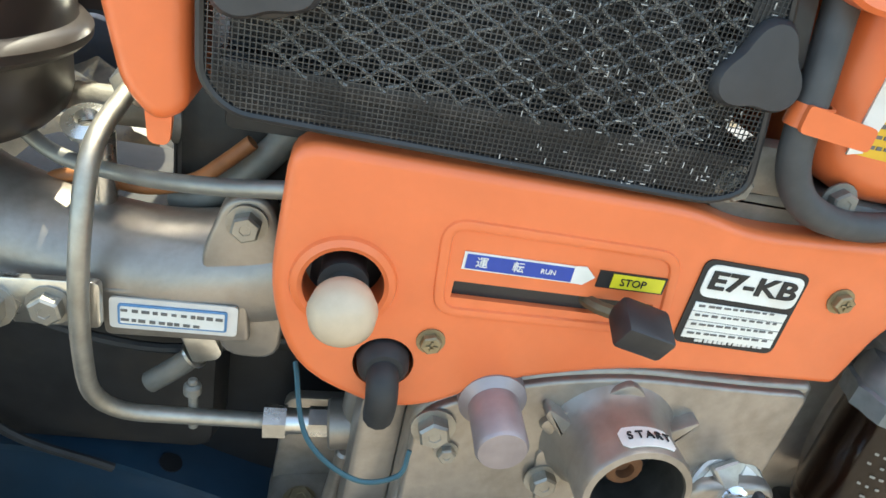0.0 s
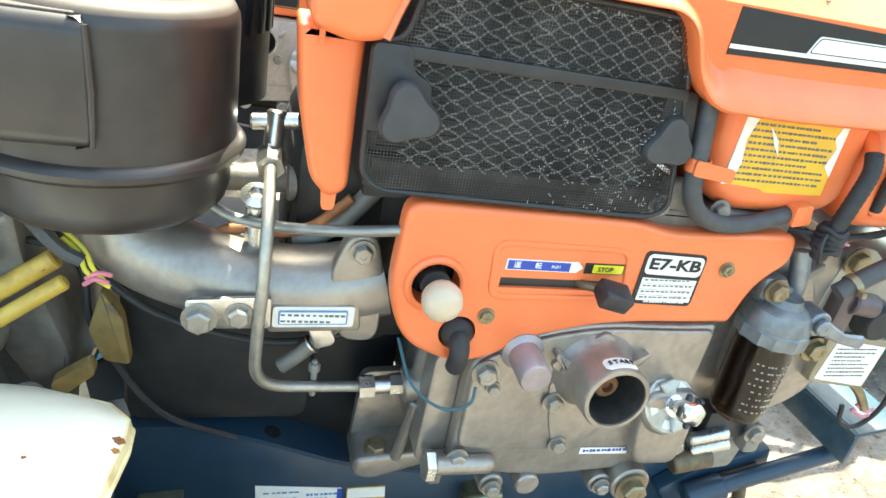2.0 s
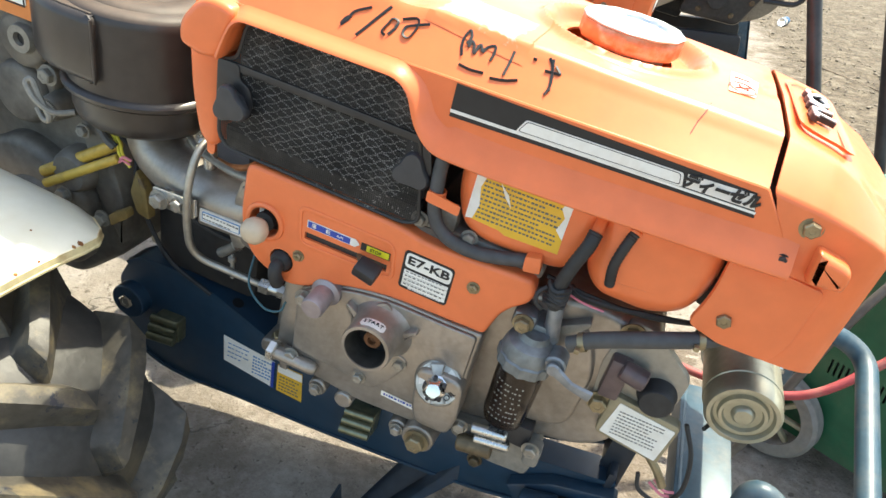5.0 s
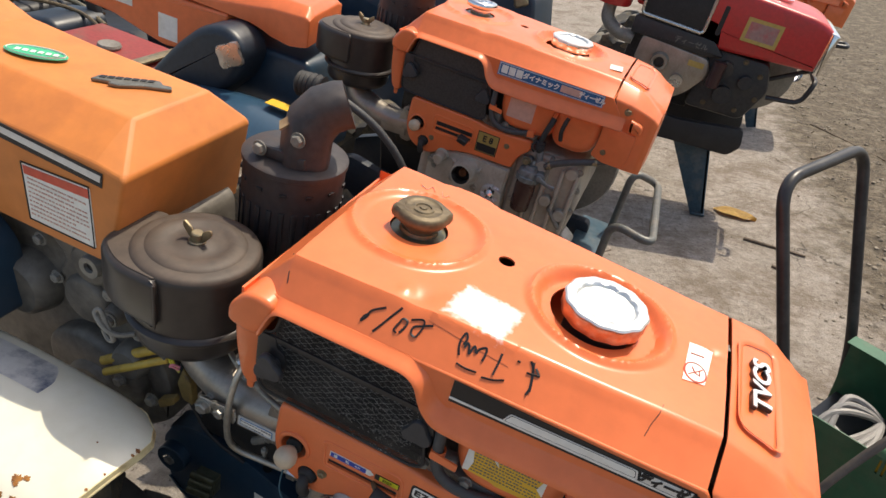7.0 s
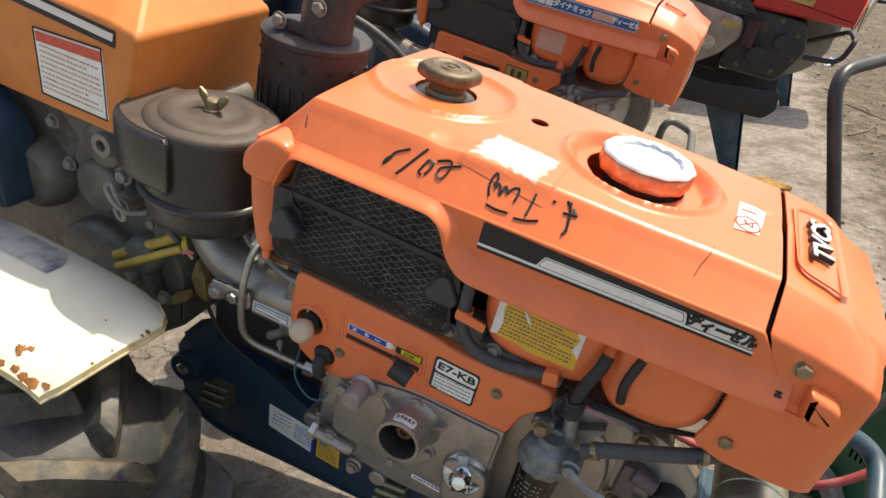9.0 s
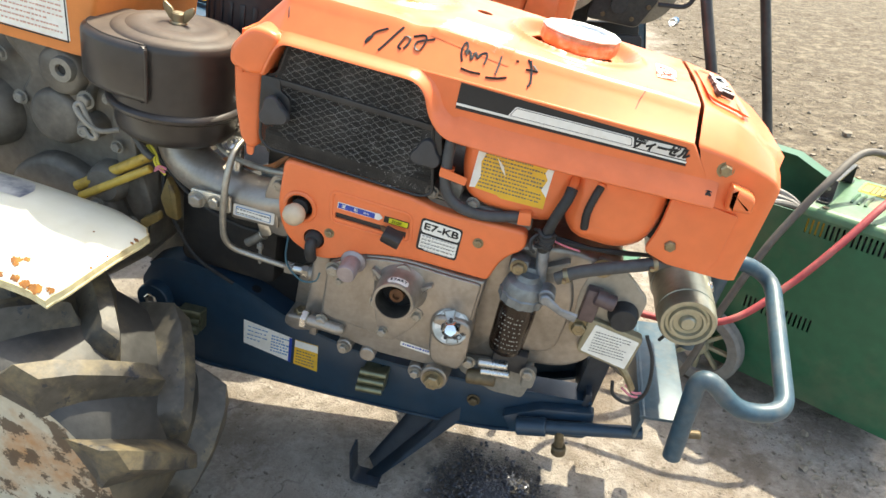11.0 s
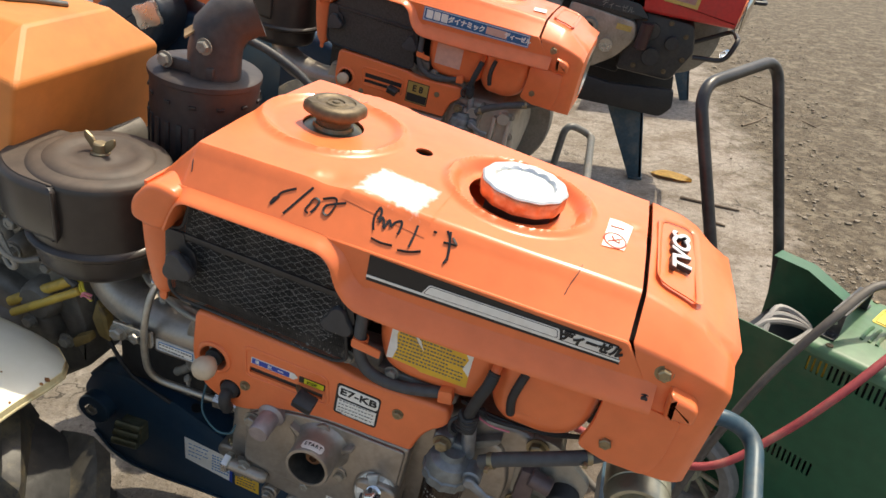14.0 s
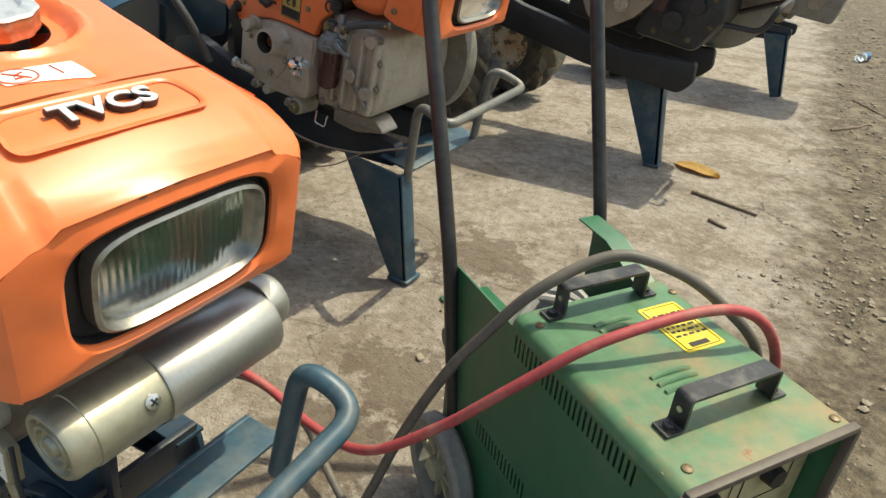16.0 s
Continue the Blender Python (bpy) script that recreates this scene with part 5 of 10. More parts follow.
def pipes(e, full=True):
    """Inlet pipe, injection pipe and the hoses on the operator's side."""
    b = bmesh.new()
    tube(b, spline([(-0.232, 0.110, 0.095), (-0.230, 0.108, 0.060), (-0.205, 0.098, 0.034), (-0.150, 0.086, 0.018), (-0.08, 0.080, 0.010), (-0.02, 0.080, 0.018), (0.01, 0.080, 0.026)], 8), 0.040, 28)
    prism(b, fillet([(-0.100, 0.016), (-0.016, 0.022), (-0.012, -0.014), (-0.098, -0.018)], 0.005), 0.0405, 0.08, 0.002)
    prism(b, fillet([(-0.046, 0.040), (-0.032, 0.084), (-0.006, 0.086), (0.008, 0.03), (0.006, -0.03), (-0.03, -0.03)], 0.014), 0.046, 0.062, 0.003)
    man = part("inlet_pipe", b, SILVER, e, "silver cast inlet pipe", 50)
    bolts(man, ((-0.019, 0.044, 0.069, 0.009),))
    if full:
        decal("pipe_plate", fillet(rect(-0.094, -0.010, -0.020, 0.012, 0.002), 0.003), SILVERTAPE, man, 0.0396, 0.0015)
        decal("pipe_plate_border", fillet(rect(-0.089, -0.0065, -0.026, 0.0085, 0.0015), 0.002), PALEBLUE, man, 0.0380)
        decal("pipe_plate_field", fillet(rect(-0.0875, -0.0050, -0.0275, 0.0070, 0.0015), 0.001), WHITE, man, 0.0374)
        text_bars("pipe_plate_print", -0.087, -0.0055, -0.028, 0.0080, 2, GREYINK, man, 0.0364, 3, 0.35)
        b = bmesh.new()
        prism(b, fillet([(-0.168, 0.022), (-0.096, 0.026), (-0.096, -0.006), (-0.168, -0.008)], 0.004), 0.030, 0.035, 0.001)
        part("pipe_clamp", b, STEEL, man, "steel clamp plate")
        bolts(man, ((-0.156, 0.030, 0.004, 0.0115), (-0.123, 0.030, 0.008, 0.0095)))
        b = bmesh.new()
        cyl(b, (-0.156, 0.07, 0.004), (-0.156, 0.033, 0.004), 0.012)
        part("clamp_spacer", b, STEEL, man)
        # steel fuel line
        b = bmesh.new()
        tube(b, bend([(-0.102, 0.128, 0.117), (-0.103, 0.044, 0.104), (-0.104, 0.024, 0.050), (-0.107, 0.026, -0.010), (-0.107, 0.038, -0.078), (0.004, 0.066, -0.102)], 0.036, 8), 0.0058, 12)
        line = part("injection_pipe", b, PIPE, e, "bent dull steel injection pipe")
        b = bmesh.new()
        for u, r, l, w in ((0.000, 0.0125, 0.016, -0.102), (0.032, 0.0115, 0.016, -0.099)):
            lathe(b, [(0, 0), (r, 0), (r, l), (0, l)], (u, 0.066, w), (1, 0, 0.06), 6)
        cyl(b, (0.012, 0.066, -0.101), (0.062, 0.066, -0.096), 0.0095)
        part("pipe_union", b, STEEL, line, "hexagon pipe unions")
        b = bmesh.new()
        cyl(b, (0.046, 0.066, -0.100), (0.090, 0.066, -0.094), 0.019)
        cyl(b, (0.068, 0.066, -0.13), (0.068, 0.062, -0.03), 0.014)
        part("pump_body", b, SILVER, line, "silver injection pump body")
        b = bmesh.new()
        tube(b, [(-0.101, 0.144, 0.121), (-0.102, 0.116, 0.114)], 0.0135, 6)
        cyl(b, (-0.101, 0.140, 0.120), (-0.098, 0.150, 0.160), 0.0095)
        cyl(b, (-0.122, 0.152, 0.146), (-0.076, 0.148, 0.152), 0.0080)
        part("pipe_union", b, STEEL, line)
        b = bmesh.new()
        cyl(b, (-0.112, 0.085, 0.050), (-0.112, 0.083, 0.098), 0.010)
        lathe(b, [(0.007, 0), (0.0135, 0.001), (0.0145, 0.006), (0.007, 0.009), (0.007, 0)], (-0.113, 0.076, 0.100), (0, -0.5, 1), 18)
        part("banjo_union", b, STEEL, line, "steel banjo union")
        b = bmesh.new()
        cyl(b, (-0.15, 0.150, 0.088), (-0.03, 0.150, 0.092), 0.013)
        cyl(b, (-0.085, 0.148, 0.089), (-0.055, 0.148, 0.090), 0.019)
        part("injector_body", b, CAST, line, "grey cast injector body")
        b = bmesh.new()
        tube(b, spline([(-0.20, 0.12, 0.110), (-0.17, 0.10, 0.095), (-0.135, 0.080, 0.080), (-0.09, 0.060, 0.082), (-0.04, 0.030, 0.096), (0.010, 0.006, 0.112)]), 0.0050, 10)
        part("return_pipe", b, mat("dull_pipe", (0.32, 0.31, 0.28), 0.45, 0.7), line)
        b = bmesh.new()
        tube(b, spline([(-0.152, 0.100, 0.041), (-0.143, 0.100, 0.054), (-0.122, 0.100, 0.059), (-0.090, 0.100, 0.056), (-0.061, 0.100, 0.065), (-0.042, 0.100, 0.081), (-0.026, 0.100, 0.097)]), 0.0050, 10)
        part("copper_pipe", b, mat("rust_orange_pipe", (0.36, 0.14, 0.05), 0.5, vary=0.2), line, "rust-orange pipe")
        b = bmesh.new()
        tube(b, spline([(-0.075, 0.115, 0.044), (-0.056, 0.110, 0.050), (-0.031, 0.110, 0.069), (-0.008, 0.110, 0.097), (0.015, 0.110, 0.130)]), 0.0100, 14)
        part("coolant_hose", b, mat("grey_hose", (0.25, 0.24, 0.21), 0.5, 0.2), line)
        b = bmesh.new()
        tube(b, spline([(0.050, 0.080, 0.060), (0.013, 0.075, 0.019), (-0.011, 0.075, -0.009), (-0.035, 0.075, -0.036), (-0.060, 0.075, -0.064), (-0.081, 0.075, -0.083)]), 0.0080, 14)
        drain = part("drain_hose", b, mat("old_hose", (0.20, 0.18, 0.15), 0.5, 0.1, vary=0.2), man, "dusty grey drain hose")
        b = bmesh.new()
        prism(b, fillet([(-0.062, -0.020), (-0.041, -0.019), (-0.031, -0.040), (-0.034, -0.046), (-0.050, -0.050)], 0.003), 0.060, 0.064, 0.001)
        tube(b, [(-0.052 + 0.0088 * 0.707 * math.cos(a), 0.075 + 0.0088 * math.sin(a), -0.0545 - 0.0088 * 0.707 * math.cos(a)) for a in [2 * math.pi * i / 16 for i in range(16)]], 0.0022, 6, closed=True)
        part("hose_bracket", b, STEEL, drain, "folded steel bracket")
        b = bmesh.new()
        cyl(b, (-0.049, 0.058, -0.062), (-0.048, 0.060, -0.108), 0.0032)
        cyl(b, (-0.049, 0.058, -0.066), (-0.049, 0.058, -0.076), 0.0060)
        part("drain_cock", b, CAST, drain)
    # cylinder block behind
    b = bmesh.new()
    box(b, (-0.02, 0.225, 0.03), (0.12, 0.21, 0.24), 0.02)
    box(b, (-0.07, 0.215, 0.05), (0.03, 0.15, 0.16), 0.01)
    part("cylinder_head", b, OILYIRON, e, "oily dark iron cylinder head")
    # made-up black block that hides bright ground between beam and cylinder head
    b = bmesh.new()
    prism(b, fillet([(-0.16, -0.05), (0.06, -0.05), (0.07, -0.27), (-0.12, -0.28)], 0.03, 4), 0.165, 0.30, 0.015, 3)
    part("bell_housing", b, PITCH, e, "black block added to darken the gap below the head")
    # hoses by the tank
    b = bmesh.new()
    tube(b, spline([(0.247, 0.004, 0.262), (0.249, -0.004, 0.215), (0.256, -0.006, 0.170), (0.278, -0.006, 0.148), (0.32, -0.002, 0.142), (0.378, 0.002, 0.156)]), 0.0085, 12)
    part("breather_hose", b, HOSE, e, "grey rubber breather hose")
    for u, w, a in ((0.262, 0.196, 0.0), (0.384, 0.158, 0.4)):
        b = bmesh.new()
        if a == 0:
            prism(b, fillet([(0.243, 0.190), (0.284, 0.186), (0.284, 0.198), (0.243, 0.204)], 0.003), -0.016, -0.013)
            lathe(b, [(0.0088, 0), (0.0105, 0), (0.0105, 0.012), (0.0088, 0.012), (0.0088, 0)], (0.252, -0.005, 0.191), (0, 0, 1), 18)
        else:
            prism(b, fillet([(0.372, 0.146), (0.392, 0.150), (0.388, 0.170), (0.370, 0.166)], 0.003), -0.010, 0.004, 0.001)
        part("hose_clip", b, ORANGE, e, "orange painted hose clip")
    for line_, r in ((((0.4325, -0.005, 0.224), (0.430, -0.013, 0.208), (0.423, -0.016, 0.182), (0.418, -0.015, 0.150), (0.420, -0.008, 0.116)), 0.0078), (((0.470, -0.002, 0.238), (0.466, -0.007, 0.222), (0.463, -0.008, 0.195), (0.467, -0.003, 0.168)), 0.0056)):
        b = bmesh.new()
        line_ = spline(line_, 10)
        tube(b, line_, [r + (0.0006 if i % 2 else 0.0) for i in range(len(line_))], 12)
        part("fuel_hose", b, RUBBER, e, "black rubber fuel hose")
    b = bmesh.new()
    for k in range(5):
        tube(b, [(0.418 + 0.0115 * math.cos(a), -0.013 + 0.0115 * math.sin(a), 0.128 + 0.005 * k + 0.002 * math.sin(3 * a + k)) for a in [2 * math.pi * i / 12 for i in range(12)]], 0.0034, 6, closed=True)
    tube(b, spline([(0.405, -0.020, 0.146), (0.398, -0.026, 0.138), (0.400, -0.028, 0.126), (0.408, -0.024, 0.118)]), 0.0026, 6)
    part("hose_binding", b, RUBBER, e, "black tape and cord bound round the hose")
    b = bmesh.new()
    tube(b, spline([(0.452, -0.020, 0.083), (0.480, -0.022, 0.106), (0.530, -0.016, 0.128), (0.585, 0.004, 0.142), (0.62, 0.03, 0.150)]), 0.0098, 14)
    h = part("lower_fuel_hose", b, HOSE, e, "thick grey rubber hose")
    for p, ax in (((0.462, -0.021, 0.092), (0.8, 0, 0.5)), ((0.578, 0.002, 0.140), (1, 0.3, 0.25))):
        b = bmesh.new()
        lathe(b, [(0.0100, 0), (0.0116, 0), (0.0116, 0.007), (0.0100, 0.007), (0.0100, 0)], p, ax, 20)
        box(b, (p[0], p[1] - 0.016, p[2]), (0.006, 0.008, 0.006), 0.001)
        part("hose_clamp", b, BRASS, h, "brass-coloured hose clamp")
    b = bmesh.new()
    prism(b, fillet([(0.222, 0.144), (0.300, 0.150), (0.395, 0.148), (0.395, 0.128), (0.245, 0.122)], 0.01), 0.012, 0.08, 0.004)
    box(b, (0.262, 0.02, 0.160), (0.036, 0.02, 0.03), 0.006)
    part("head_cover", b, CAST, e, "dark oily cover plate")
    bolts(e, ((0.236, 0.006, 0.152, 0.008), (0.300, 0.006, 0.152, 0.008)), CAST)
    # tangle of wires
    if full:
        b = bmesh.new()
        for s in range(4):
            r_ = random.Random(40 + s)
            tube(b, spline([(0.40 + 0.01 * s, 0.03, 0.128), (0.45, 0.02 + 0.01 * r_.random(), 0.118 + 0.01 * r_.random()), (0.52, 0.03, 0.125 + 0.012 * r_.random()), (0.585, 0.05, 0.13)]), 0.003, 6)
        part("wire_loom", b, RUBBER, e, "black wire loom")
        b = bmesh.new()
        tube(b, spline([(0.425, 0.012, 0.128), (0.45, 0.005, 0.127), (0.475, 0.012, 0.122)]), 0.0014, 6)
        part("pink_wire", b, WIREPINK, e)
        b = bmesh.new()
        tube(b, spline([(0.018, 0.010, 0.0), (0.03, -0.02, -0.03), (0.06, -0.03, -0.05), (0.085, -0.03, -0.045), (0.09, -0.024, -0.03)]), 0.0016, 6)
        part("thin_wire", b, mat("teal_wire", (0.03, 0.09, 0.11), 0.5), e)
        b = bmesh.new()
        prism(b, fillet([(0.066, -0.045), (0.086, -0.044), (0.086, -0.104), (0.068, -0.106)], 0.003), 0.030, 0.040, 0.002)
        cyl(b, (0.060, 0.05, -0.11), (0.052, 0.06, -0.20), 0.006)
        box(b, (0.083, 0.012, -0.166), (0.013, 0.014, 0.038), 0.002)
        part("pump_bracket", b, SILVER, e, "silver pump bracket")
        b = bmesh.new()
        prism(b, fillet([(0.012, -0.120), (0.080, -0.116), (0.090, -0.215), (0.030, -0.236), (0.008, -0.220)], 0.012), 0.112, 0.122, 0.002)
        prism(b, fillet([(0.008, -0.208), (0.094, -0.196), (0.094, -0.218), (0.030, -0.240), (0.006, -0.232)], 0.010), 0.066, 0.122, 0.006, 3)
        part("mount_foot", b, SILVER, e, "silver cast mounting foot")
        bolts(e, ((0.034, 0.082, -0.206, 0.011),), BRASS, (0, -0.25, 1))
    return man


def soft_block(bm, pts, z0, z1, m, r):
    """A plan outline raised from z0 to z1 with rounded upper and lower edges."""
    t = bmesh.new()
    f = t.faces.new([t.verts.new((p[0], p[1], z0)) for p in pts])
    g = bmesh.ops.extrude_face_region(t, geom=[f])
    bmesh.ops.translate(t, verts=[e for e in g["geom"] if isinstance(e, bmesh.types.BMVert)], vec=(0, 0, z1 - z0))
    bmesh.ops.recalc_face_normals(t, faces=t.faces[:])
    es = [e for e in t.edges if abs(e.verts[0].co.z - e.verts[1].co.z) < 1e-6]
    bmesh.ops.bevel(t, geom=es, offset=r, segments=4, affect="EDGES", profile=0.5)
    bmesh.ops.transform(t, matrix=m, verts=t.verts[:])
    return merge(bm, t)


def air_cleaner(e, full=True, at=(-0.236, 0.105)):
    u, v = at
    b = bmesh.new()
    lathe(b, [(0, 0.082), (0.050, 0.082), (0.088, 0.087), (0.096, 0.095), (0.099, 0.106), (0.099, 0.132), (0.107, 0.134), (0.111, 0.138), (0.1115, 0.143), (0.108, 0.147), (0.1035, 0.149), (0.1030, 0.154), (0.1035, 0.243), (0.1025, 0.250), (0.0990, 0.2560), (0, 0.2565)], (u, v, 0), (0, 0, 1), 64)
    inlet = fillet([(-0.134, -0.070), (-0.070, -0.112), (0.012, -0.1120), (0.008, 0.02), (-0.128, 0.060)], [0.035, 0.05, 0.004, 0.01, 0.03], 6)
    soft_block(b, inlet, 0.163, 0.2530, Matrix.Translation((u, v, 0)), 0.012)
    ac = part("air_cleaner", b, AIRBLACK, e, "black steel air cleaner with dusty lid")
    b = bmesh.new()
    lathe(b, [(0.1005, 0.2535), (0.0990, 0.2565), (0.0950, 0.2595), (0.0880, 0.2612), (0.0785, 0.2615), (0.0740, 0.2655), (0.0540, 0.2668), (0.0490, 0.2638), (0.0300, 0.2635), (0.0250, 0.2662), (0, 0.2665)], (u, v, 0), (0, 0, 1), 64)
    # the dusty top of the inlet box
    soft_block(b, fillet([(-0.126, -0.064), (-0.066, -0.103), (0.004, -0.103), (0.002, 0.02), (-0.120, 0.052)], [0.03, 0.045, 0.004, 0.01, 0.03], 6), 0.2500, 0.2545, Matrix.Translation((u, v, 0)), 0.0015)
    part("lid", b, LID, ac, "brown dusty pressed steel lid")
    b = bmesh.new()
    cyl(b, (u, v, 0.2650), (u, v, 0.2700), 0.014)
    cyl(b, (u, v, 0.2680), (u, v, 0.284), 0.010)
    for s in (-1, 1):
        prism(b, fillet([(u + s * 0.006, 0.2700), (u + s * 0.010, 0.288), (u + s * 0.026, 0.298), (u + s * 0.027, 0.286), (u + s * 0.014, 0.2700)], 0.005), v - 0.002, v + 0.002, 0.0008)
    part("wing_nut", b, BRASS, ac, "brass-coloured wing nut")
    if full:
        b = bmesh.new()
        # lapped seam where the inlet box is welded on
        tube(b, [(u + 0.012, v - 0.1105, 0.166), (u + 0.013, v - 0.1110, 0.205), (u + 0.011, v - 0.1105, 0.249)], [0.0018, 0.0028, 0.0020], 8)
        part("weld_seam", b, AIRBLACK, ac, "rough welded seam")
        b = bmesh.new()
        tube(b, spline([(u - 0.060, v - 0.075, 0.090), (u - 0.085, v - 0.090, 0.086), (u - 0.105, v - 0.098, 0.100), (u - 0.122, v - 0.095, 0.118), (u - 0.116, v - 0.090, 0.124), (u - 0.104, v - 0.092, 0.104), (u - 0.088, v - 0.094, 0.078), (u - 0.098, v - 0.094, 0.072), (u - 0.112, v - 0.090, 0.084)], 6), 0.0045, 8)
        part("wire_clip", b, CAST, ac, "bent wire clip")
    return ac


def muffler(e, u=-0.197, v=0.314, base=0.13, top=0.362, r=0.090):
    b = bmesh.new()
    lathe(b, [(0, base), (r, base), (r, top - 0.012), (r + 0.003, top - 0.010), (r + 0.003, top - 0.002), (r - 0.002, top + 0.002), (r * 0.55, top + 0.006), (0, top + 0.006)], (u, v, 0), (0, 0, 1), 48)
    mu = part("muffler", b, MUFFLER, e, "burnt black cylindrical muffler")
    b = bmesh.new()
    for i in range(26):
        a = 2 * math.pi * i / 26
        box(b, (u + (r + 0.001) * math.cos(a), v + (r + 0.001) * math.sin(a), top - 0.115), (0.004, 0.010, 0.085), 0.0015, Matrix.Rotation(a, 4, "Z"))
        if i % 2:
            box(b, (u + (r + 0.001) * math.cos(a), v + (r + 0.001) * math.sin(a), top - 0.038), (0.004, 0.012, 0.006), 0.001, Matrix.Rotation(a, 4, "Z"))
    part("louvre", b, BLACK, mu, "louvred heat shield")
    b = bmesh.new()
    secs = []
    for f, du, dv, dw, rx, rz, ang in ((0, 0.022, -0.010, 0.0, 0.050, 0.043, 0), (1, 0.022, -0.010, 0.040, 0.050, 0.043, 0), (2, 0.025, -0.004, 0.070, 0.048, 0.042, 22), (3, 0.040, 0.008, 0.094, 0.046, 0.040, 46), (4, 0.060, 0.022, 0.106, 0.044, 0.038, 62), (5, 0.072, 0.030, 0.109, 0.043, 0.037, 66)):
        m = Matrix.Translation((u + du, v + dv, top + dw)) @ Matrix.Rotation(radians(35), 4, "Z") @ Matrix.Rotation(radians(ang), 4, "Y")
        secs.append([b.verts.new(m @ Vector((rz * math.copysign(abs(math.cos(t)) ** 0.7, math.cos(t)), rx * math.copysign(abs(math.sin(t)) ** 0.7, math.sin(t)), 0))) for t in [2 * math.pi * k / 24 for k in range(24)]])
    for p, q in zip(secs, secs[1:]):
        for k in range(24):
            b.faces.new((p[k], p[(k + 1) % 24], q[(k + 1) % 24], q[k]))
    bmesh.ops.recalc_face_normals(b, faces=b.faces[:])
    bmesh.ops.solidify(b, geom=b.faces[:], thickness=0.002)
    box(b, (u + 0.0, v - 0.054, top + 0.016), (0.10, 0.010, 0.020), 0.003)
    elbow = part("outlet_elbow", b, MUFFLER, mu, "rust-flaked outlet elbow")
    b = bmesh.new()
    strap(b, [(u - 0.010 + 0.0090 * k, v - 0.046 + 0.0050 * k, top + 0.064 + 0.0085 * k) for k in range(5)], (0.5, -0.75, -0.25), 0.022, 0.003)
    part("rust_flake", b, mat("bare_rust", (0.34, 0.23, 0.12), 0.8, vary=0.3, stain=(0.16, 0.07, 0.03), amount=0.7, spread=40, bump=0.4), elbow, "bare rusty patch")
    bolts(mu, ((u + 0.034, v - 0.058, top + 0.058, 0.010), (u - 0.034, v - 0.062, top + 0.020, 0.010)), CAST)
    return mu


def caps(e, hood, full=True):
    b = bmesh.new()
    lathe(b, [(0.030, -0.03), (0.033, 0.006), (0.043, 0.008), (0.043, 0.012), (0.031, 0.014), (0.029, 0.020), (0, 0.020)], (0.085, 0.213, 0.364), (0, 0, 1), 36)
    part("filler_neck", b, mat("oily_neck", (0.13, 0.12, 0.085), 0.30, 0.6, vary=0.3, stain=(0.22, 0.17, 0.03), amount=0.6, spread=45), e, "oily radiator filler neck")
    b = bmesh.new()
    lathe(b, [(0, 0), (0.026, 0), (0.0265, 0.012), (0.036, 0.014), (0.0400, 0.017), (0.0415, 0.022), (0.0405, 0.030), (0.037, 0.0335), (0.029, 0.0345), (0.026, 0.0325), (0.0175, 0.0325), (0.0155, 0.0345), (0.0125, 0.0345), (0.011, 0.0325), (0.006, 0.0330), (0.005, 0.0350), (0, 0.0355)], (0.085, 0.213, 0.383), (0, 0, 1), 64, jag=lambda a, h: 1 + (0.15 * max(0, math.cos(2 * a - 0.9)) ** 8 if h > 0.0125 and h < 0.0342 else 0))
    part("radiator_cap", b, RUSTCAP if full else CHROME, e, "tarnished two-eared radiator cap")
    b = bmesh.new()
    lathe(b, [(0, -0.03), (0.048, -0.03), (0.048, 0.010), (0, 0.010)], (0.385, 0.190, 0.365), (0, 0, 1), 36)
    part("tank_neck", b, BLACK, e)
    b = bmesh.new()
    lathe(b, [(0, 0.0), (0.0590, 0.0), (0.0605, 0.003), (0.0605, 0.020), (0.0600, 0.0218), (0.050, 0.0120), (0, 0.0120)], (0.385, 0.190, 0.374), (0, 0, 1), 72, jag=lambda a, h: 1 + 0.018 * math.cos(12 * a))
    part("cap_skirt", b, CAPSIDE if full else CHROME, e, "orange-splashed fluted cap edge")
    b = bmesh.new()
    lathe(b, [(0.0597, 0.022), (0.0610, 0.024), (0.0585, 0.0265), (0.0450, 0.0275), (0.0425, 0.0255), (0.040, 0.0185), (0.034, 0.0165), (0, 0.0160)], (0.385, 0.190, 0.374), (0, 0, 1), 72, jag=lambda a, h: 1 + (0.018 * math.cos(12 * a) if h > 0.0215 and h < 0.0272 else 0))
    part("fuel_cap", b, CAPTOP, e, "bright fluted metal fuel cap")

ENGINE = engine_frame(0, 0, 0.60)
engine = thing("diesel_engine", ENGINE, "orange single-cylinder diesel engine with silver gear case on a blue frame", "engine", "engines in the row")
hood = build_hood(engine, ORANGE)
cowl = build_nose(engine, ORANGE)
tank = build_tank(engine, ORANGE)
build_screen(engine)
build_panel(engine, ORANGE)
case = build_case(engine)
build_filter(engine)
pipes(engine)
air_cleaner(engine)
muffler(engine)
caps(engine, hood)


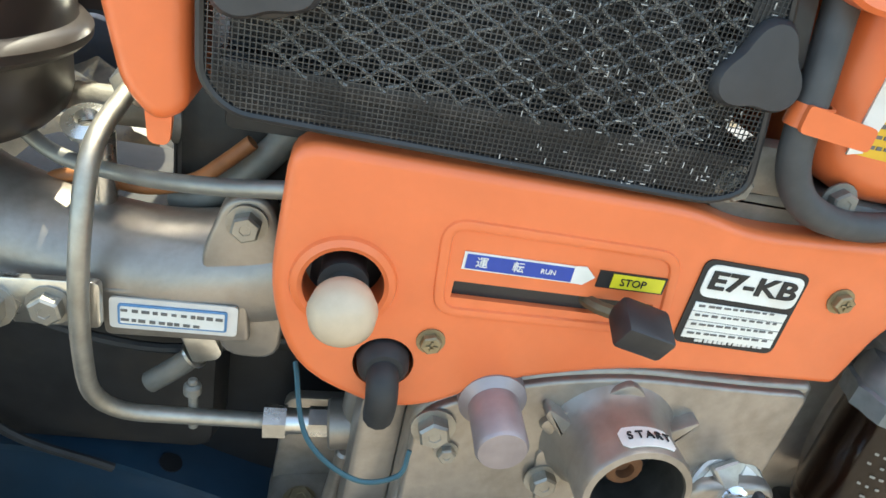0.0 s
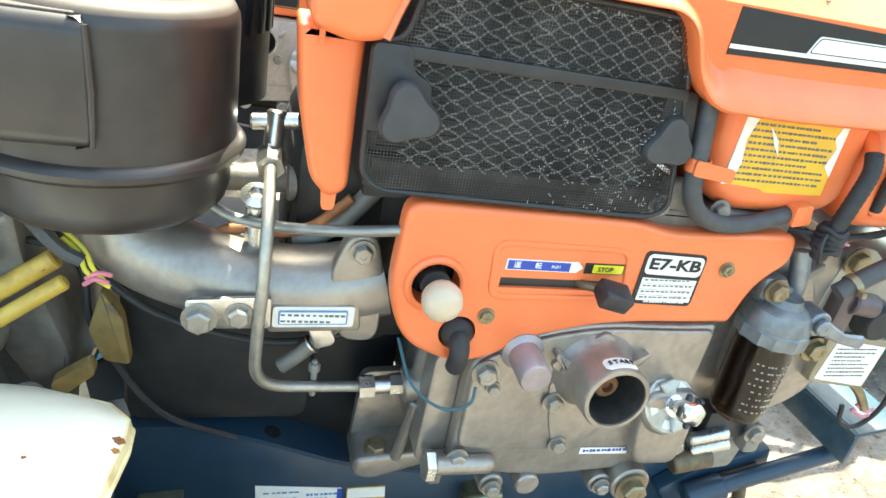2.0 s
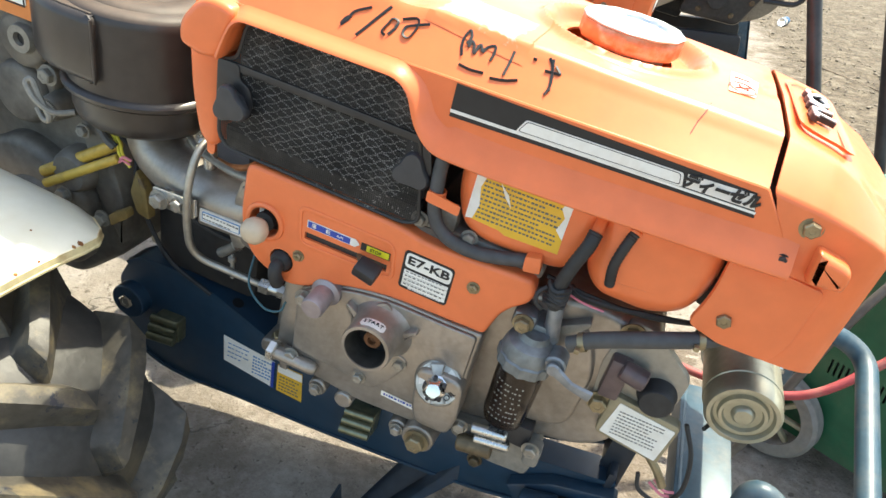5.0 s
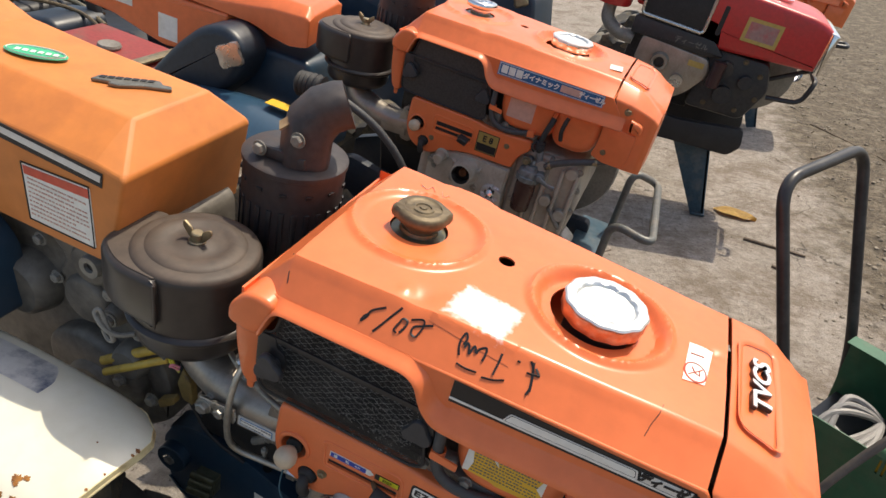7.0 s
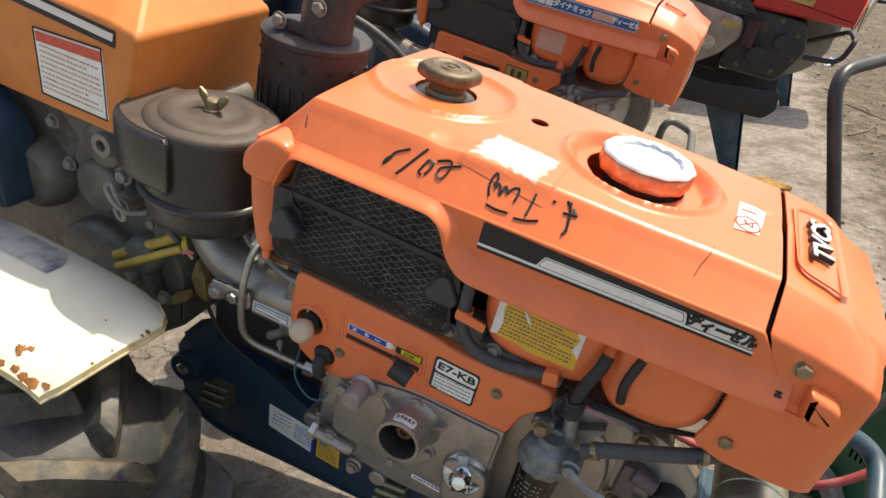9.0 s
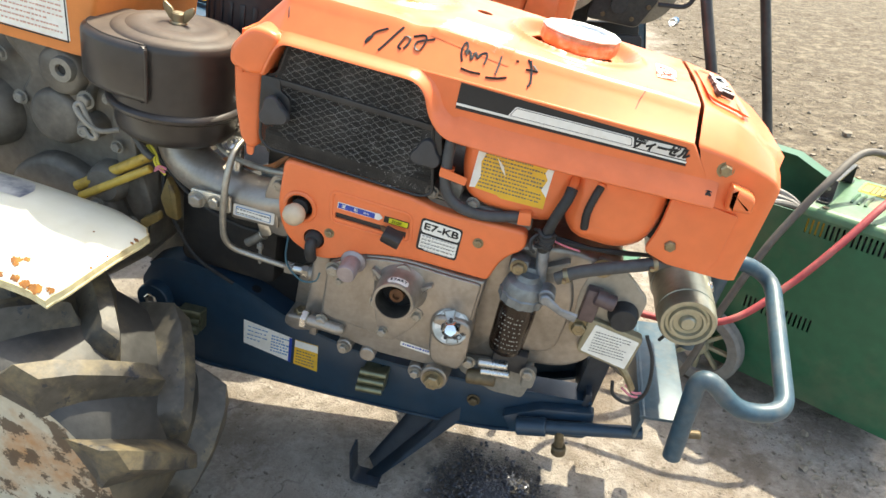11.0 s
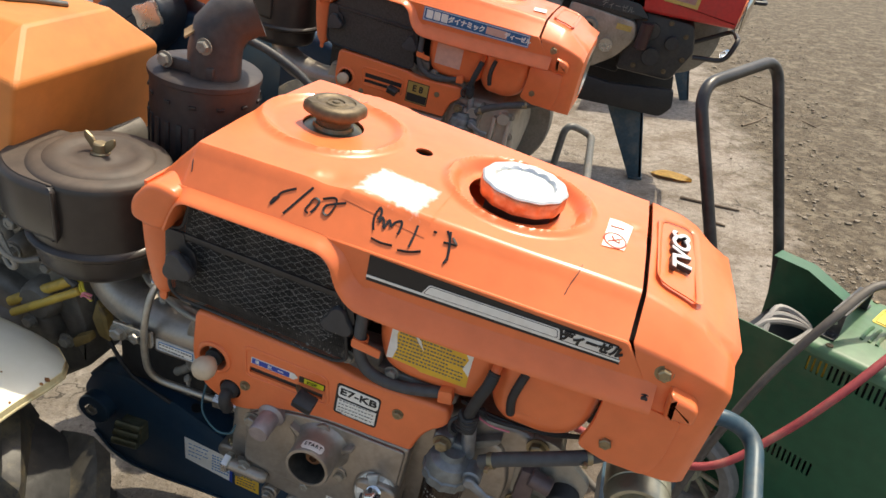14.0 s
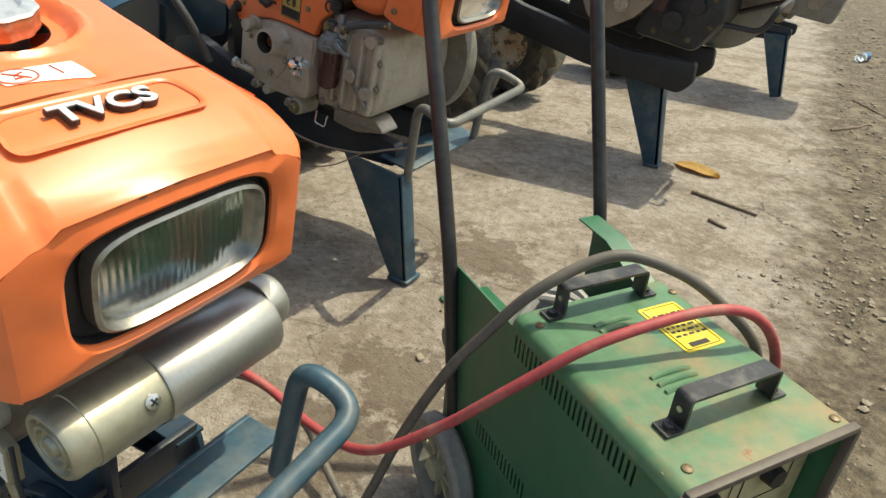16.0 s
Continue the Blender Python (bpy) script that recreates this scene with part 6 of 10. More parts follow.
def on_roof(name, quad, material, parent, lift=0.0012, n=14, ragged=0.0, label="", seed=2):
    """A sticker that follows the hood's top; quad: four (u, v) corners."""
    r = random.Random(seed)
    b = bmesh.new()
    a, c, d, f = [Vector(q) for q in quad]
    grid = []
    for i in range(n + 1):
        row = []
        for j in range(n + 1):
            s, t = i / n, j / n
            p = a * (1 - s) * (1 - t) + c * s * (1 - t) + d * s * t + f * (1 - s) * t
            if ragged and (i in (0, n) or j in (0, n)):
                p = p + Vector((r.uniform(-ragged, ragged), r.uniform(-ragged, ragged)))
            row.append(b.verts.new((p.x, p.y, hood_top(p.x, p.y) + lift)))
        grid.append(row)
    for i in range(n):
        for j in range(n):
            b.faces.new((grid[i][j], grid[i + 1][j], grid[i + 1][j + 1], grid[i][j + 1]))
    bmesh.ops.recalc_face_normals(b, faces=b.faces[:])
    if b.faces[0].normal.z < 0:
        bmesh.ops.reverse_faces(b, faces=b.faces[:])
    return part(name, b, material, parent, label)


on_roof("white_patch", [(0.180, 0.132), (0.302, 0.132), (0.298, 0.028), (0.182, 0.034)], bare_patch(), hood, 0.0009, n=24, label="bare white patch of an old label with faded edges")
on_roof("notice_sticker", [(0.511, 0.216), (0.546, 0.221), (0.537, 0.134), (0.507, 0.127)], WHITE, hood, 0.0011, label="torn white notice sticker")
b = bmesh.new()
ring = []
for i in range(28):
    a = 2 * math.pi * i / 28
    u, v = 0.523 + 0.0150 * math.cos(a), 0.152 + 0.0200 * math.sin(a)
    ring.append((u, v, hood_top(u, v) + 0.0016))
tube(b, ring, 0.0014, 6, flat=0.3, closed=True)
tube(b, [(u, v, hood_top(u, v) + 0.0016) for u, v in ((0.514, 0.142), (0.523, 0.152), (0.532, 0.162))], 0.0014, 6, flat=0.3)
tube(b, [(u, v, hood_top(u, v) + 0.0016) for u, v in ((0.518, 0.160), (0.522, 0.150), (0.529, 0.147), (0.528, 0.158))], 0.0016, 6, flat=0.3)
tube(b, [(u, v, hood_top(u, v) + 0.0016) for u, v in ((0.514, 0.190), (0.533, 0.194))], 0.0014, 6, flat=0.3)
part("notice_print", b, REDINK, hood, "red ring print")

# marker-pen strokes on the paint
STROKES = (
    ((0.098, 0.009), (0.103, 0.014), (0.107, 0.021), (0.123, 0.028)),
    ((0.098, 0.010), (0.101, 0.015), (0.106, 0.017)),
    ((0.119, 0.005), (0.126, 0.013), (0.134, 0.023), (0.143, 0.034)),
    ((0.149, 0.012), (0.144, 0.014), (0.147, 0.021), (0.150, 0.026), (0.157, 0.025), (0.156, 0.019), (0.152, 0.013)),
    ((0.160, 0.028), (0.173, 0.032), (0.178, 0.030), (0.178, 0.024), (0.174, 0.016), (0.167, 0.017), (0.167, 0.023), (0.177, 0.027), (0.190, 0.031)),
    ((0.235, 0.018), (0.231, 0.025), (0.230, 0.032), (0.233, 0.038), (0.237, 0.034), (0.235, 0.028)),
    ((0.238, 0.026), (0.239, 0.031), (0.243, 0.029), (0.246, 0.023), (0.248, 0.029), (0.250, 0.031), (0.254, 0.026)),
    ((0.254, 0.026), (0.257, 0.031), (0.264, 0.034), (0.266, 0.029), (0.265, 0.022)),
    ((0.285, 0.036), (0.285, 0.027), (0.284, 0.015)),
    ((0.236, 0.011), (0.249, 0.010), (0.264, 0.011)),
    ((0.272, 0.009), (0.287, 0.011), (0.300, 0.015)),
    ((0.306, 0.036), (0.310, 0.036)),
    ((0.322, 0.041), (0.328, 0.035), (0.333, 0.020), (0.331, 0.011)),
    ((0.322, 0.030), (0.333, 0.031), (0.338, 0.032), (0.331, 0.037)),
    ((0.326, 0.041), (0.331, 0.027), (0.334, 0.015)),
)
for s in STROKES:
    b = bmesh.new()
    tube(b, [(p.x, p.y, hood_top(p.x, p.y) + 0.0018) for p in spline([(u, v, 0) for u, v in s], 5)], 0.0017, 6, flat=0.35)
    part("pen_stroke", b, INK, hood, "black marker-pen stroke")
for s in (((0.03, 0.345), (0.045, 0.335), (0.05, 0.35), (0.06, 0.338)), ((0.07, 0.345), (0.078, 0.33), (0.085, 0.345))):
    b = bmesh.new()
    tube(b, [(p.x, p.y, hood_top(p.x, p.y) + 0.001) for p in spline([(u, v, 0) for u, v in s], 4)], 0.0008, 5, flat=0.3)
    part("scratch", b, SILVERTAPE, hood, "pale scratch in the paint")
b = bmesh.new()
tube(b, [(u, v, hood_top(u, v) + 0.0010) for u, v in ((0.480, 0.024), (0.483, 0.038), (0.488, 0.050), (0.490, 0.064))], 0.0005, 5, flat=0.4)
part("paint_crack", b, BLACK, hood, "dark crack in the paint")
b = bmesh.new()
tube(b, [(u, v, hood_top(u, v) + 0.0012) for u, v in ((-0.030, 0.045), (-0.020, 0.020), (-0.016, 0.012))], 0.0009, 5, flat=0.4)
part("paint_crack", b, BLACK, hood, "dark crack in the paint")

# side stripe
v = -0.0022
decal("stripe", [(0.243, 0.2905), (0.566, 0.2985), (0.558, 0.3235), (0.243, 0.3275)], INK, hood, v, 0.0007, "black side stripe")
decal("stripe_line", [(0.243, 0.2955), (0.565, 0.3025), (0.565, 0.3050), (0.243, 0.2990)], WHITE, hood, v - 0.0006)
decal("stripe_box", fillet([(0.316, 0.2995), (0.492, 0.3042), (0.488, 0.3185), (0.324, 0.3155)], 0.003), SILVERTAPE, hood, v - 0.0009, 0.0008)
decal("stripe_box_line", fillet([(0.3185, 0.3012), (0.489, 0.3056), (0.4858, 0.3172), (0.3255, 0.3142)], 0.003), INK, hood, v - 0.0016, 0.0002)
decal("stripe_box_field", fillet([(0.3195, 0.3020), (0.488, 0.3064), (0.4852, 0.3165), (0.326, 0.3135)], 0.003), WHITE, hood, v - 0.0019, 0.0002)
decal("word_field", [(0.4945, 0.3052), (0.563, 0.3068), (0.556, 0.3218), (0.492, 0.3190)], SILVERTAPE, hood, v - 0.0009, 0.0008)
lettering("side_word", "ディーゼル", 0.0150, Matrix.Translation((0.527, v - 0.0022, 0.3132)) @ FRONT @ Matrix.Rotation(radians(1.5), 4, "Z"), INK, hood, bold=0.0009, slant=0.2)
# tank sticker
decal("caution_sticker", [(0.290, 0.180), (0.330, 0.1775), (0.338, 0.174), (0.402, 0.176), (0.399, 0.243), (0.291, 0.243)], YELLOW, tank, 0.0036, 0.0008, "worn yellow caution sticker")
text_bars("caution_print", 0.300, 0.182, 0.393, 0.240, 10, GREYINK, tank, 0.0026, 11, 0.42)
for pts in (((0.2885, 0.179), (0.297, 0.181), (0.301, 0.200), (0.297, 0.222), (0.303, 0.2445), (0.2895, 0.2445)), ((0.394, 0.2445), (0.3895, 0.232), (0.396, 0.222), (0.391, 0.205), (0.401, 0.195), (0.4005, 0.2445)), ((0.318, 0.235), (0.330, 0.224), (0.336, 0.210), (0.327, 0.220))):
    decal("torn_edge", list(pts), WHITE, tank, 0.0034, 0.0013, "white torn edge")
# cowl bolts, emblem
bolts(cowl, ((0.617, -0.001, 0.308, 0.0085), (0.590, -0.002, 0.180, 0.0085)), BRASS)
bolts(hood, ((0.606, -0.011, 0.272, 0.0045),), BLACK)
em = Matrix.Translation((0.613, 0.186, 0.3708)) @ Matrix.Rotation(radians(9), 4, "Y") @ Matrix(((0, -1, 0, 0), (1, 0, 0, 0), (0, 0, 1, 0), (0, 0, 0, 1)))
lettering("emblem_base", "TVCS", 0.036, em @ Matrix.Translation((0, 0, 0.001)), BLACK, cowl, depth=0.003, bold=0.0016, stretch=1.26, label="black emblem backing")
lettering("emblem", "TVCS", 0.036, em @ Matrix.Translation((0, 0, 0.0044)), BRIGHT, cowl, depth=0.0010, bold=0.0009, stretch=1.26, label="chrome emblem letters")

# starter dynamo under the cowl
b = bmesh.new()
lathe(b, [(0, -0.004), (0.010, -0.004), (0.013, -0.001), (0.014, 0.003), (0.022, 0.003), (0.024, -0.002), (0.028, -0.002), (0.030, 0.004), (0.034, 0.004), (0.037, -0.002), (0.042, -0.002), (0.0455, 0.004), (0.046, 0.028), (0.0475, 0.029), (0.0475, 0.122), (0.046, 0.125), (0, 0.125)], (0.680, 0.046, 0.034), (0, 1, 0), 44)
dyn = part("starter_dynamo", b, mat("olive_zinc", (0.40, 0.38, 0.29), 0.42, 0.75, vary=0.1, stain=(0.22, 0.19, 0.12), amount=0.4, spread=15), engine, "olive-silver cylindrical starter dynamo")
b = bmesh.new()
lathe(b, [(0, 0), (0.050, 0), (0.0515, 0.003), (0.0515, 0.176), (0.049, 0.181), (0, 0.181)], (0.680, 0.166, 0.034), (0, 1, 0), 44)
lathe(b, [(0, 0), (0.041, 0), (0.041, 0.022), (0.036, 0.034), (0, 0.036)], (0.672, 0.345, 0.050), (0, 1, 0), 32)
part("dynamo_body", b, SATIN, dyn, "satin steel dynamo body")
b = bmesh.new()
lathe(b, [(0, 0), (0.010, 0), (0.0095, 0.0028), (0.004, 0.0045), (0, 0.0045)], (0.7200, 0.143, 0.0590), (0.85, 0, 0.53), 20)
part("dynamo_screw", b, STEEL, dyn, "cross-head screw")
b = bmesh.new()
mm = Matrix.Translation((0.7239, 0.143, 0.0614)) @ turn_to((0.85, 0, 0.53))
for q in ((0.0105, 0.0024, 0.001), (0.0024, 0.0105, 0.001)):
    t = bmesh.new()
    box(t, (0, 0, 0), q)
    bmesh.ops.transform(t, matrix=mm @ Matrix.Rotation(0.5, 4, "Z"), verts=t.verts[:])
    merge(b, t)
part("screw_slot", b, INK, dyn)
b = bmesh.new()
tube(b, spline([(0.700, 0.20, -0.016), (0.692, 0.17, -0.030), (0.672, 0.10, -0.030), (0.655, 0.06, -0.020)]), 0.003, 8)
part("dynamo_lead", b, RUBBER, dyn)
# bracket plate with its label
b = bmesh.new()
prism(b, fillet([(0.512, 0.112), (0.545, 0.108), (0.606, 0.058), (0.604, 0.012), (0.586, -0.010), (0.530, -0.050), (0.508, -0.030), (0.500, 0.040)], 0.010), 0.034, 0.046, 0.003)
brk = part("bracket", b, mat("silver_bracket", (0.33, 0.31, 0.27), 0.42, 0.5, vary=0.12, stain=(0.18, 0.15, 0.11), amount=0.4, spread=12, bump=0.12), engine, "grey cast switch bracket")
b = bmesh.new()
prism(b, fillet([(0.528, 0.004), (0.622, -0.006), (0.618, -0.078), (0.528, -0.066)], 0.008), 0.024, 0.040, 0.004)
part("label_plate", b, mat("ochre_plate", (0.30, 0.26, 0.17), 0.45, 0.3, vary=0.15), brk, "dull ochre plate")
decal("printed_label", fillet([(0.542, -0.004), (0.617, -0.014), (0.612, -0.072), (0.534, -0.060)], 0.002), WHITE, brk, 0.0238, 0.0008, "white printed label")
text_bars("label_print", 0.546, -0.058, 0.604, -0.014, 8, GREYINK, brk, 0.0226, 21, 0.30)
bolts(brk, ((0.520, 0.032, 0.094, 0.012), (0.518, 0.030, -0.021, 0.012)), BRASS)
b = bmesh.new()
lathe(b, [(0, 0), (0.024, 0), (0.0245, 0.006), (0.022, 0.010), (0.0215, 0.022), (0.019, 0.025), (0.012, 0.0255), (0, 0.0245)], (0.577, 0.036, 0.024), (0, -1, 0), 32)
part("rubber_cap", b, RUBBER, brk, "black rubber cap")
b = bmesh.new()
cyl(b, (0.524, 0.020, 0.050), (0.556, 0.016, 0.047), 0.0135)
box(b, (0.522, 0.026, 0.030), (0.026, 0.022, 0.060), 0.004)
part("solenoid", b, mat("mauve_brown", (0.12, 0.085, 0.085), 0.4, 0.2, vary=0.15), brk, "mauve-brown cylinder")
for line_, m_, r_ in ((((0.60, 0.03, -0.068), (0.62, 0.026, -0.085), (0.638, 0.024, -0.108)), BRASS, 0.006), (((0.626, 0.026, -0.104), (0.642, 0.022, -0.112), (0.655, 0.024, -0.110)), WIREPINK, 0.002), (((0.622, 0.026, -0.112), (0.640, 0.022, -0.120), (0.652, 0.024, -0.120)), WIREPINK, 0.002), (((0.625, 0.03, 0.0), (0.648, 0.02, -0.04), (0.660, 0.02, -0.10), (0.645, 0.025, -0.138), (0.615, 0.026, -0.132), (0.604, 0.026, -0.105)), RUBBER, 0.003)):
    b = bmesh.new()
    tube(b, spline(line_), r_, 8)
    part("loose_wire", b, m_, brk)
# governor link and sight glass under the crankcase
b = bmesh.new()
prism(b, fillet([(0.345, -0.150), (0.470, -0.128), (0.478, -0.150), (0.470, -0.195), (0.415, -0.200), (0.350, -0.176)], 0.008), 0.020, 0.06, 0.003)
box(b, (0.468, 0.016, -0.140), (0.022, 0.03, 0.030), 0.005)
part("sump_lug", b, CAST, engine, "oily cast sump lug")
b = bmesh.new()
cyl(b, (0.366, 0.004, -0.168), (0.415, 0.004, -0.158), 0.013)
part("sight_tube", b, RUSTCAP, engine, "brown oily sight tube")
for k in range(2):
    b = bmesh.new()
    cyl(b, (0.378 + 0.008 * k, 0.006, -0.134 - 0.017 * k), (0.428 + 0.008 * k, 0.006, -0.124 - 0.017 * k), 0.0075)
    part("link_rod", b, STEEL, engine, "oily bright steel rod")
# black block in place of the shade in the recess above the rods
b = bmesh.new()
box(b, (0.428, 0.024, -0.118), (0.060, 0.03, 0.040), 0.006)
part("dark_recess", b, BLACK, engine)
bolts(engine, ((0.362, 0.006, -0.140, 0.009), (0.463, 0.004, -0.125, 0.0095)))
b = bmesh.new()
prism(b, fillet([(0.440, 0.060), (0.470, 0.085), (0.470, 0.095), (0.430, 0.07)], 0.006), 0.02, 0.035, 0.002)
part("lever_stop", b, CAST, engine)

# ---- walking tractor that carries the engine ----
tractor = thing("walking_tractor", ENGINE, "walking tractor with dark blue frame, cream fender and orange cover", "tractor", "tractors in the row")
frame_t = tractor
BEAM = [(-0.320, -0.271), (-0.298, -0.226), (-0.262, -0.205), (-0.200, -0.200), (-0.137, -0.208), (-0.070, -0.232), (0.008, -0.262), (0.110, -0.282), (0.225, -0.289), (0.420, -0.268), (0.610, -0.238), (0.627, -0.299), (0.512, -0.356), (0.365, -0.392), (0.123, -0.419), (-0.060, -0.432), (-0.167, -0.443), (-0.250, -0.432), (-0.304, -0.384)]
for y0, y1, nm in ((0.120, 0.129, "side_beam"), (0.300, 0.309, "side_beam")):
    b = bmesh.new()
    prism(b, fillet(BEAM, 0.012, 3), y0, y1, 0.002)
    bm_ = part(nm, b, BLUE, frame_t, "dark blue pressed side beam")
    turn = 1 if y0 < 0.2 else -1
    for nm2, idx, wd, off in (("top_flange", BEAM[1:11], 0.050, 0.016), ("bottom_flange", BEAM[:10:-1], 0.036, 0.010)):
        b = bmesh.new()
        line_ = spline([(p[0], (y0 + y1) / 2 + off * turn, p[1]) for p in idx], 5)
        rows = []
        for i, p in enumerate(line_):
            d = (line_[min(i + 1, len(line_) - 1)] - line_[max(i - 1, 0)]).normalized()
            n_ = Vector((-d.z, 0, d.x)) * 0.003
            rows.append([b.verts.new(p + Vector((0, sy * wd / 2, 0)) + sn * n_) for sy, sn in ((-1, -1), (1, -1), (1, 1), (-1, 1))])
        for p, q in zip(rows, rows[1:]):
            for k in range(4):
                b.faces.new((p[k], p[(k + 1) % 4], q[(k + 1) % 4], q[k]))
        b.faces.new(rows[0])
        b.faces.new(rows[-1])
        bmesh.ops.recalc_face_normals(b, faces=b.faces[:])
        part(nm2, b, BLUE, bm_)
    if y0 < 0.2:
        beam = bm_
decal("instruction_label", [(-0.096, -0.297), (-0.093, -0.356), (0.011, -0.370), (0.009, -0.307)], WHITE, beam, 0.1198, 0.0008, "white and blue instruction label")
decal("label_edge", [(0.004, -0.3075), (0.006, -0.369), (0.012, -0.370), (0.010, -0.3078)], BLUEINK, beam, 0.1188)
text_bars("label_print", -0.034, -0.358, 0.002, -0.312, 6, PALEBLUE, beam, 0.1186, 31, 0.5)
text_bars("label_drawing", -0.086, -0.346, -0.046, -0.305, 4, PALEBLUE, beam, 0.1186, 32, 0.25)
decal("yellow_label", [(0.016, -0.308), (0.018, -0.371), (0.070, -0.374), (0.065, -0.307)], YELLOW, beam, 0.1198, 0.0008, "yellow and cream label")
decal("label_head", [(0.017, -0.3085), (0.0175, -0.325), (0.0665, -0.325), (0.0645, -0.308)], WHITE, beam, 0.1188)
text_bars("yellow_print", 0.022, -0.368, 0.062, -0.330, 5, GREYINK, beam, 0.1186, 33, 0.4)
bolts(beam, ((-0.288, 0.108, -0.300, 0.014),), STEEL)
bolts(beam, ((0.395, 0.118, -0.318, 0.010), (0.48, 0.118, -0.325, 0.009)), RUSTCAP)
b = bmesh.new()
lathe(b, [(0, 0), (0.010, 0), (0.010, 0.0012), (0, 0.0012)], (-0.080, 0.132, -0.2235), (0.36, 0, 1), 18)
part("flange_hole", b, INK, beam)
for u, v, w in ((-0.205, 0.098, -0.325), (0.190, 0.095, -0.330)):
    b = bmesh.new()
    for k in range(3):
        tube(b, [(u - 0.026, v - 0.006 * k, w + 0.016 - 0.016 * k), (u + 0.026, v - 0.006 * k + 0.004, w + 0.020 - 0.016 * k)], 0.0085, 12)
    prism(b, fillet([(u - 0.022, w - 0.026), (u + 0.028, w - 0.022), (u + 0.028, w + 0.028), (u - 0.022, w + 0.024)], 0.004), v + 0.002, 0.122, 0.002)
    part("spring_clip", b, mat("olive_clip", (0.20, 0.20, 0.13), 0.28, 0.75, vary=0.2), beam, "olive spring steel clip")
b = bmesh.new()
cyl(b, (-0.285, 0.098, -0.300), (-0.285, 0.124, -0.300), 0.034)
part("pivot_boss", b, BLUE, beam)
# front end
b = bmesh.new()
prism(b, fillet([(0.515, -0.300), (0.600, -0.272), (0.604, -0.284), (0.520, -0.314)], 0.006), 0.1165, 0.1200)
part("slot", b, INK, beam, "dark slot in the beam")
b = bmesh.new()
box(b, (0.600, 0.21, -0.262), (0.012, 0.19, 0.085), 0.002)
part("front_cross_member", b, NAVY, frame_t, "blue-black cross member")
b = bmesh.new()
box(b, (0.600, 0.15, -0.20), (0.040, 0.012, 0.14), 0.002)
part("front_upright", b, NAVY, frame_t)
b = bmesh.new()
prism(b, fillet([(0.455, -0.318), (0.520, -0.272), (0.618, -0.244), (0.628, -0.290), (0.618, -0.312), (0.480, -0.350)], 0.008), 0.096, 0.118, 0.004)
part("adjuster_plate", b, BLUE, beam, "slotted blue adjuster plate")
b = bmesh.new()
prism(b, fillet([(0.512, -0.297), (0.602, -0.268), (0.605, -0.279), (0.516, -0.309)], 0.005), 0.0930, 0.0960)
part("adjuster_slot", b, INK, beam)
b = bmesh.new()
cyl(b, (0.485, 0.078, -0.312), (0.706, 0.074, -0.234), 0.0125)
part("hitch_bar", b, BLUE, frame_t)
b = bmesh.new()
cyl(b, (0.486, 0.078, -0.312), (0.540, 0.077, -0.293), 0.018)
part("bar_sleeve", b, BLUE, frame_t)
b = bmesh.new()
cyl(b, (0.564, 0.072, -0.285), (0.574, 0.070, -0.322), 0.009)
cyl(b, (0.574, 0.070, -0.322), (0.578, 0.069, -0.340), 0.014)
part("locking_bolt", b, RUSTCAP, frame_t, "rusty locking bolt")
b = bmesh.new()
box(b, (0.715, 0.19, -0.165), (0.080, 0.30, 0.007), 0.002, Matrix.Rotation(radians(-12), 4, "Y"))
box(b, (0.683, 0.19, -0.195), (0.007, 0.30, 0.055), 0.002)
part("bumper_plate", b, PIPEBLUE, frame_t, "worn blue folded plate")
b = bmesh.new()
tube(b, bend([(0.742, 0.004, -0.205), (0.716, 0.002, -0.012), (0.800, -0.004, -0.070), (0.872, 0.012, -0.055), (0.884, 0.330, 0.020), (0.790, 0.318, 0.045), (0.785, 0.300, -0.17)], 0.055, 8), 0.0155, 16)
part("bumper_loop", b, PIPEBLUE, frame_t, "bent blue tubular bumper")
b = bmesh.new()
cyl(b, (0.742, 0.02, -0.165), (0.775, 0.02, -0.155), 0.0075)
part("loop_pin", b, RUSTCAP, frame_t)
# stand
ends = ENGINE.inverted()
for y, s in ((0.136, 1), (0.292, -1)):
    splay = -0.075 * s
    for name, face, lab in (
        ("front_flange", [(0.300, y, 0.235), (0.352, y, 0.240), (0.350, y, 0.190), (0.152, y + splay, 0.012), (0.124, y + splay, 0.016), (0.296, y, 0.190)], "dark blue folded steel leg"),
        ("web", [(0.352, y, 0.240), (0.350, y, 0.190), (0.152, y + splay, 0.012), (0.120, y + splay + 0.036 * s, 0.030), (0.235, y + 0.036 * s, 0.190), (0.240, y + 0.036 * s, 0.240)], ""),
        ("rear_flange", [(0.235, y + 0.036 * s, 0.190), (0.225, y, 0.190), (0.108, y + splay, 0.026), (0.120, y + splay + 0.036 * s, 0.030)], "")):
        b = bmesh.new()
        b.faces.new([b.verts.new(p) for p in face])
        bmesh.ops.solidify(b, geom=b.faces[:], thickness=0.005)
        bmesh.ops.recalc_face_normals(b, faces=b.faces[:])
        bmesh.ops.transform(b, matrix=ends, verts=b.verts[:])
        if name == "front_flange":
            leg = part("stand_leg", b, BLUE, frame_t, lab)
        else:
            part(name, b, NAVY, leg)
    b = bmesh.new()
    strap(b, bend([(0.100, y + splay, 0.090), (0.098, y + splay, 0.012), (0.156, y + splay, 0.006)], 0.012, 4), (0, 1, 0), 0.040, 0.005)
    bmesh.ops.transform(b, matrix=ends, verts=b.verts[:])
    part("stand_foot", b, NAVY, frame_t, "bent flat steel foot")
b = bmesh.new()
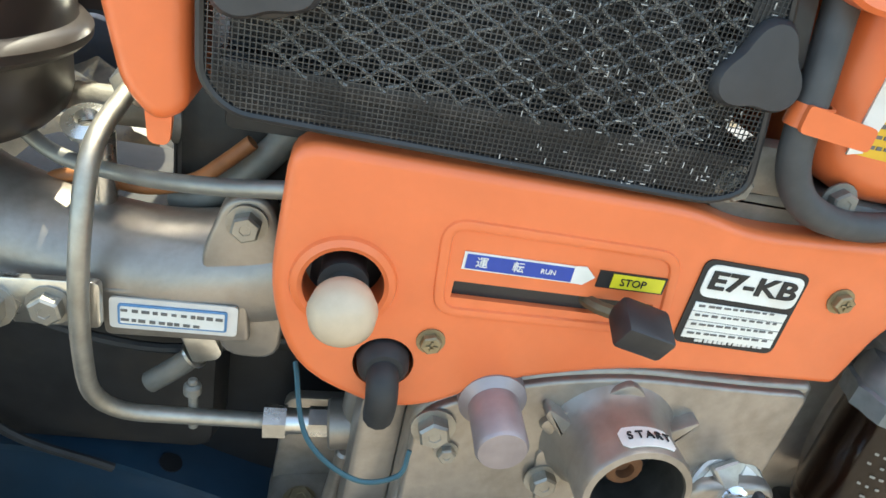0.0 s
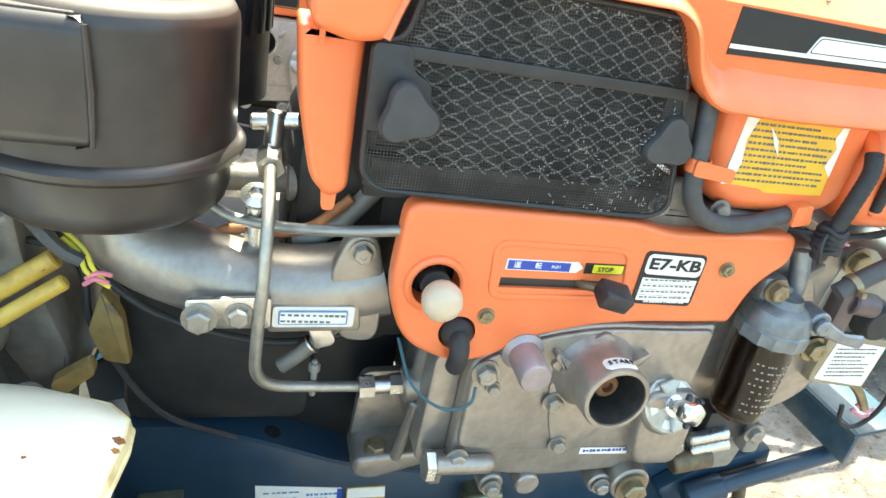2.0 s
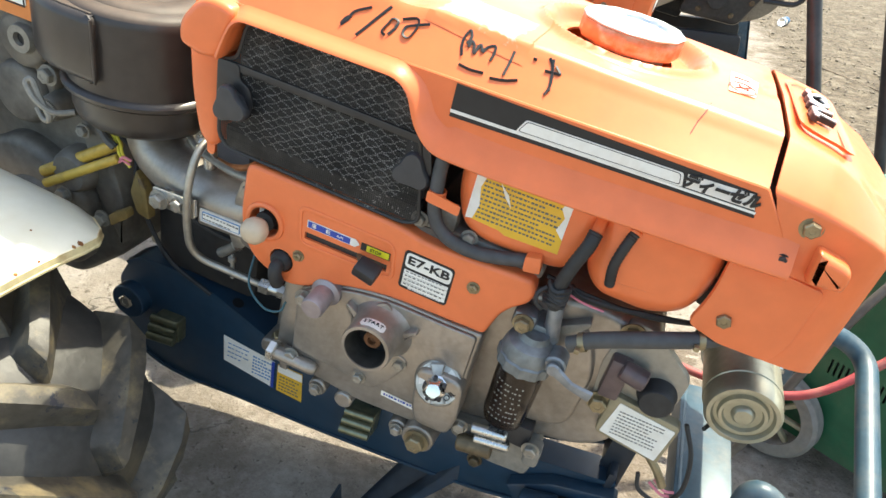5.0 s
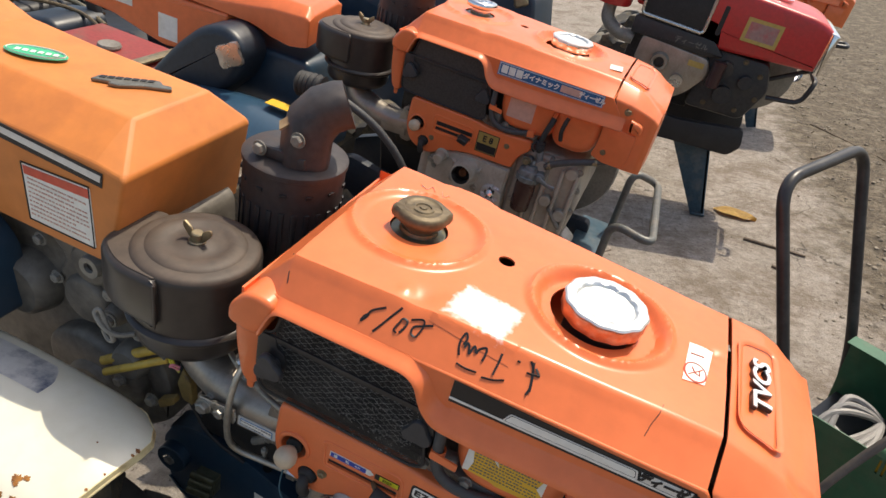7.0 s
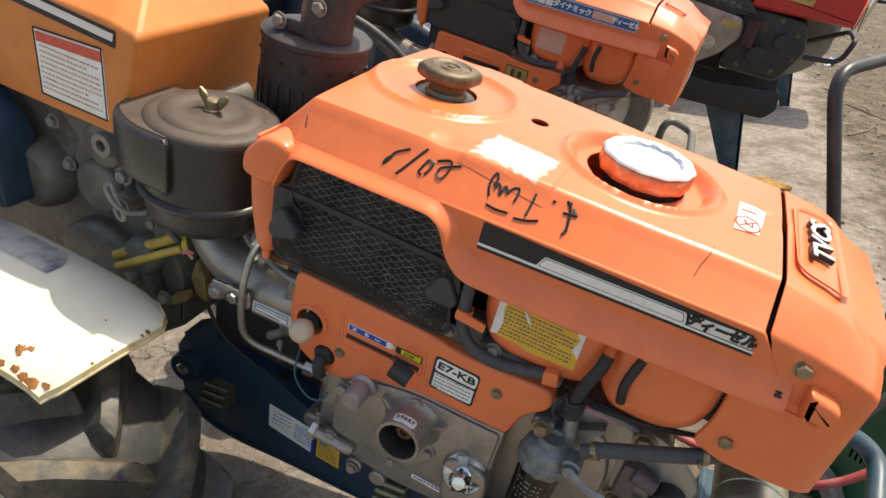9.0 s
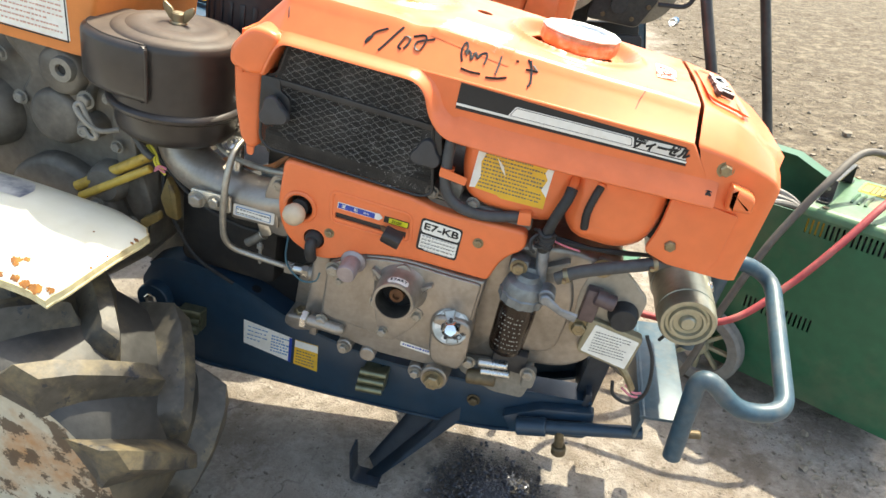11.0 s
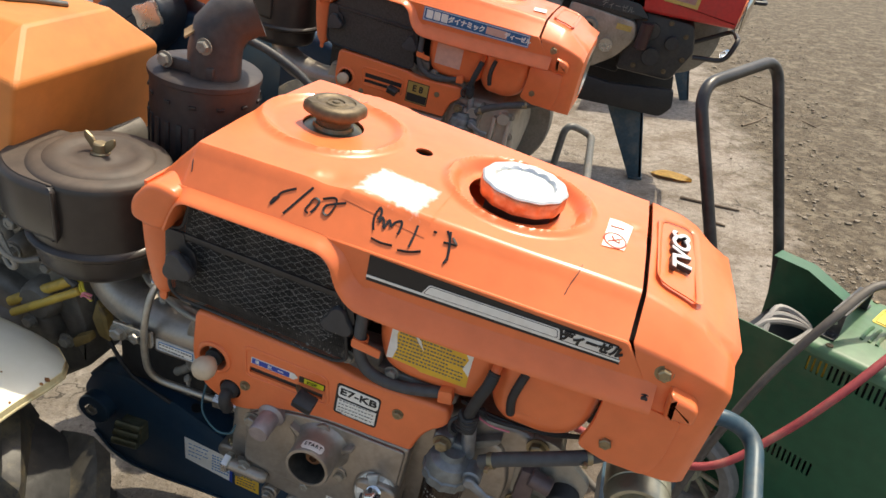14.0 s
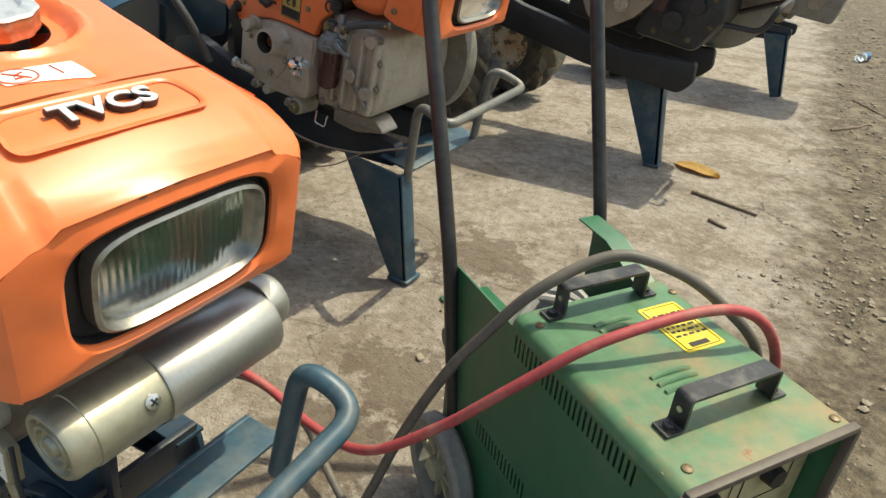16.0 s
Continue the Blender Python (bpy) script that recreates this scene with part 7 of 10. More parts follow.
cyl(b, ends @ Vector((0.300, 0.132, 0.215)), ends @ Vector((0.300, 0.298, 0.215)), 0.011)
part("stand_pivot", b, RUSTCAP, frame_t, "rusty pivot rod")


# ---- transmission, its cover, fender and wheels ----
def gear_cover(t, paint, label, length=0.75):
    """The folded sheet cover over a tractor's transmission."""
    b = bmesh.new()
    e0 = -0.345
    low = 0.185
    rows = []
    table = ((0.045, 0.412, 0.362), (0.30, 0.412, 0.364), (0.45, 0.418, 0.366), (0.62, 0.470, 0.40), (length, 0.490, 0.42))
    for d, top, side in table:
        u, lo = e0 - d, low
        rows.append([(u, 0.058, lo), (u, 0.058, side), (u, 0.140, top), (u, 0.320, top), (u, 0.382, side), (u, 0.382, lo)])
    front = [(e0 - 0.022, 0.060, low), (e0 + 0.010, 0.060, 0.352), None, None, (e0 + 0.006, 0.380, 0.352), (e0 - 0.015, 0.380, low)]
    vs = [[b.verts.new(p) for p in r] for r in rows]
    f0 = [b.verts.new(p) for p in front if p]
    for a, c in zip(vs, vs[1:]):
        for i in range(5):
            b.faces.new((a[i], a[i + 1], c[i + 1], c[i]))
    b.faces.new((f0[0], f0[1], vs[0][1], vs[0][0]))
    b.faces.new((f0[1], vs[0][2], vs[0][1]))
    b.faces.new((f0[1], f0[2], vs[0][3], vs[0][2]))
    b.faces.new((f0[2], vs[0][4], vs[0][3]))
    b.faces.new((f0[2], f0[3], vs[0][5], vs[0][4]))
    b.faces.new((f0[0], f0[3], f0[2], f0[1]))
    bmesh.ops.recalc_face_normals(b, faces=b.faces[:])
    es = [e for e in b.edges if len(e.link_faces) == 2 and e.calc_face_angle(0) > radians(12)]
    bmesh.ops.bevel(b, geom=es, offset=0.006, segments=3, affect="EDGES", profile=0.5)
    bmesh.ops.solidify(b, geom=b.faces[:], thickness=0.003)
    return part("sheet_cover", b, paint, t, label, 9)


cover = gear_cover(tractor, ORANGE_OLD, "faded orange folded sheet cover over the transmission")
v = 0.0578
decal("stripe", [(-0.375, 0.326), (-0.372, 0.352), (-1.0, 0.390), (-1.0, 0.360)], INK, cover, v, 0.0008, "black and silver stripe")
decal("stripe_field", [(-0.378, 0.335), (-0.376, 0.347), (-1.0, 0.382), (-1.0, 0.371)], SILVERTAPE, cover, v - 0.0007)
decal("notice_label", fillet([(-0.395, 0.205), (-0.400, 0.315), (-0.537, 0.307), (-0.532, 0.205)], 0.002), WHITE, cover, v, 0.0009, "red and white notice label")
decal("notice_head", [(-0.402, 0.296), (-0.402, 0.3125), (-0.535, 0.3045), (-0.534, 0.289)], REDINK, cover, v - 0.0008)
text_bars("notice_print", -0.528, 0.212, -0.408, 0.288, 9, PINK, cover, v - 0.0018, 51, 0.34)
b = bmesh.new()
for s in (((-0.398, 0.203), (-0.402, 0.317)), ((-0.402, 0.317), (-0.5385, 0.309)), ((-0.5385, 0.309), (-0.5335, 0.203)), ((-0.5335, 0.203), (-0.398, 0.203))):
    tube(b, [(p[0], v - 0.001, p[1]) for p in s], 0.0012, 5)
part("notice_border", b, INK, cover)
b = bmesh.new()
prism_on(b, [(0.052 * math.cos(a), 0.024 * math.sin(a)) for a in [2 * math.pi * i / 28 for i in range(28)]], 0.0012, Matrix.Translation((-0.655, 0.205, 0.4176)) @ Matrix.Rotation(radians(1), 4, "Y") @ Matrix.Rotation(radians(24), 4, "Z"))
oval = part("oval_sticker", b, GREENINK, cover, "green and white oval sticker")
b = bmesh.new()
om = Matrix.Translation((-0.655, 0.205, 0.4191)) @ Matrix.Rotation(radians(24), 4, "Z")
tube(b, [om @ Vector((0.048 * math.cos(a), 0.021 * math.sin(a), 0)) for a in [2 * math.pi * i / 28 for i in range(28)]], 0.0024, 5, flat=0.3, closed=True)
for k in range(6):
    prism_on(b, [(-0.034 + 0.0125 * k, -0.005), (-0.026 + 0.0125 * k, -0.005), (-0.026 + 0.0125 * k, 0.005), (-0.034 + 0.0125 * k, 0.005)], 0.0008, om)
part("oval_border", b, WHITE, oval)
em = Matrix.Translation((-0.478, 0.232, 0.4128)) @ Matrix.Rotation(radians(33), 4, "Z")
b = bmesh.new()
prism_on(b, fillet([(-0.062, -0.004), (-0.052, 0.014), (0.044, 0.020), (0.050, 0.006), (0.064, 0.002), (0.066, -0.010), (0.020, -0.010), (-0.018, -0.020), (-0.034, -0.016), (-0.030, -0.008)], 0.002), 0.006, em, 0.0012)
emblem = part("cast_emblem", b, mat("tarnished_emblem", (0.19, 0.18, 0.15), 0.40, 0.6, vary=0.2, stain=(0.08, 0.07, 0.05), amount=0.5, spread=60, bump=0.1), cover, "tarnished grey cast emblem")
b = bmesh.new()
for k in range(7):
    prism_on(b, [(-0.050 + 0.0125 * k, 0.002 + 0.0008 * k), (-0.041 + 0.0125 * k, 0.002 + 0.0008 * k), (-0.039 + 0.0125 * k, 0.012 + 0.0008 * k), (-0.048 + 0.0125 * k, 0.012 + 0.0008 * k)], 0.0016, em @ Matrix.Translation((0, 0, 0.0055)))
part("emblem_marks", b, INK, emblem)

b = bmesh.new()
prism(b, fillet([(-0.34, 0.215), (-0.33, 0.05), (-0.29, -0.06), (-0.29, -0.20), (-0.40, -0.30), (-0.75, -0.28), (-0.95, -0.05), (-0.95, 0.25), (-0.60, 0.24)], 0.03, 5), 0.105, 0.345, 0.02, 3)
gearbox = part("transmission_case", b, OILY, tractor, "oily grey-brown cast transmission case")
# raised cover with its ears, and the web below it
b = bmesh.new()
prism(b, fillet([(-0.372, 0.205), (-0.362, 0.150), (-0.388, 0.110), (-0.395, 0.040), (-0.440, 0.000), (-0.500, 0.010), (-0.530, 0.070), (-0.500, 0.120), (-0.545, 0.160), (-0.560, 0.205)], 0.02, 5), 0.088, 0.125, 0.010, 3)
part("gear_cover", b, OILY, gearbox, "cast cover with rounded edges")
b = bmesh.new()
prism(b, fillet([(-0.322, 0.19), (-0.306, 0.02), (-0.276, -0.08), (-0.282, -0.17), (-0.330, -0.08), (-0.352, 0.04), (-0.350, 0.19)], 0.006, 3), 0.090, 0.13, 0.004, 2)
part("cast_web", b, OILY, gearbox)
b = bmesh.new()
prism(b, fillet([(-0.400, -0.04), (-0.330, -0.10), (-0.350, -0.24), (-0.520, -0.26), (-0.560, -0.08), (-0.480, -0.02)], 0.04, 5), 0.070, 0.12, 0.016, 3)
part("final_drive_cover", b, OILY, gearbox, "rounded cast cover")
for u, w, r, h in ((-0.432, 0.142, 0.040, 0.016), (-0.452, 0.052, 0.046, 0.014), (-0.385, 0.052, 0.020, 0.020), (-0.60, 0.02, 0.06, 0.03), (-0.36, -0.05, 0.034, 0.02), (-0.44, -0.15, 0.060, 0.030)):
    b = bmesh.new()
    lathe(b, [(0, -0.03), (r * 1.15, -0.03), (r * 1.1, 0.0), (r, h * 0.7), (r * 0.85, h), (0, h * 1.04)], (u, 0.086, w), (0, -1, 0), 30)
    part("bearing_boss", b, OILY, gearbox, "round cast bearing boss")
b = bmesh.new()
lathe(b, [(0, 0.004), (0.009, 0.004), (0.010, 0.012), (0.020, 0.012), (0.023, 0), (0, 0)], (-0.420, 0.072, 0.150), (0, -1, 0), 24)
part("plug_ring", b, CAST, gearbox, "pale worn ring round a dark plug")
b = bmesh.new()
lathe(b, [(0, 0), (0.0088, 0), (0.0088, 0.001), (0, 0.001)], (-0.420, 0.0675, 0.150), (0, -1, 0), 18)
part("plug_hole", b, INK, gearbox)
bolts(gearbox, ((-0.386, 0.074, 0.104, 0.012), (-0.383, 0.064, 0.052, 0.011), (-0.325, 0.080, 0.19, 0.009), (-0.31, 0.080, -0.12, 0.011), (-0.55, 0.084, 0.14, 0.010), (-0.52, 0.084, 0.07, 0.010), (-0.335, 0.080, 0.03, 0.009), (-0.370, 0.066, -0.09, 0.011), (-0.375, 0.066, -0.21, 0.011), (-0.50, 0.066, -0.23, 0.011), (-0.352, 0.084, 0.112, 0.008)), CAST)
for pts, nm, m_ in ((((-0.30, 0.09, 0.05), (-0.265, 0.06, 0.00), (-0.255, 0.05, -0.06), (-0.20, 0.05, -0.16), (-0.12, 0.06, -0.21)), "clutch_cable", RUBBER), (((-0.40, 0.085, 0.00), (-0.29, 0.055, 0.03), (-0.20, 0.045, -0.035), (-0.09, 0.035, -0.06), (0.01, 0.04, -0.045)), "wire_loom", RUBBER), (((-0.266, 0.060, 0.061), (-0.254, 0.060, 0.047), (-0.249, 0.058, 0.030), (-0.232, 0.060, 0.014)), "yellow_wire", WIREYEL), (((-0.264, 0.062, 0.066), (-0.250, 0.060, 0.050), (-0.244, 0.058, 0.034), (-0.236, 0.060, 0.020)), "yellow_wire", WIREYEL), (((-0.250, 0.060, 0.022), (-0.240, 0.056, 0.030), (-0.230, 0.060, 0.026)), "pink_wire", WIREPINK), (((-0.252, 0.060, 0.016), (-0.242, 0.056, 0.024), (-0.233, 0.060, 0.018)), "pink_wire", WIREPINK), (((-0.31, 0.06, 0.11), (-0.27, 0.05, 0.06), (-0.25, 0.05, 0.045)), "grey_wire", HOSE)):
    b = bmesh.new()
    if m_ is RUBBER:
        pts = [(q[0], q[1] + 0.05, q[2]) for q in pts]
    tube(b, spline(pts), 0.0038 if m_ is RUBBER else 0.0022 if m_ is not HOSE else 0.006, 8)
    part(nm, b, m_, gearbox)
b = bmesh.new()
prism(b, fillet([(-0.245, -0.005), (-0.228, -0.035), (-0.222, -0.090), (-0.246, -0.085), (-0.258, -0.05)], 0.006), 0.085, 0.10, 0.002)
prism(b, fillet([(-0.29, -0.10), (-0.255, -0.075), (-0.25, -0.09), (-0.285, -0.12)], 0.006), 0.07, 0.085, 0.002)
part("yellow_bracket", b, mat("chipped_yellow", (0.20, 0.135, 0.045), 0.5, vary=0.2, chips=(0.1, 0.07, 0.04), chip_at=0.6), gearbox, "chipped yellow bracket")
b = bmesh.new()
lathe(b, [(0, 0), (0.055, 0), (0.055, 0.10), (0.045, 0.11), (0, 0.11)], (-0.19, 0.28, -0.10), (0, -1, 0), 28)
box(b, (-0.14, 0.22, -0.10), (0.20, 0.20, 0.20), 0.02)
part("clutch_housing", b, mat("dark_oily_iron", (0.016, 0.015, 0.015), 0.6, vary=0.3, stain=(0.08, 0.06, 0.04), amount=0.5), tractor, "dark oily clutch housing")
b = bmesh.new()
prism(b, fillet([(-0.60, 0.12), (-0.68, 0.20), (-0.75, 0.10), (-0.70, -0.02), (-0.58, -0.02)], 0.02), 0.00, 0.08, 0.01, 2)
cyl(b, (-0.66, 0.01, 0.04), (-0.66, -0.03, 0.04), 0.045)
part("side_gear_cover", b, BLUE, gearbox, "dark blue side cover")
b = bmesh.new()
tube(b, [(-0.60, -0.01, 0.06), (-0.62, -0.03, 0.01), (-0.63, -0.035, -0.02)], [0.02, 0.018, 0.02], 14)
part("lever_fork", b, STEEL, gearbox, "bright cast lever fork")


LUG = mat("worn_lug_rubber", (0.060, 0.054, 0.044), 0.50, vary=0.3, grain=50, stain=(0.27, 0.21, 0.11), amount=0.9, spread=11, bump=0.3, chips=(0.018, 0.022, 0.032), chip_at=0.60)


def wheel(t, x, y, z, radius, width, label, tilt=0.0, seat=0.47):
    """A farm tyre with chevron lugs on a rusty rim, under its tractor; the axle lies along y."""
    at = t.matrix_basis.inverted() @ pose(x, y, z, 0, tilt, 0)
    b = bmesh.new()
    h = width / 2
    half = [(seat, 0.70), (seat + 0.03, 0.84), ((seat + 0.86) / 2, 0.98), (0.80, 0.90), (0.835, 0.70), (0.855, 0.35), (0.862, 0.0)]
    prof = [(r, -k) for r, k in half] + [(r, k) for r, k in half[-2::-1]] + [(seat - 0.02, 0.0), (seat, -0.70)]
    lathe(b, [(radius * r, h * k) for r, k in prof], (0, 0, 0), (0, 1, 0), 72)
    tyre = part("tyre", b, TYRE, t, label, 50)
    tyre.matrix_basis = at
    n = 9
    shapes_ = {}
    for i in range(2 * n):
        side = 1 if i % 2 else -1
        a = math.pi * i / n
        if i < 2:
            lb = bmesh.new()
            rows = []
            # heavy bars with a flat worn crown, wide sloping flanks and a rounded shoulder
            for f, yk, base, top, wd in ((-0.08, -0.12, 0.845, 0.87, 0.060), (-0.01, -0.04, 0.85, 0.985, 0.064), (0.05, 0.03, 0.85, 1.0, 0.066), (0.40, 0.40, 0.845, 1.002, 0.068), (0.74, 0.76, 0.83, 0.995, 0.072), (0.96, 0.99, 0.79, 0.965, 0.078), (1.02, 1.04, 0.78, 0.90, 0.080), (1.05, 1.03, 0.755, 0.81, 0.078), (1.06, 0.98, 0.735, 0.755, 0.075)):
                ang = -0.52 * f
                rows.append([lb.verts.new((radius * q * math.sin(ang + da), side * yk * h, radius * q * math.cos(ang + da))) for q, da in ((base - 0.03, -wd * 3.0), (base + (top - base) * 0.12, -wd * 2.3), (base + (top - base) * 0.55, -wd * 1.62), (top - 0.012, -wd * 1.06), (top, -wd * 0.92), (top, wd * 0.92), (top - 0.012, wd * 1.06), (base + (top - base) * 0.55, wd * 1.62), (base + (top - base) * 0.12, wd * 2.3), (base - 0.03, wd * 3.0))])
            for p, q in zip(rows, rows[1:]):
                for k in range(9):
                    lb.faces.new((p[k], p[k + 1], q[k + 1], q[k]))
            lb.faces.new(rows[0])
            lb.faces.new(rows[-1])
            bmesh.ops.recalc_face_normals(lb, faces=lb.faces[:])
            made = part("lug", lb, LUG, tyre, angle=30)
            shapes_[i] = made.data
        else:
            made = new("lug", shapes_[i % 2])
            made.parent = tyre
        made.matrix_basis = Matrix.Rotation(a, 4, "Y")
    b = bmesh.new()
    s = seat / 0.47
    lathe(b, [(radius * r * s, -h * k) for r, k in ((0.47, 0.76), (0.495, 0.82), (0.485, 0.72), (0.43, 0.64), (0.41, 0.42), (0.26, 0.36), (0.22, 0.46))] + [(0, -h * 0.46)], (0, 0, 0), (0, 1, 0), 56)
    rim = part("rim", b, RIM, t, "chipped cream rim with orange rust")
    rim.matrix_basis = at
    for i in range(6):
        a = 2 * math.pi * i / 6 + 0.3
        bolts(rim, ((radius * 0.31 * s * math.cos(a), -h * 0.40, radius * 0.31 * s * math.sin(a), 0.012),), RUSTCAP)
        b = bmesh.new()
        lathe(b, [(0, 0), (0.015, 0), (0.015, 0.001), (0, 0.001)], (radius * 0.35 * s * math.cos(a + 0.5), -h * 0.410, radius * 0.35 * s * math.sin(a + 0.5)), (0, -1, 0), 18)
        part("rim_hole", b, INK, rim)
    b = bmesh.new()
    lathe(b, [(0, h * 0.40), (0.050, h * 0.40), (0.050, h * 0.52), (0.040, h * 0.58), (0.018, h * 0.58), (0.016, h * 0.66), (0, h * 0.66)], (0, 0, 0), (0, -1, 0), 28)
    hub = part("hub", b, RUSTCAP, t, "rusty hub")
    hub.matrix_basis = at
    return tyre


wheel(tractor, -0.372, -0.172, 0.272, 0.278, 0.265, "dusty black chevron farm tyre", 18, 0.68)
wheel(tractor, -0.370, 0.600, 0.280, 0.284, 0.235, "dusty black chevron farm tyre", 47)

LEADS = (-0.345, -0.265, -0.226, -0.207, -0.206, -0.210, -0.215, -0.220, -0.226, -0.234, -0.252)


def fender_at(s, t):
    """A point of the fender: s back from its rounded front edge, t from the inner to the outer side."""
    k = min(9, int(t * 10))
    f = t * 10 - k
    f = f * f * (3 - 2 * f) if k in (0, 9) else f
    lead = LEADS[k] * (1 - f) + LEADS[k + 1] * f
    z = 0.604 + 0.072 * math.sin(min(1.0, s * 1.5) * math.pi / 2) - 0.016 * (2 * t - 1) ** 2
    z -= 0.005 * max(0, (t - 0.88) / 0.12) ** 2 + 0.010 * max(0, (0.05 - s) / 0.05) ** 2 + 0.02 * max(0, (0.1 - t) / 0.1) ** 2
    return Vector((lead - 0.72 * s, 0.035 - 0.262 * t, z))


b = bmesh.new()
nx, ny = 34, 30
grid = [[b.verts.new(fender_at(i / nx, j / ny)) for j in range(ny + 1)] for i in range(nx + 1)]
for i in range(nx):
    for j in range(ny):
        b.faces.new((grid[i][j], grid[i + 1][j], grid[i + 1][j + 1], grid[i][j + 1]))
bmesh.ops.recalc_face_normals(b, faces=b.faces[:])
rim_ = [grid[0][j].co.copy() for j in range(ny + 1)] + [grid[i][ny].co.copy() for i in range(1, nx + 1)]
bmesh.ops.solidify(b, geom=b.faces[:], thickness=0.004)
fender = part("fender", b, CREAM, tractor, "cream painted steel fender with rust chips")
fender.matrix_basis = ENGINE.inverted()
b = bmesh.new()
strap(b, [p + Vector((0, 0, -0.006)) for p in rim_], (0, 0, 1), 0.012, 0.004)
tube(b, [p + Vector((0, 0, -0.012)) for p in rim_], 0.0035, 8)
part("rolled_edge", b, mat("yellowed_rusty_edge", (0.70, 0.60, 0.34), 0.5, vary=0.1, stain=(0.34, 0.15, 0.03), amount=0.85, spread=14), fender, "yellowed rusty rolled edge")
b = bmesh.new()
pts = [[b.verts.new(fender_at(0.27 + 0.30 * i / 12, 0.16 + 0.26 * j / 8) + Vector((0, 0, 0.0012))) for j in range(9)] for i in range(13)]
for i in range(12):
    for j in range(8):
        b.faces.new((pts[i][j], pts[i + 1][j], pts[i + 1][j + 1], pts[i][j + 1]))
bmesh.ops.recalc_face_normals(b, faces=b.faces[:])
part("worn_sticker", b, mat("worn_foil", (0.62, 0.62, 0.60), 0.3, 0.3, vary=0.05, stain=(0.02, 0.05, 0.13), amount=0.95, spread=14), fender, "worn blue and silver sticker")
FLAKE = mat("flaking_rust", (0.22, 0.085, 0.022), 0.85, vary=0.35, stain=(0.46, 0.22, 0.04), amount=0.7, spread=70, bump=0.4)
for s, t, sz in ((0.112, 0.885, 0.010), (0.098, 0.86, 0.007), (0.104, 0.91, 0.006), (0.07, 0.50, 0.0022), (0.045, 0.985, 0.010), (0.070, 0.975, 0.009), (0.003, 0.40, 0.006), (0.002, 0.44, 0.004), (0.025, 0.985, 0.012), (0.008, 0.955, 0.008), (0.004, 0.62, 0.0025), (0.003, 0.74, 0.0035), (0.10, 0.985, 0.008)):
    b = bmesh.new()
    q = fender_at(s, t)
    up = (fender_at(s + 0.02, t) - q).cross(fender_at(s, t - 0.02) - q).normalized()
    up = up if up.z > 0 else -up
    prism_on(b, [(sz * (0.75 + 0.5 * noise.noise(Vector((3 * math.cos(a), 3 * math.sin(a), s * 90)))) * math.cos(a), sz * (0.6 + 0.6 * noise.noise(Vector((3 * math.cos(a), 3 * math.sin(a), t * 70)))) * math.sin(a)) for a in [2 * math.pi * i / 26 for i in range(26)]], 0.0006, Matrix.Translation(q + up * 0.0004) @ turn_to(up))
    part("rust_scab", b, FLAKE, fender, "flaking orange rust")
for k, (p0, p1) in enumerate((((-0.420, 0.070, 0.604), (-0.272, 0.092, 0.672)), ((-0.405, 0.056, 0.592), (-0.266, 0.080, 0.654)))):
    b = bmesh.new()
    cyl(b, p0, p1, 0.0095 - 0.002 * k, seg=16)
    lever = part("yellow_lever", b, WOOD, tractor, "chipped yellow tubular lever")
    lever.matrix_basis = ENGINE.inverted()

# ---- arc welder on its trolley ----
WELD = Matrix.Translation((0.811, 0.658, 0.0)) @ Matrix.Rotation(radians(-31.7), 4, "Z")
welder = thing("arc_welder", WELD, "dusty green arc welder with slotted side and black handles", "welder")
LONG, BROAD, TOP, LOW = 0.530, 0.285, 0.530, 0.058
b = bmesh.new()
box(b, (0.005 + LONG / 2, 0.0015, (TOP - 0.018 + LOW) / 2), (LONG, 0.003, TOP - 0.018 - LOW))
side = part("side_panel", b, GREEN, welder, "green sheet steel side")
c = bmesh.new()
for i in range(26):
    box(c, (0.205 + 0.0105 * i, 0, 0.488), (0.0045, 0.03, 0.034))
    if i < 15:
        box(c, (0.13 + 0.0105 * i, 0, 0.255), (0.0045, 0.03, 0.034))
cut(side, c)
b = bmesh.new()
prism(b, fillet([(0.005, TOP + 0.028), (0.085, TOP + 0.024), (0.186, TOP - 0.020), (LONG, TOP - 0.020), (LONG, LOW), (0.005, LOW)], 0.004), BROAD - 0.003, BROAD)
strap(b, [(0.006, BROAD - 0.022, TOP + 0.0265), (0.085, BROAD - 0.022, TOP + 0.0225), (0.184, BROAD - 0.022, TOP - 0.019)], (0, 1, 0), 0.040, 0.003)
part("side_panel", b, GREEN, welder, "green sheet steel side")
b = bmesh.new()
prof = [(-0.0004, TOP - 0.020), (0.002, TOP - 0.010), (0.008, TOP - 0.003), (0.018, TOP), (BROAD - 0.018, TOP), (BROAD - 0.008, TOP - 0.003), (BROAD - 0.002, TOP - 0.010), (BROAD + 0.0004, TOP - 0.020)]
rows = [[b.verts.new((x, y, z + 0.0008)) for y, z in prof] for x in (0.190, 0.30, 0.42, LONG + 0.005)]
for p, q in zip(rows, rows[1:]):
    for k in range(len(prof) - 1):
        b.faces.new((p[k], p[k + 1], q[k + 1], q[k]))
bmesh.ops.recalc_face_normals(b, faces=b.faces[:])
bmesh.ops.solidify(b, geom=b.faces[:], thickness=0.002)
top = part("top_panel", b, GREENTOP, welder, "dusty rust-stained green top")
b = bmesh.new()
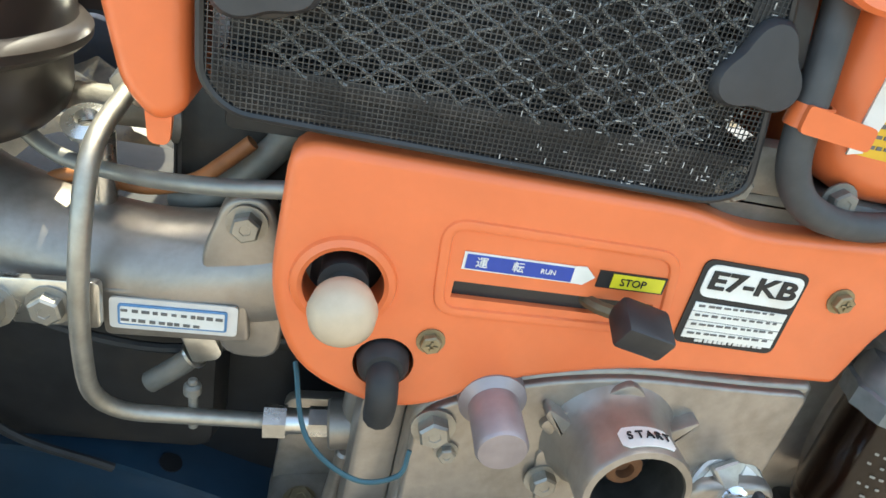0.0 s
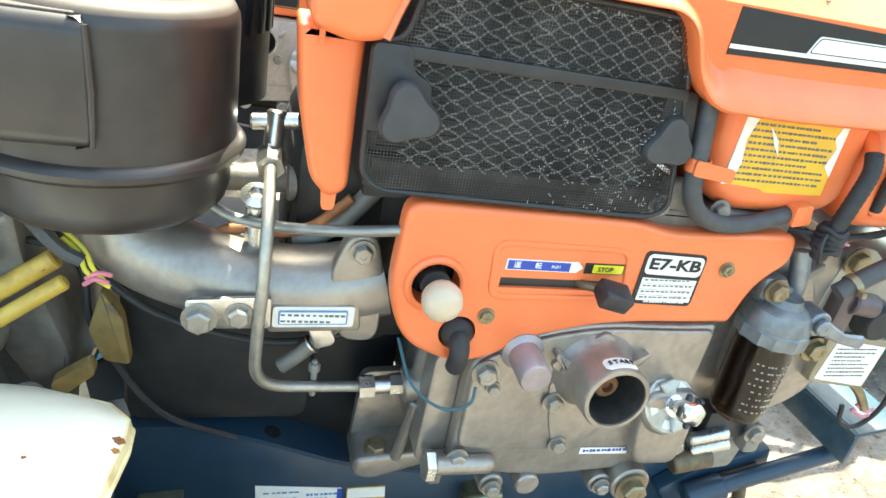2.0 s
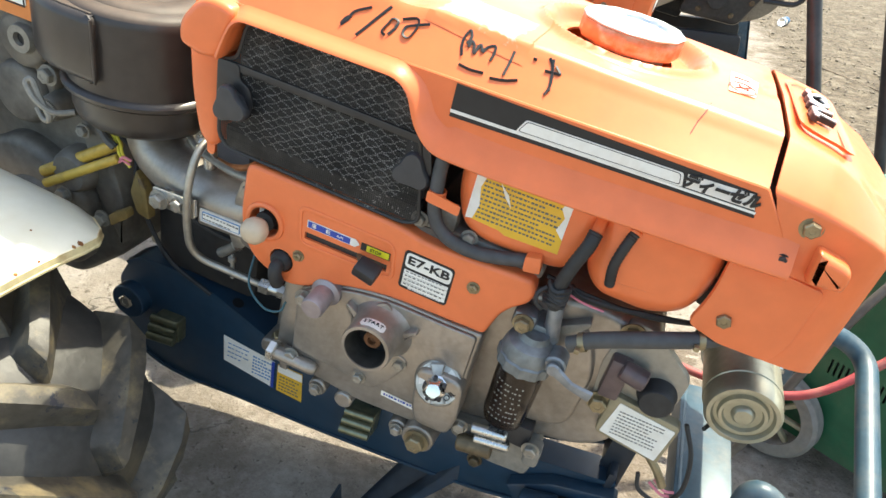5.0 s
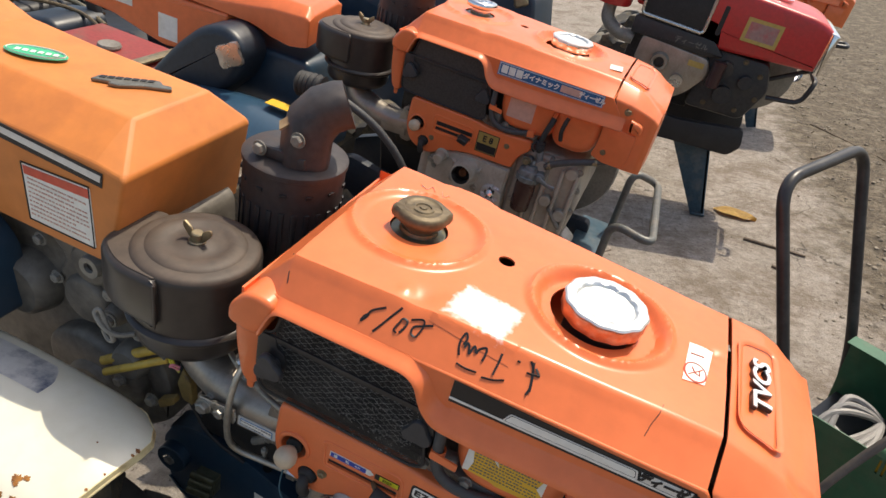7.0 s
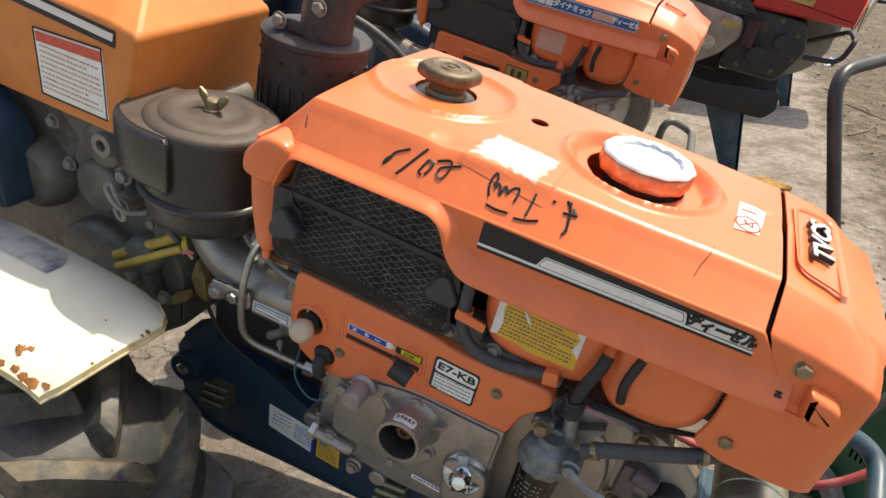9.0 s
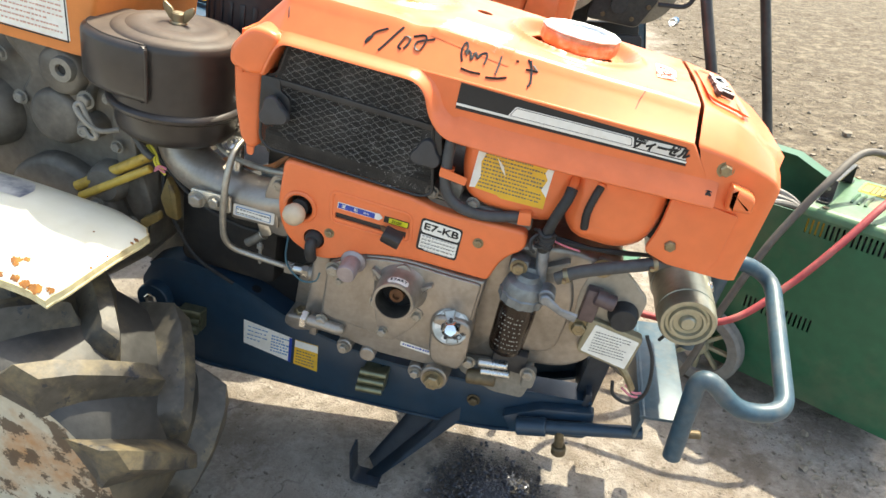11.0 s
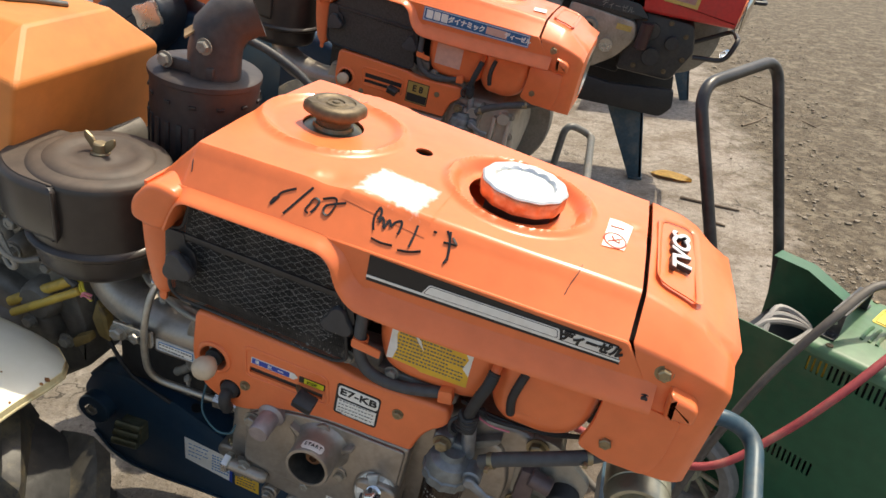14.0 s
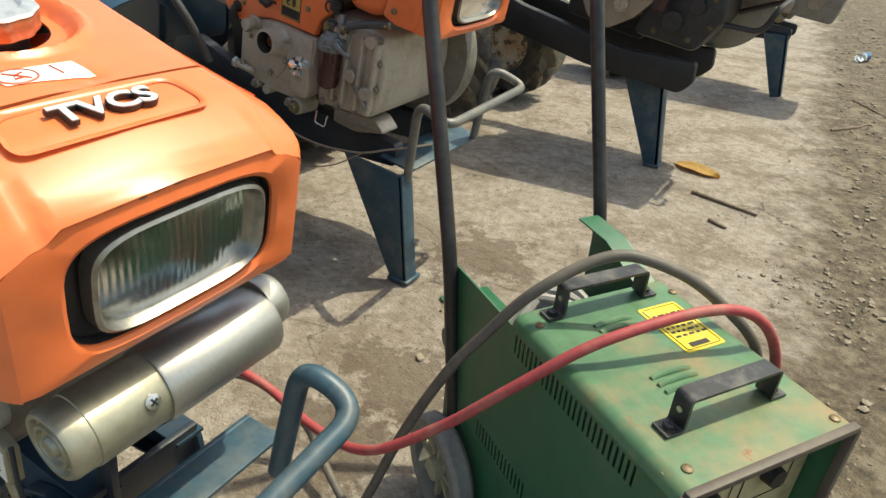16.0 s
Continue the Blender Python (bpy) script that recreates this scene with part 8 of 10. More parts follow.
for gx in (0.255, 0.375):
    for k in range(3):
        tube(b, [(gx + 0.014 * k + 0.002, 0.095, TOP + 0.001), (gx + 0.014 * k, 0.110, TOP + 0.0032), (gx + 0.014 * k, 0.145, TOP + 0.0032), (gx + 0.014 * k + 0.002, 0.160, TOP + 0.001)], 0.0046, 8, flat=0.6)
part("pressed_louvre", b, GREENTOP, top, kind="stuff")
lb_ = [(0.246, 0.180), (0.246, 0.252), (0.354, 0.252), (0.354, 0.180)]
b = bmesh.new()
prism_on(b, fillet(lb_, 0.006), 0.0008, Matrix.Translation((0, 0, TOP + 0.001)))
part("caution_label", b, mat("yellow_label", (0.70, 0.52, 0.04), 0.45, vary=0.06, stain=(0.5, 0.42, 0.2), amount=0.4, spread=20), top, "yellow caution label")
b = bmesh.new()
tube(b, [(x, y, TOP + 0.0020) for x, y in fillet([(0.251, 0.185), (0.251, 0.247), (0.349, 0.247), (0.349, 0.185)], 0.004)], 0.0010, 5, flat=0.3, closed=True)
r_ = random.Random(8)
for i in range(6):
    y = 0.190
    while y < 0.240:
        l = r_.uniform(0.004, 0.012)
        box(b, (0.270 + 0.010 * i, y + l / 2, TOP + 0.0021), (0.004, l, 0.0006))
        y += l + 0.004
box(b, (0.341, 0.213, TOP + 0.0021), (0.009, 0.034, 0.0006))
part("label_print", b, INK, top)
for hx in (0.212, 0.455):
    b = bmesh.new()
    prof = [(0.038, 0.004), (0.064, 0.004), (0.064, 0.050), (0.210, 0.050), (0.210, 0.004), (0.236, 0.004)]
    pts = bend([(hx, y, TOP + z) for y, z in prof], 0.006, 4)
    strap(b, pts, (1, 0, 0), 0.026, 0.004)
    h = part("carrying_handle", b, WORNBLACK, top, "black folded steel handle with worn edges")
    for y in (0.050, 0.224):
        bb = bmesh.new()
        hexbolt(bb, (hx, y, TOP + 0.006), (0, 0, 1), 0.007, 0.005)
        part("bolt", bb, BLACK, h)
    for y, s in ((0.0615, -1), (0.2125, 1)):
        bb = bmesh.new()
        lathe(bb, [(0, 0), (0.0042, 0), (0.0042, 0.0012), (0, 0.0012)], (hx, y, TOP + 0.030), (0, s, 0), 12)
        part("handle_hole", bb, STEEL, h)
for x, y in ((0.225, 0.022), (0.510, 0.030), (0.520, 0.262), (0.225, 0.270)):
    b = bmesh.new()
    lathe(b, [(0, 0), (0.007, 0), (0.0065, 0.002), (0.003, 0.0035), (0, 0.0035)], (x, y, TOP + 0.0008), (0, 0, 1), 16)
    part("screw", b, RUSTCAP, top)
b = bmesh.new()
box(b, (0.19, BROAD / 2, (TOP + LOW) / 2 - 0.02), (0.003, BROAD - 0.006, TOP - LOW - 0.04))
box(b, (0.10, BROAD / 2, LOW + 0.02), (0.19, BROAD - 0.006, 0.003))
part("rear_wall", b, BLACK, welder, "black inner rear wall")
b = bmesh.new()
box(b, (LONG - 0.03, BROAD / 2, (TOP + LOW) / 2), (0.003, BROAD - 0.01, TOP - LOW - 0.01))
front = part("front_panel", b, mat("dirty_cream_panel", (0.42, 0.36, 0.20), 0.5, vary=0.1, stain=(0.16, 0.12, 0.07), amount=0.7, spread=12), welder, "dirty cream front panel")
for y0 in (0.05, 0.16):
    b = bmesh.new()
    tube(b, [(LONG - 0.0275, y, z) for y, z in ((y0, 0.40), (y0 + 0.09, 0.40), (y0 + 0.09, 0.49), (y0, 0.49))], 0.0012, 5, closed=True)
    part("dial_outline", b, INK, front)
    b = bmesh.new()
    lathe(b, [(0, 0), (0.016, 0), (0.014, 0.016), (0, 0.018)], (LONG - 0.028, y0 + 0.045, 0.445), (1, 0, 0), 20)
    part("dial_knob", b, INK, front, "black dial knob")
b = bmesh.new()
pts = [(LONG + 0.004, 0.004, LOW), (LONG + 0.004, 0.004, TOP - 0.004), (LONG + 0.004, BROAD - 0.004, TOP - 0.004), (LONG + 0.004, BROAD - 0.004, LOW)]
for p, q in zip(pts, pts[1:]):
    p, q = Vector(p), Vector(q)
    d = q - p
    if abs(d.z) > 0.1:
        box(b, (p + q) / 2 + Vector((0.004, 0, 0)), (0.012, 0.010, abs(d.z)), 0.002)
    else:
        box(b, (p + q) / 2 + Vector((0.004, 0, 0.001)), (0.012, abs(d.y), 0.010), 0.002)
part("front_frame", b, mat("worn_dark_frame", (0.07, 0.055, 0.045), 0.55, vary=0.2, stain=(0.16, 0.13, 0.1), amount=0.6), welder, "worn dark front frame")
# push handle
b = bmesh.new()
inv = WELD.inverted()
line_ = [inv @ Vector(p) for p in ((0.862, 0.628, 0.12), (0.811, 0.645, 0.52), (0.688, 0.716, 0.958), (0.856, 0.968, 0.975), (0.970, 0.918, 0.52), (1.01, 0.86, 0.12))]
tube(b, bend(line_, 0.06, 8), 0.0125, 14)
part("push_handle", b, mat("worn_black_tube", (0.030, 0.029, 0.030), 0.38, 0.2, vary=0.2, stain=(0.09, 0.085, 0.08), amount=0.5, spread=14, chips=(0.34, 0.32, 0.29), chip_at=0.70), welder, "scratched black tubular push handle")
b = bmesh.new()
lathe(b, [(0, 0), (0.022, 0), (0.022, 0.006), (0, 0.006)], (0.012, -0.002, 0.36), (0, -1, 0), 20)
part("clamp_bracket", b, GREEN, welder)
b = bmesh.new()
for s in range(3):
    tube(b, spline([(0.05 + 0.02 * s, 0.06, 0.40), (0.07, 0.13 + 0.02 * s, 0.455 + 0.01 * s), (0.14, 0.20, 0.44), (0.15 - 0.02 * s, 0.10, 0.42), (0.06, 0.12, 0.43)]), 0.008, 8)
part("coiled_lead", b, mat("pale_lead", (0.30, 0.29, 0.28), 0.5, vary=0.1), welder, "coiled grey lead in the tray")
b = bmesh.new()
box(b, (0.10, 0.15, 0.37), (0.17, 0.27, 0.06), 0.004)
part("tray", b, BLACK, welder)
for y, nm in ((-0.030, 0), (BROAD + 0.030, 1)):
    b = bmesh.new()
    lathe(b, [(0.074, -0.018), (0.098, -0.020), (0.105, -0.012), (0.105, 0.012), (0.098, 0.020), (0.074, 0.018), (0.074, -0.018)], (0.066, y, 0.107), (0, 1, 0), 40)
    wl = part("trolley_wheel", b, mat("grey_wheel_rubber", (0.20, 0.19, 0.175), 0.7, vary=0.15, stain=(0.3, 0.25, 0.18), amount=0.5), welder, "grey rubber trolley wheel")
    b = bmesh.new()
    lathe(b, [(0, -0.02), (0.022, -0.02), (0.024, 0.02), (0, 0.02)], (0.066, y, 0.107), (0, 1, 0), 24)
    hub_paint = mat("yellowed_hub", (0.36, 0.33, 0.22), 0.5, vary=0.12, stain=(0.2, 0.16, 0.1), amount=0.5)
    part("wheel_hub", b, hub_paint, wl, "yellowed plastic hub")
    for i in range(8):
        a = 2 * math.pi * i / 8
        b = bmesh.new()
        box(b, (0.066 + 0.048 * math.cos(a), y, 0.107 + 0.048 * math.sin(a)), (0.056, 0.012, 0.010), 0.002, Matrix.Rotation(-a, 4, "Y"))
        part("spoke", b, hub_paint, wl)
for y in (0.10, 0.20):
    b = bmesh.new()
    lathe(b, [(0, 0), (0.014, 0), (0.016, 0.075), (0, 0.075)], (LONG - 0.14, y, 0.002), (0, 0, 1), 18)
    part("front_foot", b, RUBBER, welder, "black rubber foot")
b = bmesh.new()
box(b, (0.222, 0.010, 0.488), (0.040, 0.004, 0.040))
part("wiring_tape", b, YELLOW, welder, "yellow tape behind the slots")
for nm, c_, s_ in (("transformer_core", (0.345, BROAD / 2, 0.29), (0.28, BROAD - 0.04, 0.40)), ("lower_core", (0.11, BROAD / 2, 0.22), (0.15, BROAD - 0.04, 0.25))):
    b = bmesh.new()
    box(b, c_, s_, 0.006)
    part(nm, b, PITCH, welder, "dark inside of the welder")
for nm, m_, r_, pts, lab in (
    ("red_cable", REDCABLE, 0.0078, ((1.33, 0.79, 0.30), (1.315, 0.765, 0.47), (1.275, 0.700, 0.575), (1.212, 0.640, 0.596), (1.110, 0.525, 0.566), (1.026, 0.462, 0.490), (0.942, 0.425, 0.400), (0.840, 0.389, 0.320), (0.725, 0.400, 0.290), (0.598, 0.417, 0.300), (0.55, 0.37, 0.36)), "thick dusty red welding cable hanging over the green welder"),
    ("grey_cable", GREYCABLE, 0.0085, ((1.30, 0.83, 0.30), (1.285, 0.80, 0.46), (1.212, 0.715, 0.575), (1.144, 0.668, 0.625), (1.074, 0.628, 0.635), (1.002, 0.562, 0.585), (0.944, 0.535, 0.500), (0.898, 0.510, 0.420), (0.841, 0.480, 0.280), (0.790, 0.455, 0.120), (0.745, 0.470, 0.030), (0.668, 0.499, 0.045), (0.560, 0.54, 0.10), (0.470, 0.50, 0.19), (0.44, 0.38, 0.28)), "thick dusty grey welding cable looping to the ground"),
):
    cb = thing(nm, pose(0, 0, 0), lab, "cable")
    b = bmesh.new()
    tube(b, spline(pts, 8), r_, 14)
    part("sheath", b, m_, cb)

# ---- the next tractors in the row ----
SECOND = engine_frame(-0.320, 1.190, 0.700)
eng2 = thing("diesel_engine", SECOND, "orange diesel engine with blue side label and grey crankcase", "engine", "engines in the row")
hood2 = build_hood(eng2, ORANGE, plain=True)
cowl2 = build_nose(eng2, ORANGE)
tank2 = build_tank(eng2, ORANGE)
build_screen(eng2, fine=False)
build_panel(eng2, ORANGE, plate="E 8", full=False)
case2 = build_case(eng2, full=False, cast=BEIGE)
build_filter(eng2, full=False)
pipes(eng2, full=False)
air_cleaner(eng2, full=False)
muffler(eng2)
caps(eng2, hood2, full=False)
v = -0.0024
decal("side_label", [(0.238, 0.2905), (0.545, 0.2955), (0.545, 0.3285), (0.238, 0.3275)], PALEBLUE, hood2, v, 0.0008, "blue and silver side label")
decal("label_border", [(0.240, 0.2925), (0.543, 0.2975), (0.543, 0.3265), (0.240, 0.3255)], SILVERTAPE, hood2, v - 0.0006, 0.0004)
decal("label_field", [(0.242, 0.2945), (0.541, 0.2992), (0.541, 0.3248), (0.242, 0.3238)], mat("sky_blue_print", (0.020, 0.115, 0.27), 0.4), hood2, v - 0.0009, 0.0004)
for k in range(3):
    decal("name_block", rect(0.247 + 0.022 * k, 0.2985, 0.266 + 0.022 * k, 0.321), WHITE, hood2, v - 0.0013, 0.0004)
lettering("label_word", "ダイナミック", 0.0180, Matrix.Translation((0.365, v - 0.0022, 0.3095)) @ FRONT, WHITE, hood2, bold=0.0008)
decal("red_block", rect(0.422, 0.3015, 0.482, 0.321), PINK, hood2, v - 0.0013, 0.0004)
lettering("label_word", "ディーゼル", 0.0150, Matrix.Translation((0.512, v - 0.0022, 0.3120)) @ FRONT, WHITE, hood2, bold=0.0008)
decal("faded_sticker", rect(0.294, 0.182, 0.372, 0.240), PINK, tank2, 0.0036, 0.0008, "faded scuffed sticker")
decal("gold_label", rect(0.262, -0.012, 0.344, 0.018), mat("ochre_label", (0.52, 0.26, 0.05), 0.45), case2, 0.0038, 0.0008, "ochre label")
bolts(cowl2, ((0.617, -0.001, 0.308, 0.0085), (0.590, -0.002, 0.180, 0.0085)), BRASS)
on = bmesh.new()
prism_on(on, [(0.52, 0.10), (0.555, 0.11), (0.55, 0.16), (0.515, 0.15)], 0.001, Matrix.Translation((0, 0, 0.3745)))
part("white_sticker", on, WHITE, hood2)
# crankcase front and flywheel side
b = bmesh.new()
prism(b, fillet([(0.36, 0.10), (0.55, 0.105), (0.575, 0.0), (0.56, -0.13), (0.36, -0.16)], 0.03), 0.02, 0.33, 0.012, 3)
for u in (0.46, 0.505, 0.55):
    box(b, (u, 0.016, -0.02), (0.012, 0.03, 0.20), 0.004)
for u, w in ((0.44, 0.07), (0.53, 0.08), (0.48, -0.03), (0.535, -0.06)):
    cyl(b, (u, 0.03, w), (u, -0.002, w), 0.018)
front2 = part("crankcase_front", b, BEIGE, eng2, "grey ribbed crankcase front")
bolts(front2, tuple((u, 0.017, w, 0.008) for u, w in ((0.385, 0.085), (0.420, 0.092), (0.550, 0.088), (0.558, 0.03), (0.560, -0.04), (0.548, -0.11), (0.50, -0.128), (0.44, -0.140), (0.385, -0.145), (0.378, 0.02), (0.378, -0.07))))
for u0, w0, u1, w1, r in ((0.415, 0.075, 0.425, -0.12, 0.009), (0.462, 0.10, 0.455, 0.02, 0.007), (0.50, -0.05, 0.545, -0.10, 0.008)):
    b = bmesh.new()
    tube(b, bend([(u0, 0.022, w0), (u0, 0.004, w0), (u1, 0.004, w1), (u1, 0.022, w1)], 0.012), r, 10)
    part("oil_pipe", b, SILVER if r > 0.0085 else CAST, front2)
b = bmesh.new()
prism(b, fillet([(0.385, 0.07), (0.43, 0.075), (0.44, 0.02), (0.40, 0.0)], 0.012), 0.006, 0.03, 0.004)
part("pump_cover", b, CAST, front2)
b = bmesh.new()
lathe(b, [(0, 0), (0.20, 0), (0.205, 0.01), (0.205, 0.05), (0.19, 0.06), (0, 0.06)], (0.44, 0.335, -0.02), (0, 1, 0), 48)
part("flywheel", b, CAST, eng2, "grey cast flywheel")
b = bmesh.new()
prism(b, fillet([(0.42, -0.155), (0.56, -0.13), (0.60, -0.16), (0.50, -0.195), (0.42, -0.195)], 0.012), 0.03, 0.10, 0.006, 2)
part("mount_foot", b, SILVER, eng2)
b = bmesh.new()
tube(b, bend([(0.385, 0.0, -0.17), (0.392, -0.012, -0.20), (0.428, -0.012, -0.20), (0.424, 0.0, -0.17)], 0.008), 0.0022, 6)
part("wire_clasp", b, STEEL, eng2)

frame2 = thing("walking_tractor", SECOND, "walking tractor with blue-black frame, blue fender and grey bumper", "tractor", "tractors in the row")
BEAM2 = [(-0.30, -0.215), (-0.20, -0.170), (0.05, -0.215), (0.40, -0.210), (0.62, -0.195), (0.63, -0.262), (0.40, -0.31), (0.0, -0.35), (-0.25, -0.36), (-0.30, -0.30)]
for y0 in (0.07, 0.30):
    b = bmesh.new()
    prism(b, fillet(BEAM2, 0.02), y0, y0 + 0.035, 0.004)
    part("side_beam", b, NAVY, frame2)
i2 = SECOND.inverted()
b = bmesh.new()
leg = [(0.115, 0.36), (0.315, 0.34), (0.345, 0.012), (0.290, 0.0)]
prism(b, fillet(leg, 0.006), 1.205, 1.213, 0.002)
prism(b, fillet([(0.305, 0.34), (0.318, 0.34), (0.348, 0.012), (0.335, 0.01)], 0.002), 1.205, 1.255, 0.002)
box(b, (0.318, 1.235, 0.006), (0.075, 0.075, 0.014), 0.006)
bmesh.ops.transform(b, matrix=i2, verts=b.verts[:])
part("stand_leg", b, PIPEBLUE, frame2, "tapered blue-grey steel leg")
b = bmesh.new()
tube(b, bend([i2 @ Vector(p) for p in ((0.315, 1.235, 0.32), (0.352, 1.221, 0.552), (0.478, 1.165, 0.535), (0.448, 1.650, 0.525), (0.362, 1.585, 0.580), (0.322, 1.585, 0.35))], 0.05, 7), 0.0125, 14)
part("bumper_loop", b, GREYPIPE, frame2, "worn grey tubular bumper loop")
b = bmesh.new()
a0 = i2 @ Vector((0.27, 1.43, 0.355))
box(b, a0, (0.11, 0.38, 0.008), 0.002)
part("bumper_plate", b, PIPEBLUE, frame2)
b = bmesh.new()
tube(b, spline([i2 @ Vector(p) for p in ((-0.30, 1.20, 0.46), (0.0, 1.14, 0.40), (0.17, 1.17, 0.385), (0.26, 1.22, 0.40), (0.36, 1.30, 0.42))]), 0.003, 6)
tube(b, spline([i2 @ Vector(p) for p in ((-0.10, 1.17, 0.41), (0.0, 1.13, 0.33), (0.10, 1.15, 0.33), (0.20, 1.20, 0.385))]), 0.002, 6)
part("tie_wire", b, mat("rusty_wire", (0.25, 0.2, 0.16), 0.6, 0.3), frame2)

b = bmesh.new()
rows = []
for u, lo, side, top in ((-0.402, 0.145, 0.230, 0.238), (-0.425, 0.138, 0.234, 0.262), (-0.470, 0.130, 0.231, 0.262), (-0.540, 0.139, 0.227, 0.260), (-0.575, 0.151, 0.220, 0.256), (-0.617, 0.160, 0.212, 0.250), (-0.705, 0.162, 0.199, 0.242), (-0.767, 0.163, 0.188, 0.236), (-0.870, 0.164, 0.187, 0.234), (-0.975, 0.164, 0.187, 0.232)):
    rows.append([b.verts.new(q) for q in ((u, 0.058, lo), (u, 0.058, side), (u - 0.006, 0.098, top), (u - 0.04, 0.305, top), (u - 0.045, 0.345, side), (u - 0.045, 0.345, lo))])
for p, q in zip(rows, rows[1:]):
    for k in range(5):
        b.faces.new((p[k], p[k + 1], q[k + 1], q[k]))
b.faces.new(rows[0])
bmesh.ops.recalc_face_normals(b, faces=b.faces[:])
es = [q for q in b.edges if len(q.link_faces) == 2 and q.calc_face_angle(0) > radians(14)]
bmesh.ops.bevel(b, geom=es, offset=0.006, segments=3, affect="EDGES", profile=0.5)
bmesh.ops.solidify(b, geom=b.faces[:], thickness=0.003)
cover2 = part("sheet_cover", b, ORANGE, frame2, "orange sheet cover with arched edge", 20)
b = bmesh.new()
prism(b, fillet([(-0.72, 0.10), (-0.70, 0.161), (-0.98, 0.151), (-1.34, 0.147), (-1.80, 0.150), (-1.80, 0.046), (-1.41, 0.026), (-1.19, 0.022), (-1.04, -0.012), (-0.96, -0.027), (-0.88, -0.015)], 0.02, 5), 0.056, 0.364, 0.010, 3)
rear2 = part("rear_beam", b, ORANGE, frame2, "long orange sheet beam behind the cover")
decal("side_notice", rect(-0.985, 0.000, -0.905, 0.085), WHITE, rear2, 0.0555, 0.0008)
decal("pale_label", rect(-1.175, 0.070, -1.095, 0.110), SILVERTAPE, rear2, 0.0555, 0.0008)
bolts(rear2, ((-1.34, 0.055, 0.055, 0.012), (-1.34, 0.055, 0.090, 0.014), (-1.34, 0.055, 0.122, 0.010)), RUSTCAP)
b = bmesh.new()
prism_on(b, fillet([(-0.045, -0.085), (0.045, -0.075), (0.045, 0.075), (-0.045, 0.075)], 0.006), 0.004, Matrix.Translation((-0.825, 0.185, 0.2355)), 0.0008)
board2 = part("name_board", b, WHITE, cover2, "black board with a pale border")
b = bmesh.new()
prism_on(b, fillet([(-0.036, -0.074), (0.036, -0.066), (0.036, 0.066), (-0.036, 0.066)], 0.004), 0.001, Matrix.Translation((-0.825, 0.185, 0.2396)))
part("board_field", b, INK, board2, "black field")
b = bmesh.new()
soft_block(b, fillet([(-0.12, -0.07), (0.12, -0.07), (0.12, 0.07), (-0.12, 0.07)], 0.03, 5), 0.0, 0.060, Matrix.Translation((-1.05, 0.130, 0.146)), 0.016)
box_ = part("cover_box", b, ORANGE, rear2, "small orange box on the cover")
b = bmesh.new()
lathe(b, [(0, 0), (0.050, 0), (0.052, 0.006), (0.044, 0.014), (0, 0.016)], (-1.04, 0.115, 0.205), (0, 0, 1), 28)
part("white_cap", b, WHITE, box_, "white plastic cap")
b = bmesh.new()
prism_on(b, fillet([(-0.050, 0.014), (0.018, 0.020), (0.050, -0.014), (0.0, -0.012), (-0.035, -0.014)], 0.004), 0.006, Matrix.Translation((-0.515, 0.205, 0.2605)), 0.0015)
part("cast_emblem", b, CAST, cover2)
b = bmesh.new()
prism_on(b, [(0.03 * math.cos(a), 0.022 * math.sin(a)) for a in [2 * math.pi * i / 24 for i in range(24)]], 0.003, Matrix.Translation((-0.710, 0.190, 0.2408)))
part("oval_sticker", b, WHITE, cover2)
b = bmesh.new()
prism(b, fillet([(-0.40, 0.09), (-0.36, -0.05), (-0.36, -0.28), (-0.75, -0.28), (-0.95, -0.05), (-0.90, 0.08)], 0.04), 0.075, 0.345, 0.02, 3)
gb2 = part("transmission_case", b, BLUE, frame2, "dark blue cast transmission case")
b = bmesh.new()
prism(b, fillet([(-0.995, -0.160), (-0.931, -0.081), (-0.824, 0.047), (-0.723, 0.141), (-0.625, 0.165), (-0.550, 0.109), (-0.580, 0.0), (-0.669, -0.090), (-0.80, -0.22)], 0.05, 6), -0.06, 0.070, 0.030, 4)
part("chain_case", b, NAVY, frame2, "rounded dark blue chain case")
b = bmesh.new()
lathe(b, [(0, 0), (0.035, 0), (0.042, 0.012), (0.038, 0.030), (0, 0.034)], (-0.584, -0.082, 0.093), (0.35, -1, 0.2), 20, jag=lambda a, h: 1 + 0.16 * math.cos(4 * a))
part("lever_knob", b, STEEL, gb2, "bright cast star knob")
b = bmesh.new()
cyl(b, (-0.584, -0.082, 0.093), (-0.62, 0.0, 0.08), 0.012)
part("knob_shaft", b, STEEL, gb2)
b = bmesh.new()
rows = []
for i in range(17):
    s = i / 16
    rows.append([b.verts.new((-0.215 - 0.05 * abs(2 * j / 8 - 1) ** 2 - 0.62 * s, 0.03 - 0.27 * j / 8, 0.60 + 0.075 * math.sin(min(1, s * 1.6) * math.pi / 2) - 0.06 * (2 * j / 8 - 1) ** 2)) for j in range(9)])
for p, q in zip(rows, rows[1:]):
    for k in range(8):
        b.faces.new((p[k], p[k + 1], q[k + 1], q[k]))
bmesh.ops.recalc_face_normals(b, faces=b.faces[:])
bmesh.ops.solidify(b, geom=b.faces[:], thickness=0.004)
fend2 = part("fender", b, mat("blue_fender_paint", (0.022, 0.065, 0.115), 0.35, vary=0.08, coat=0.3), frame2, "dark blue steel fender")
fend2.matrix_basis = SECOND.inverted() @ pose(-0.32, 1.19, 0.10)
b = bmesh.new()
box(b, (-0.36, -0.10, 0.664), (0.12, 0.045, 0.002), 0, Matrix.Rotation(radians(10), 4, "Y"))
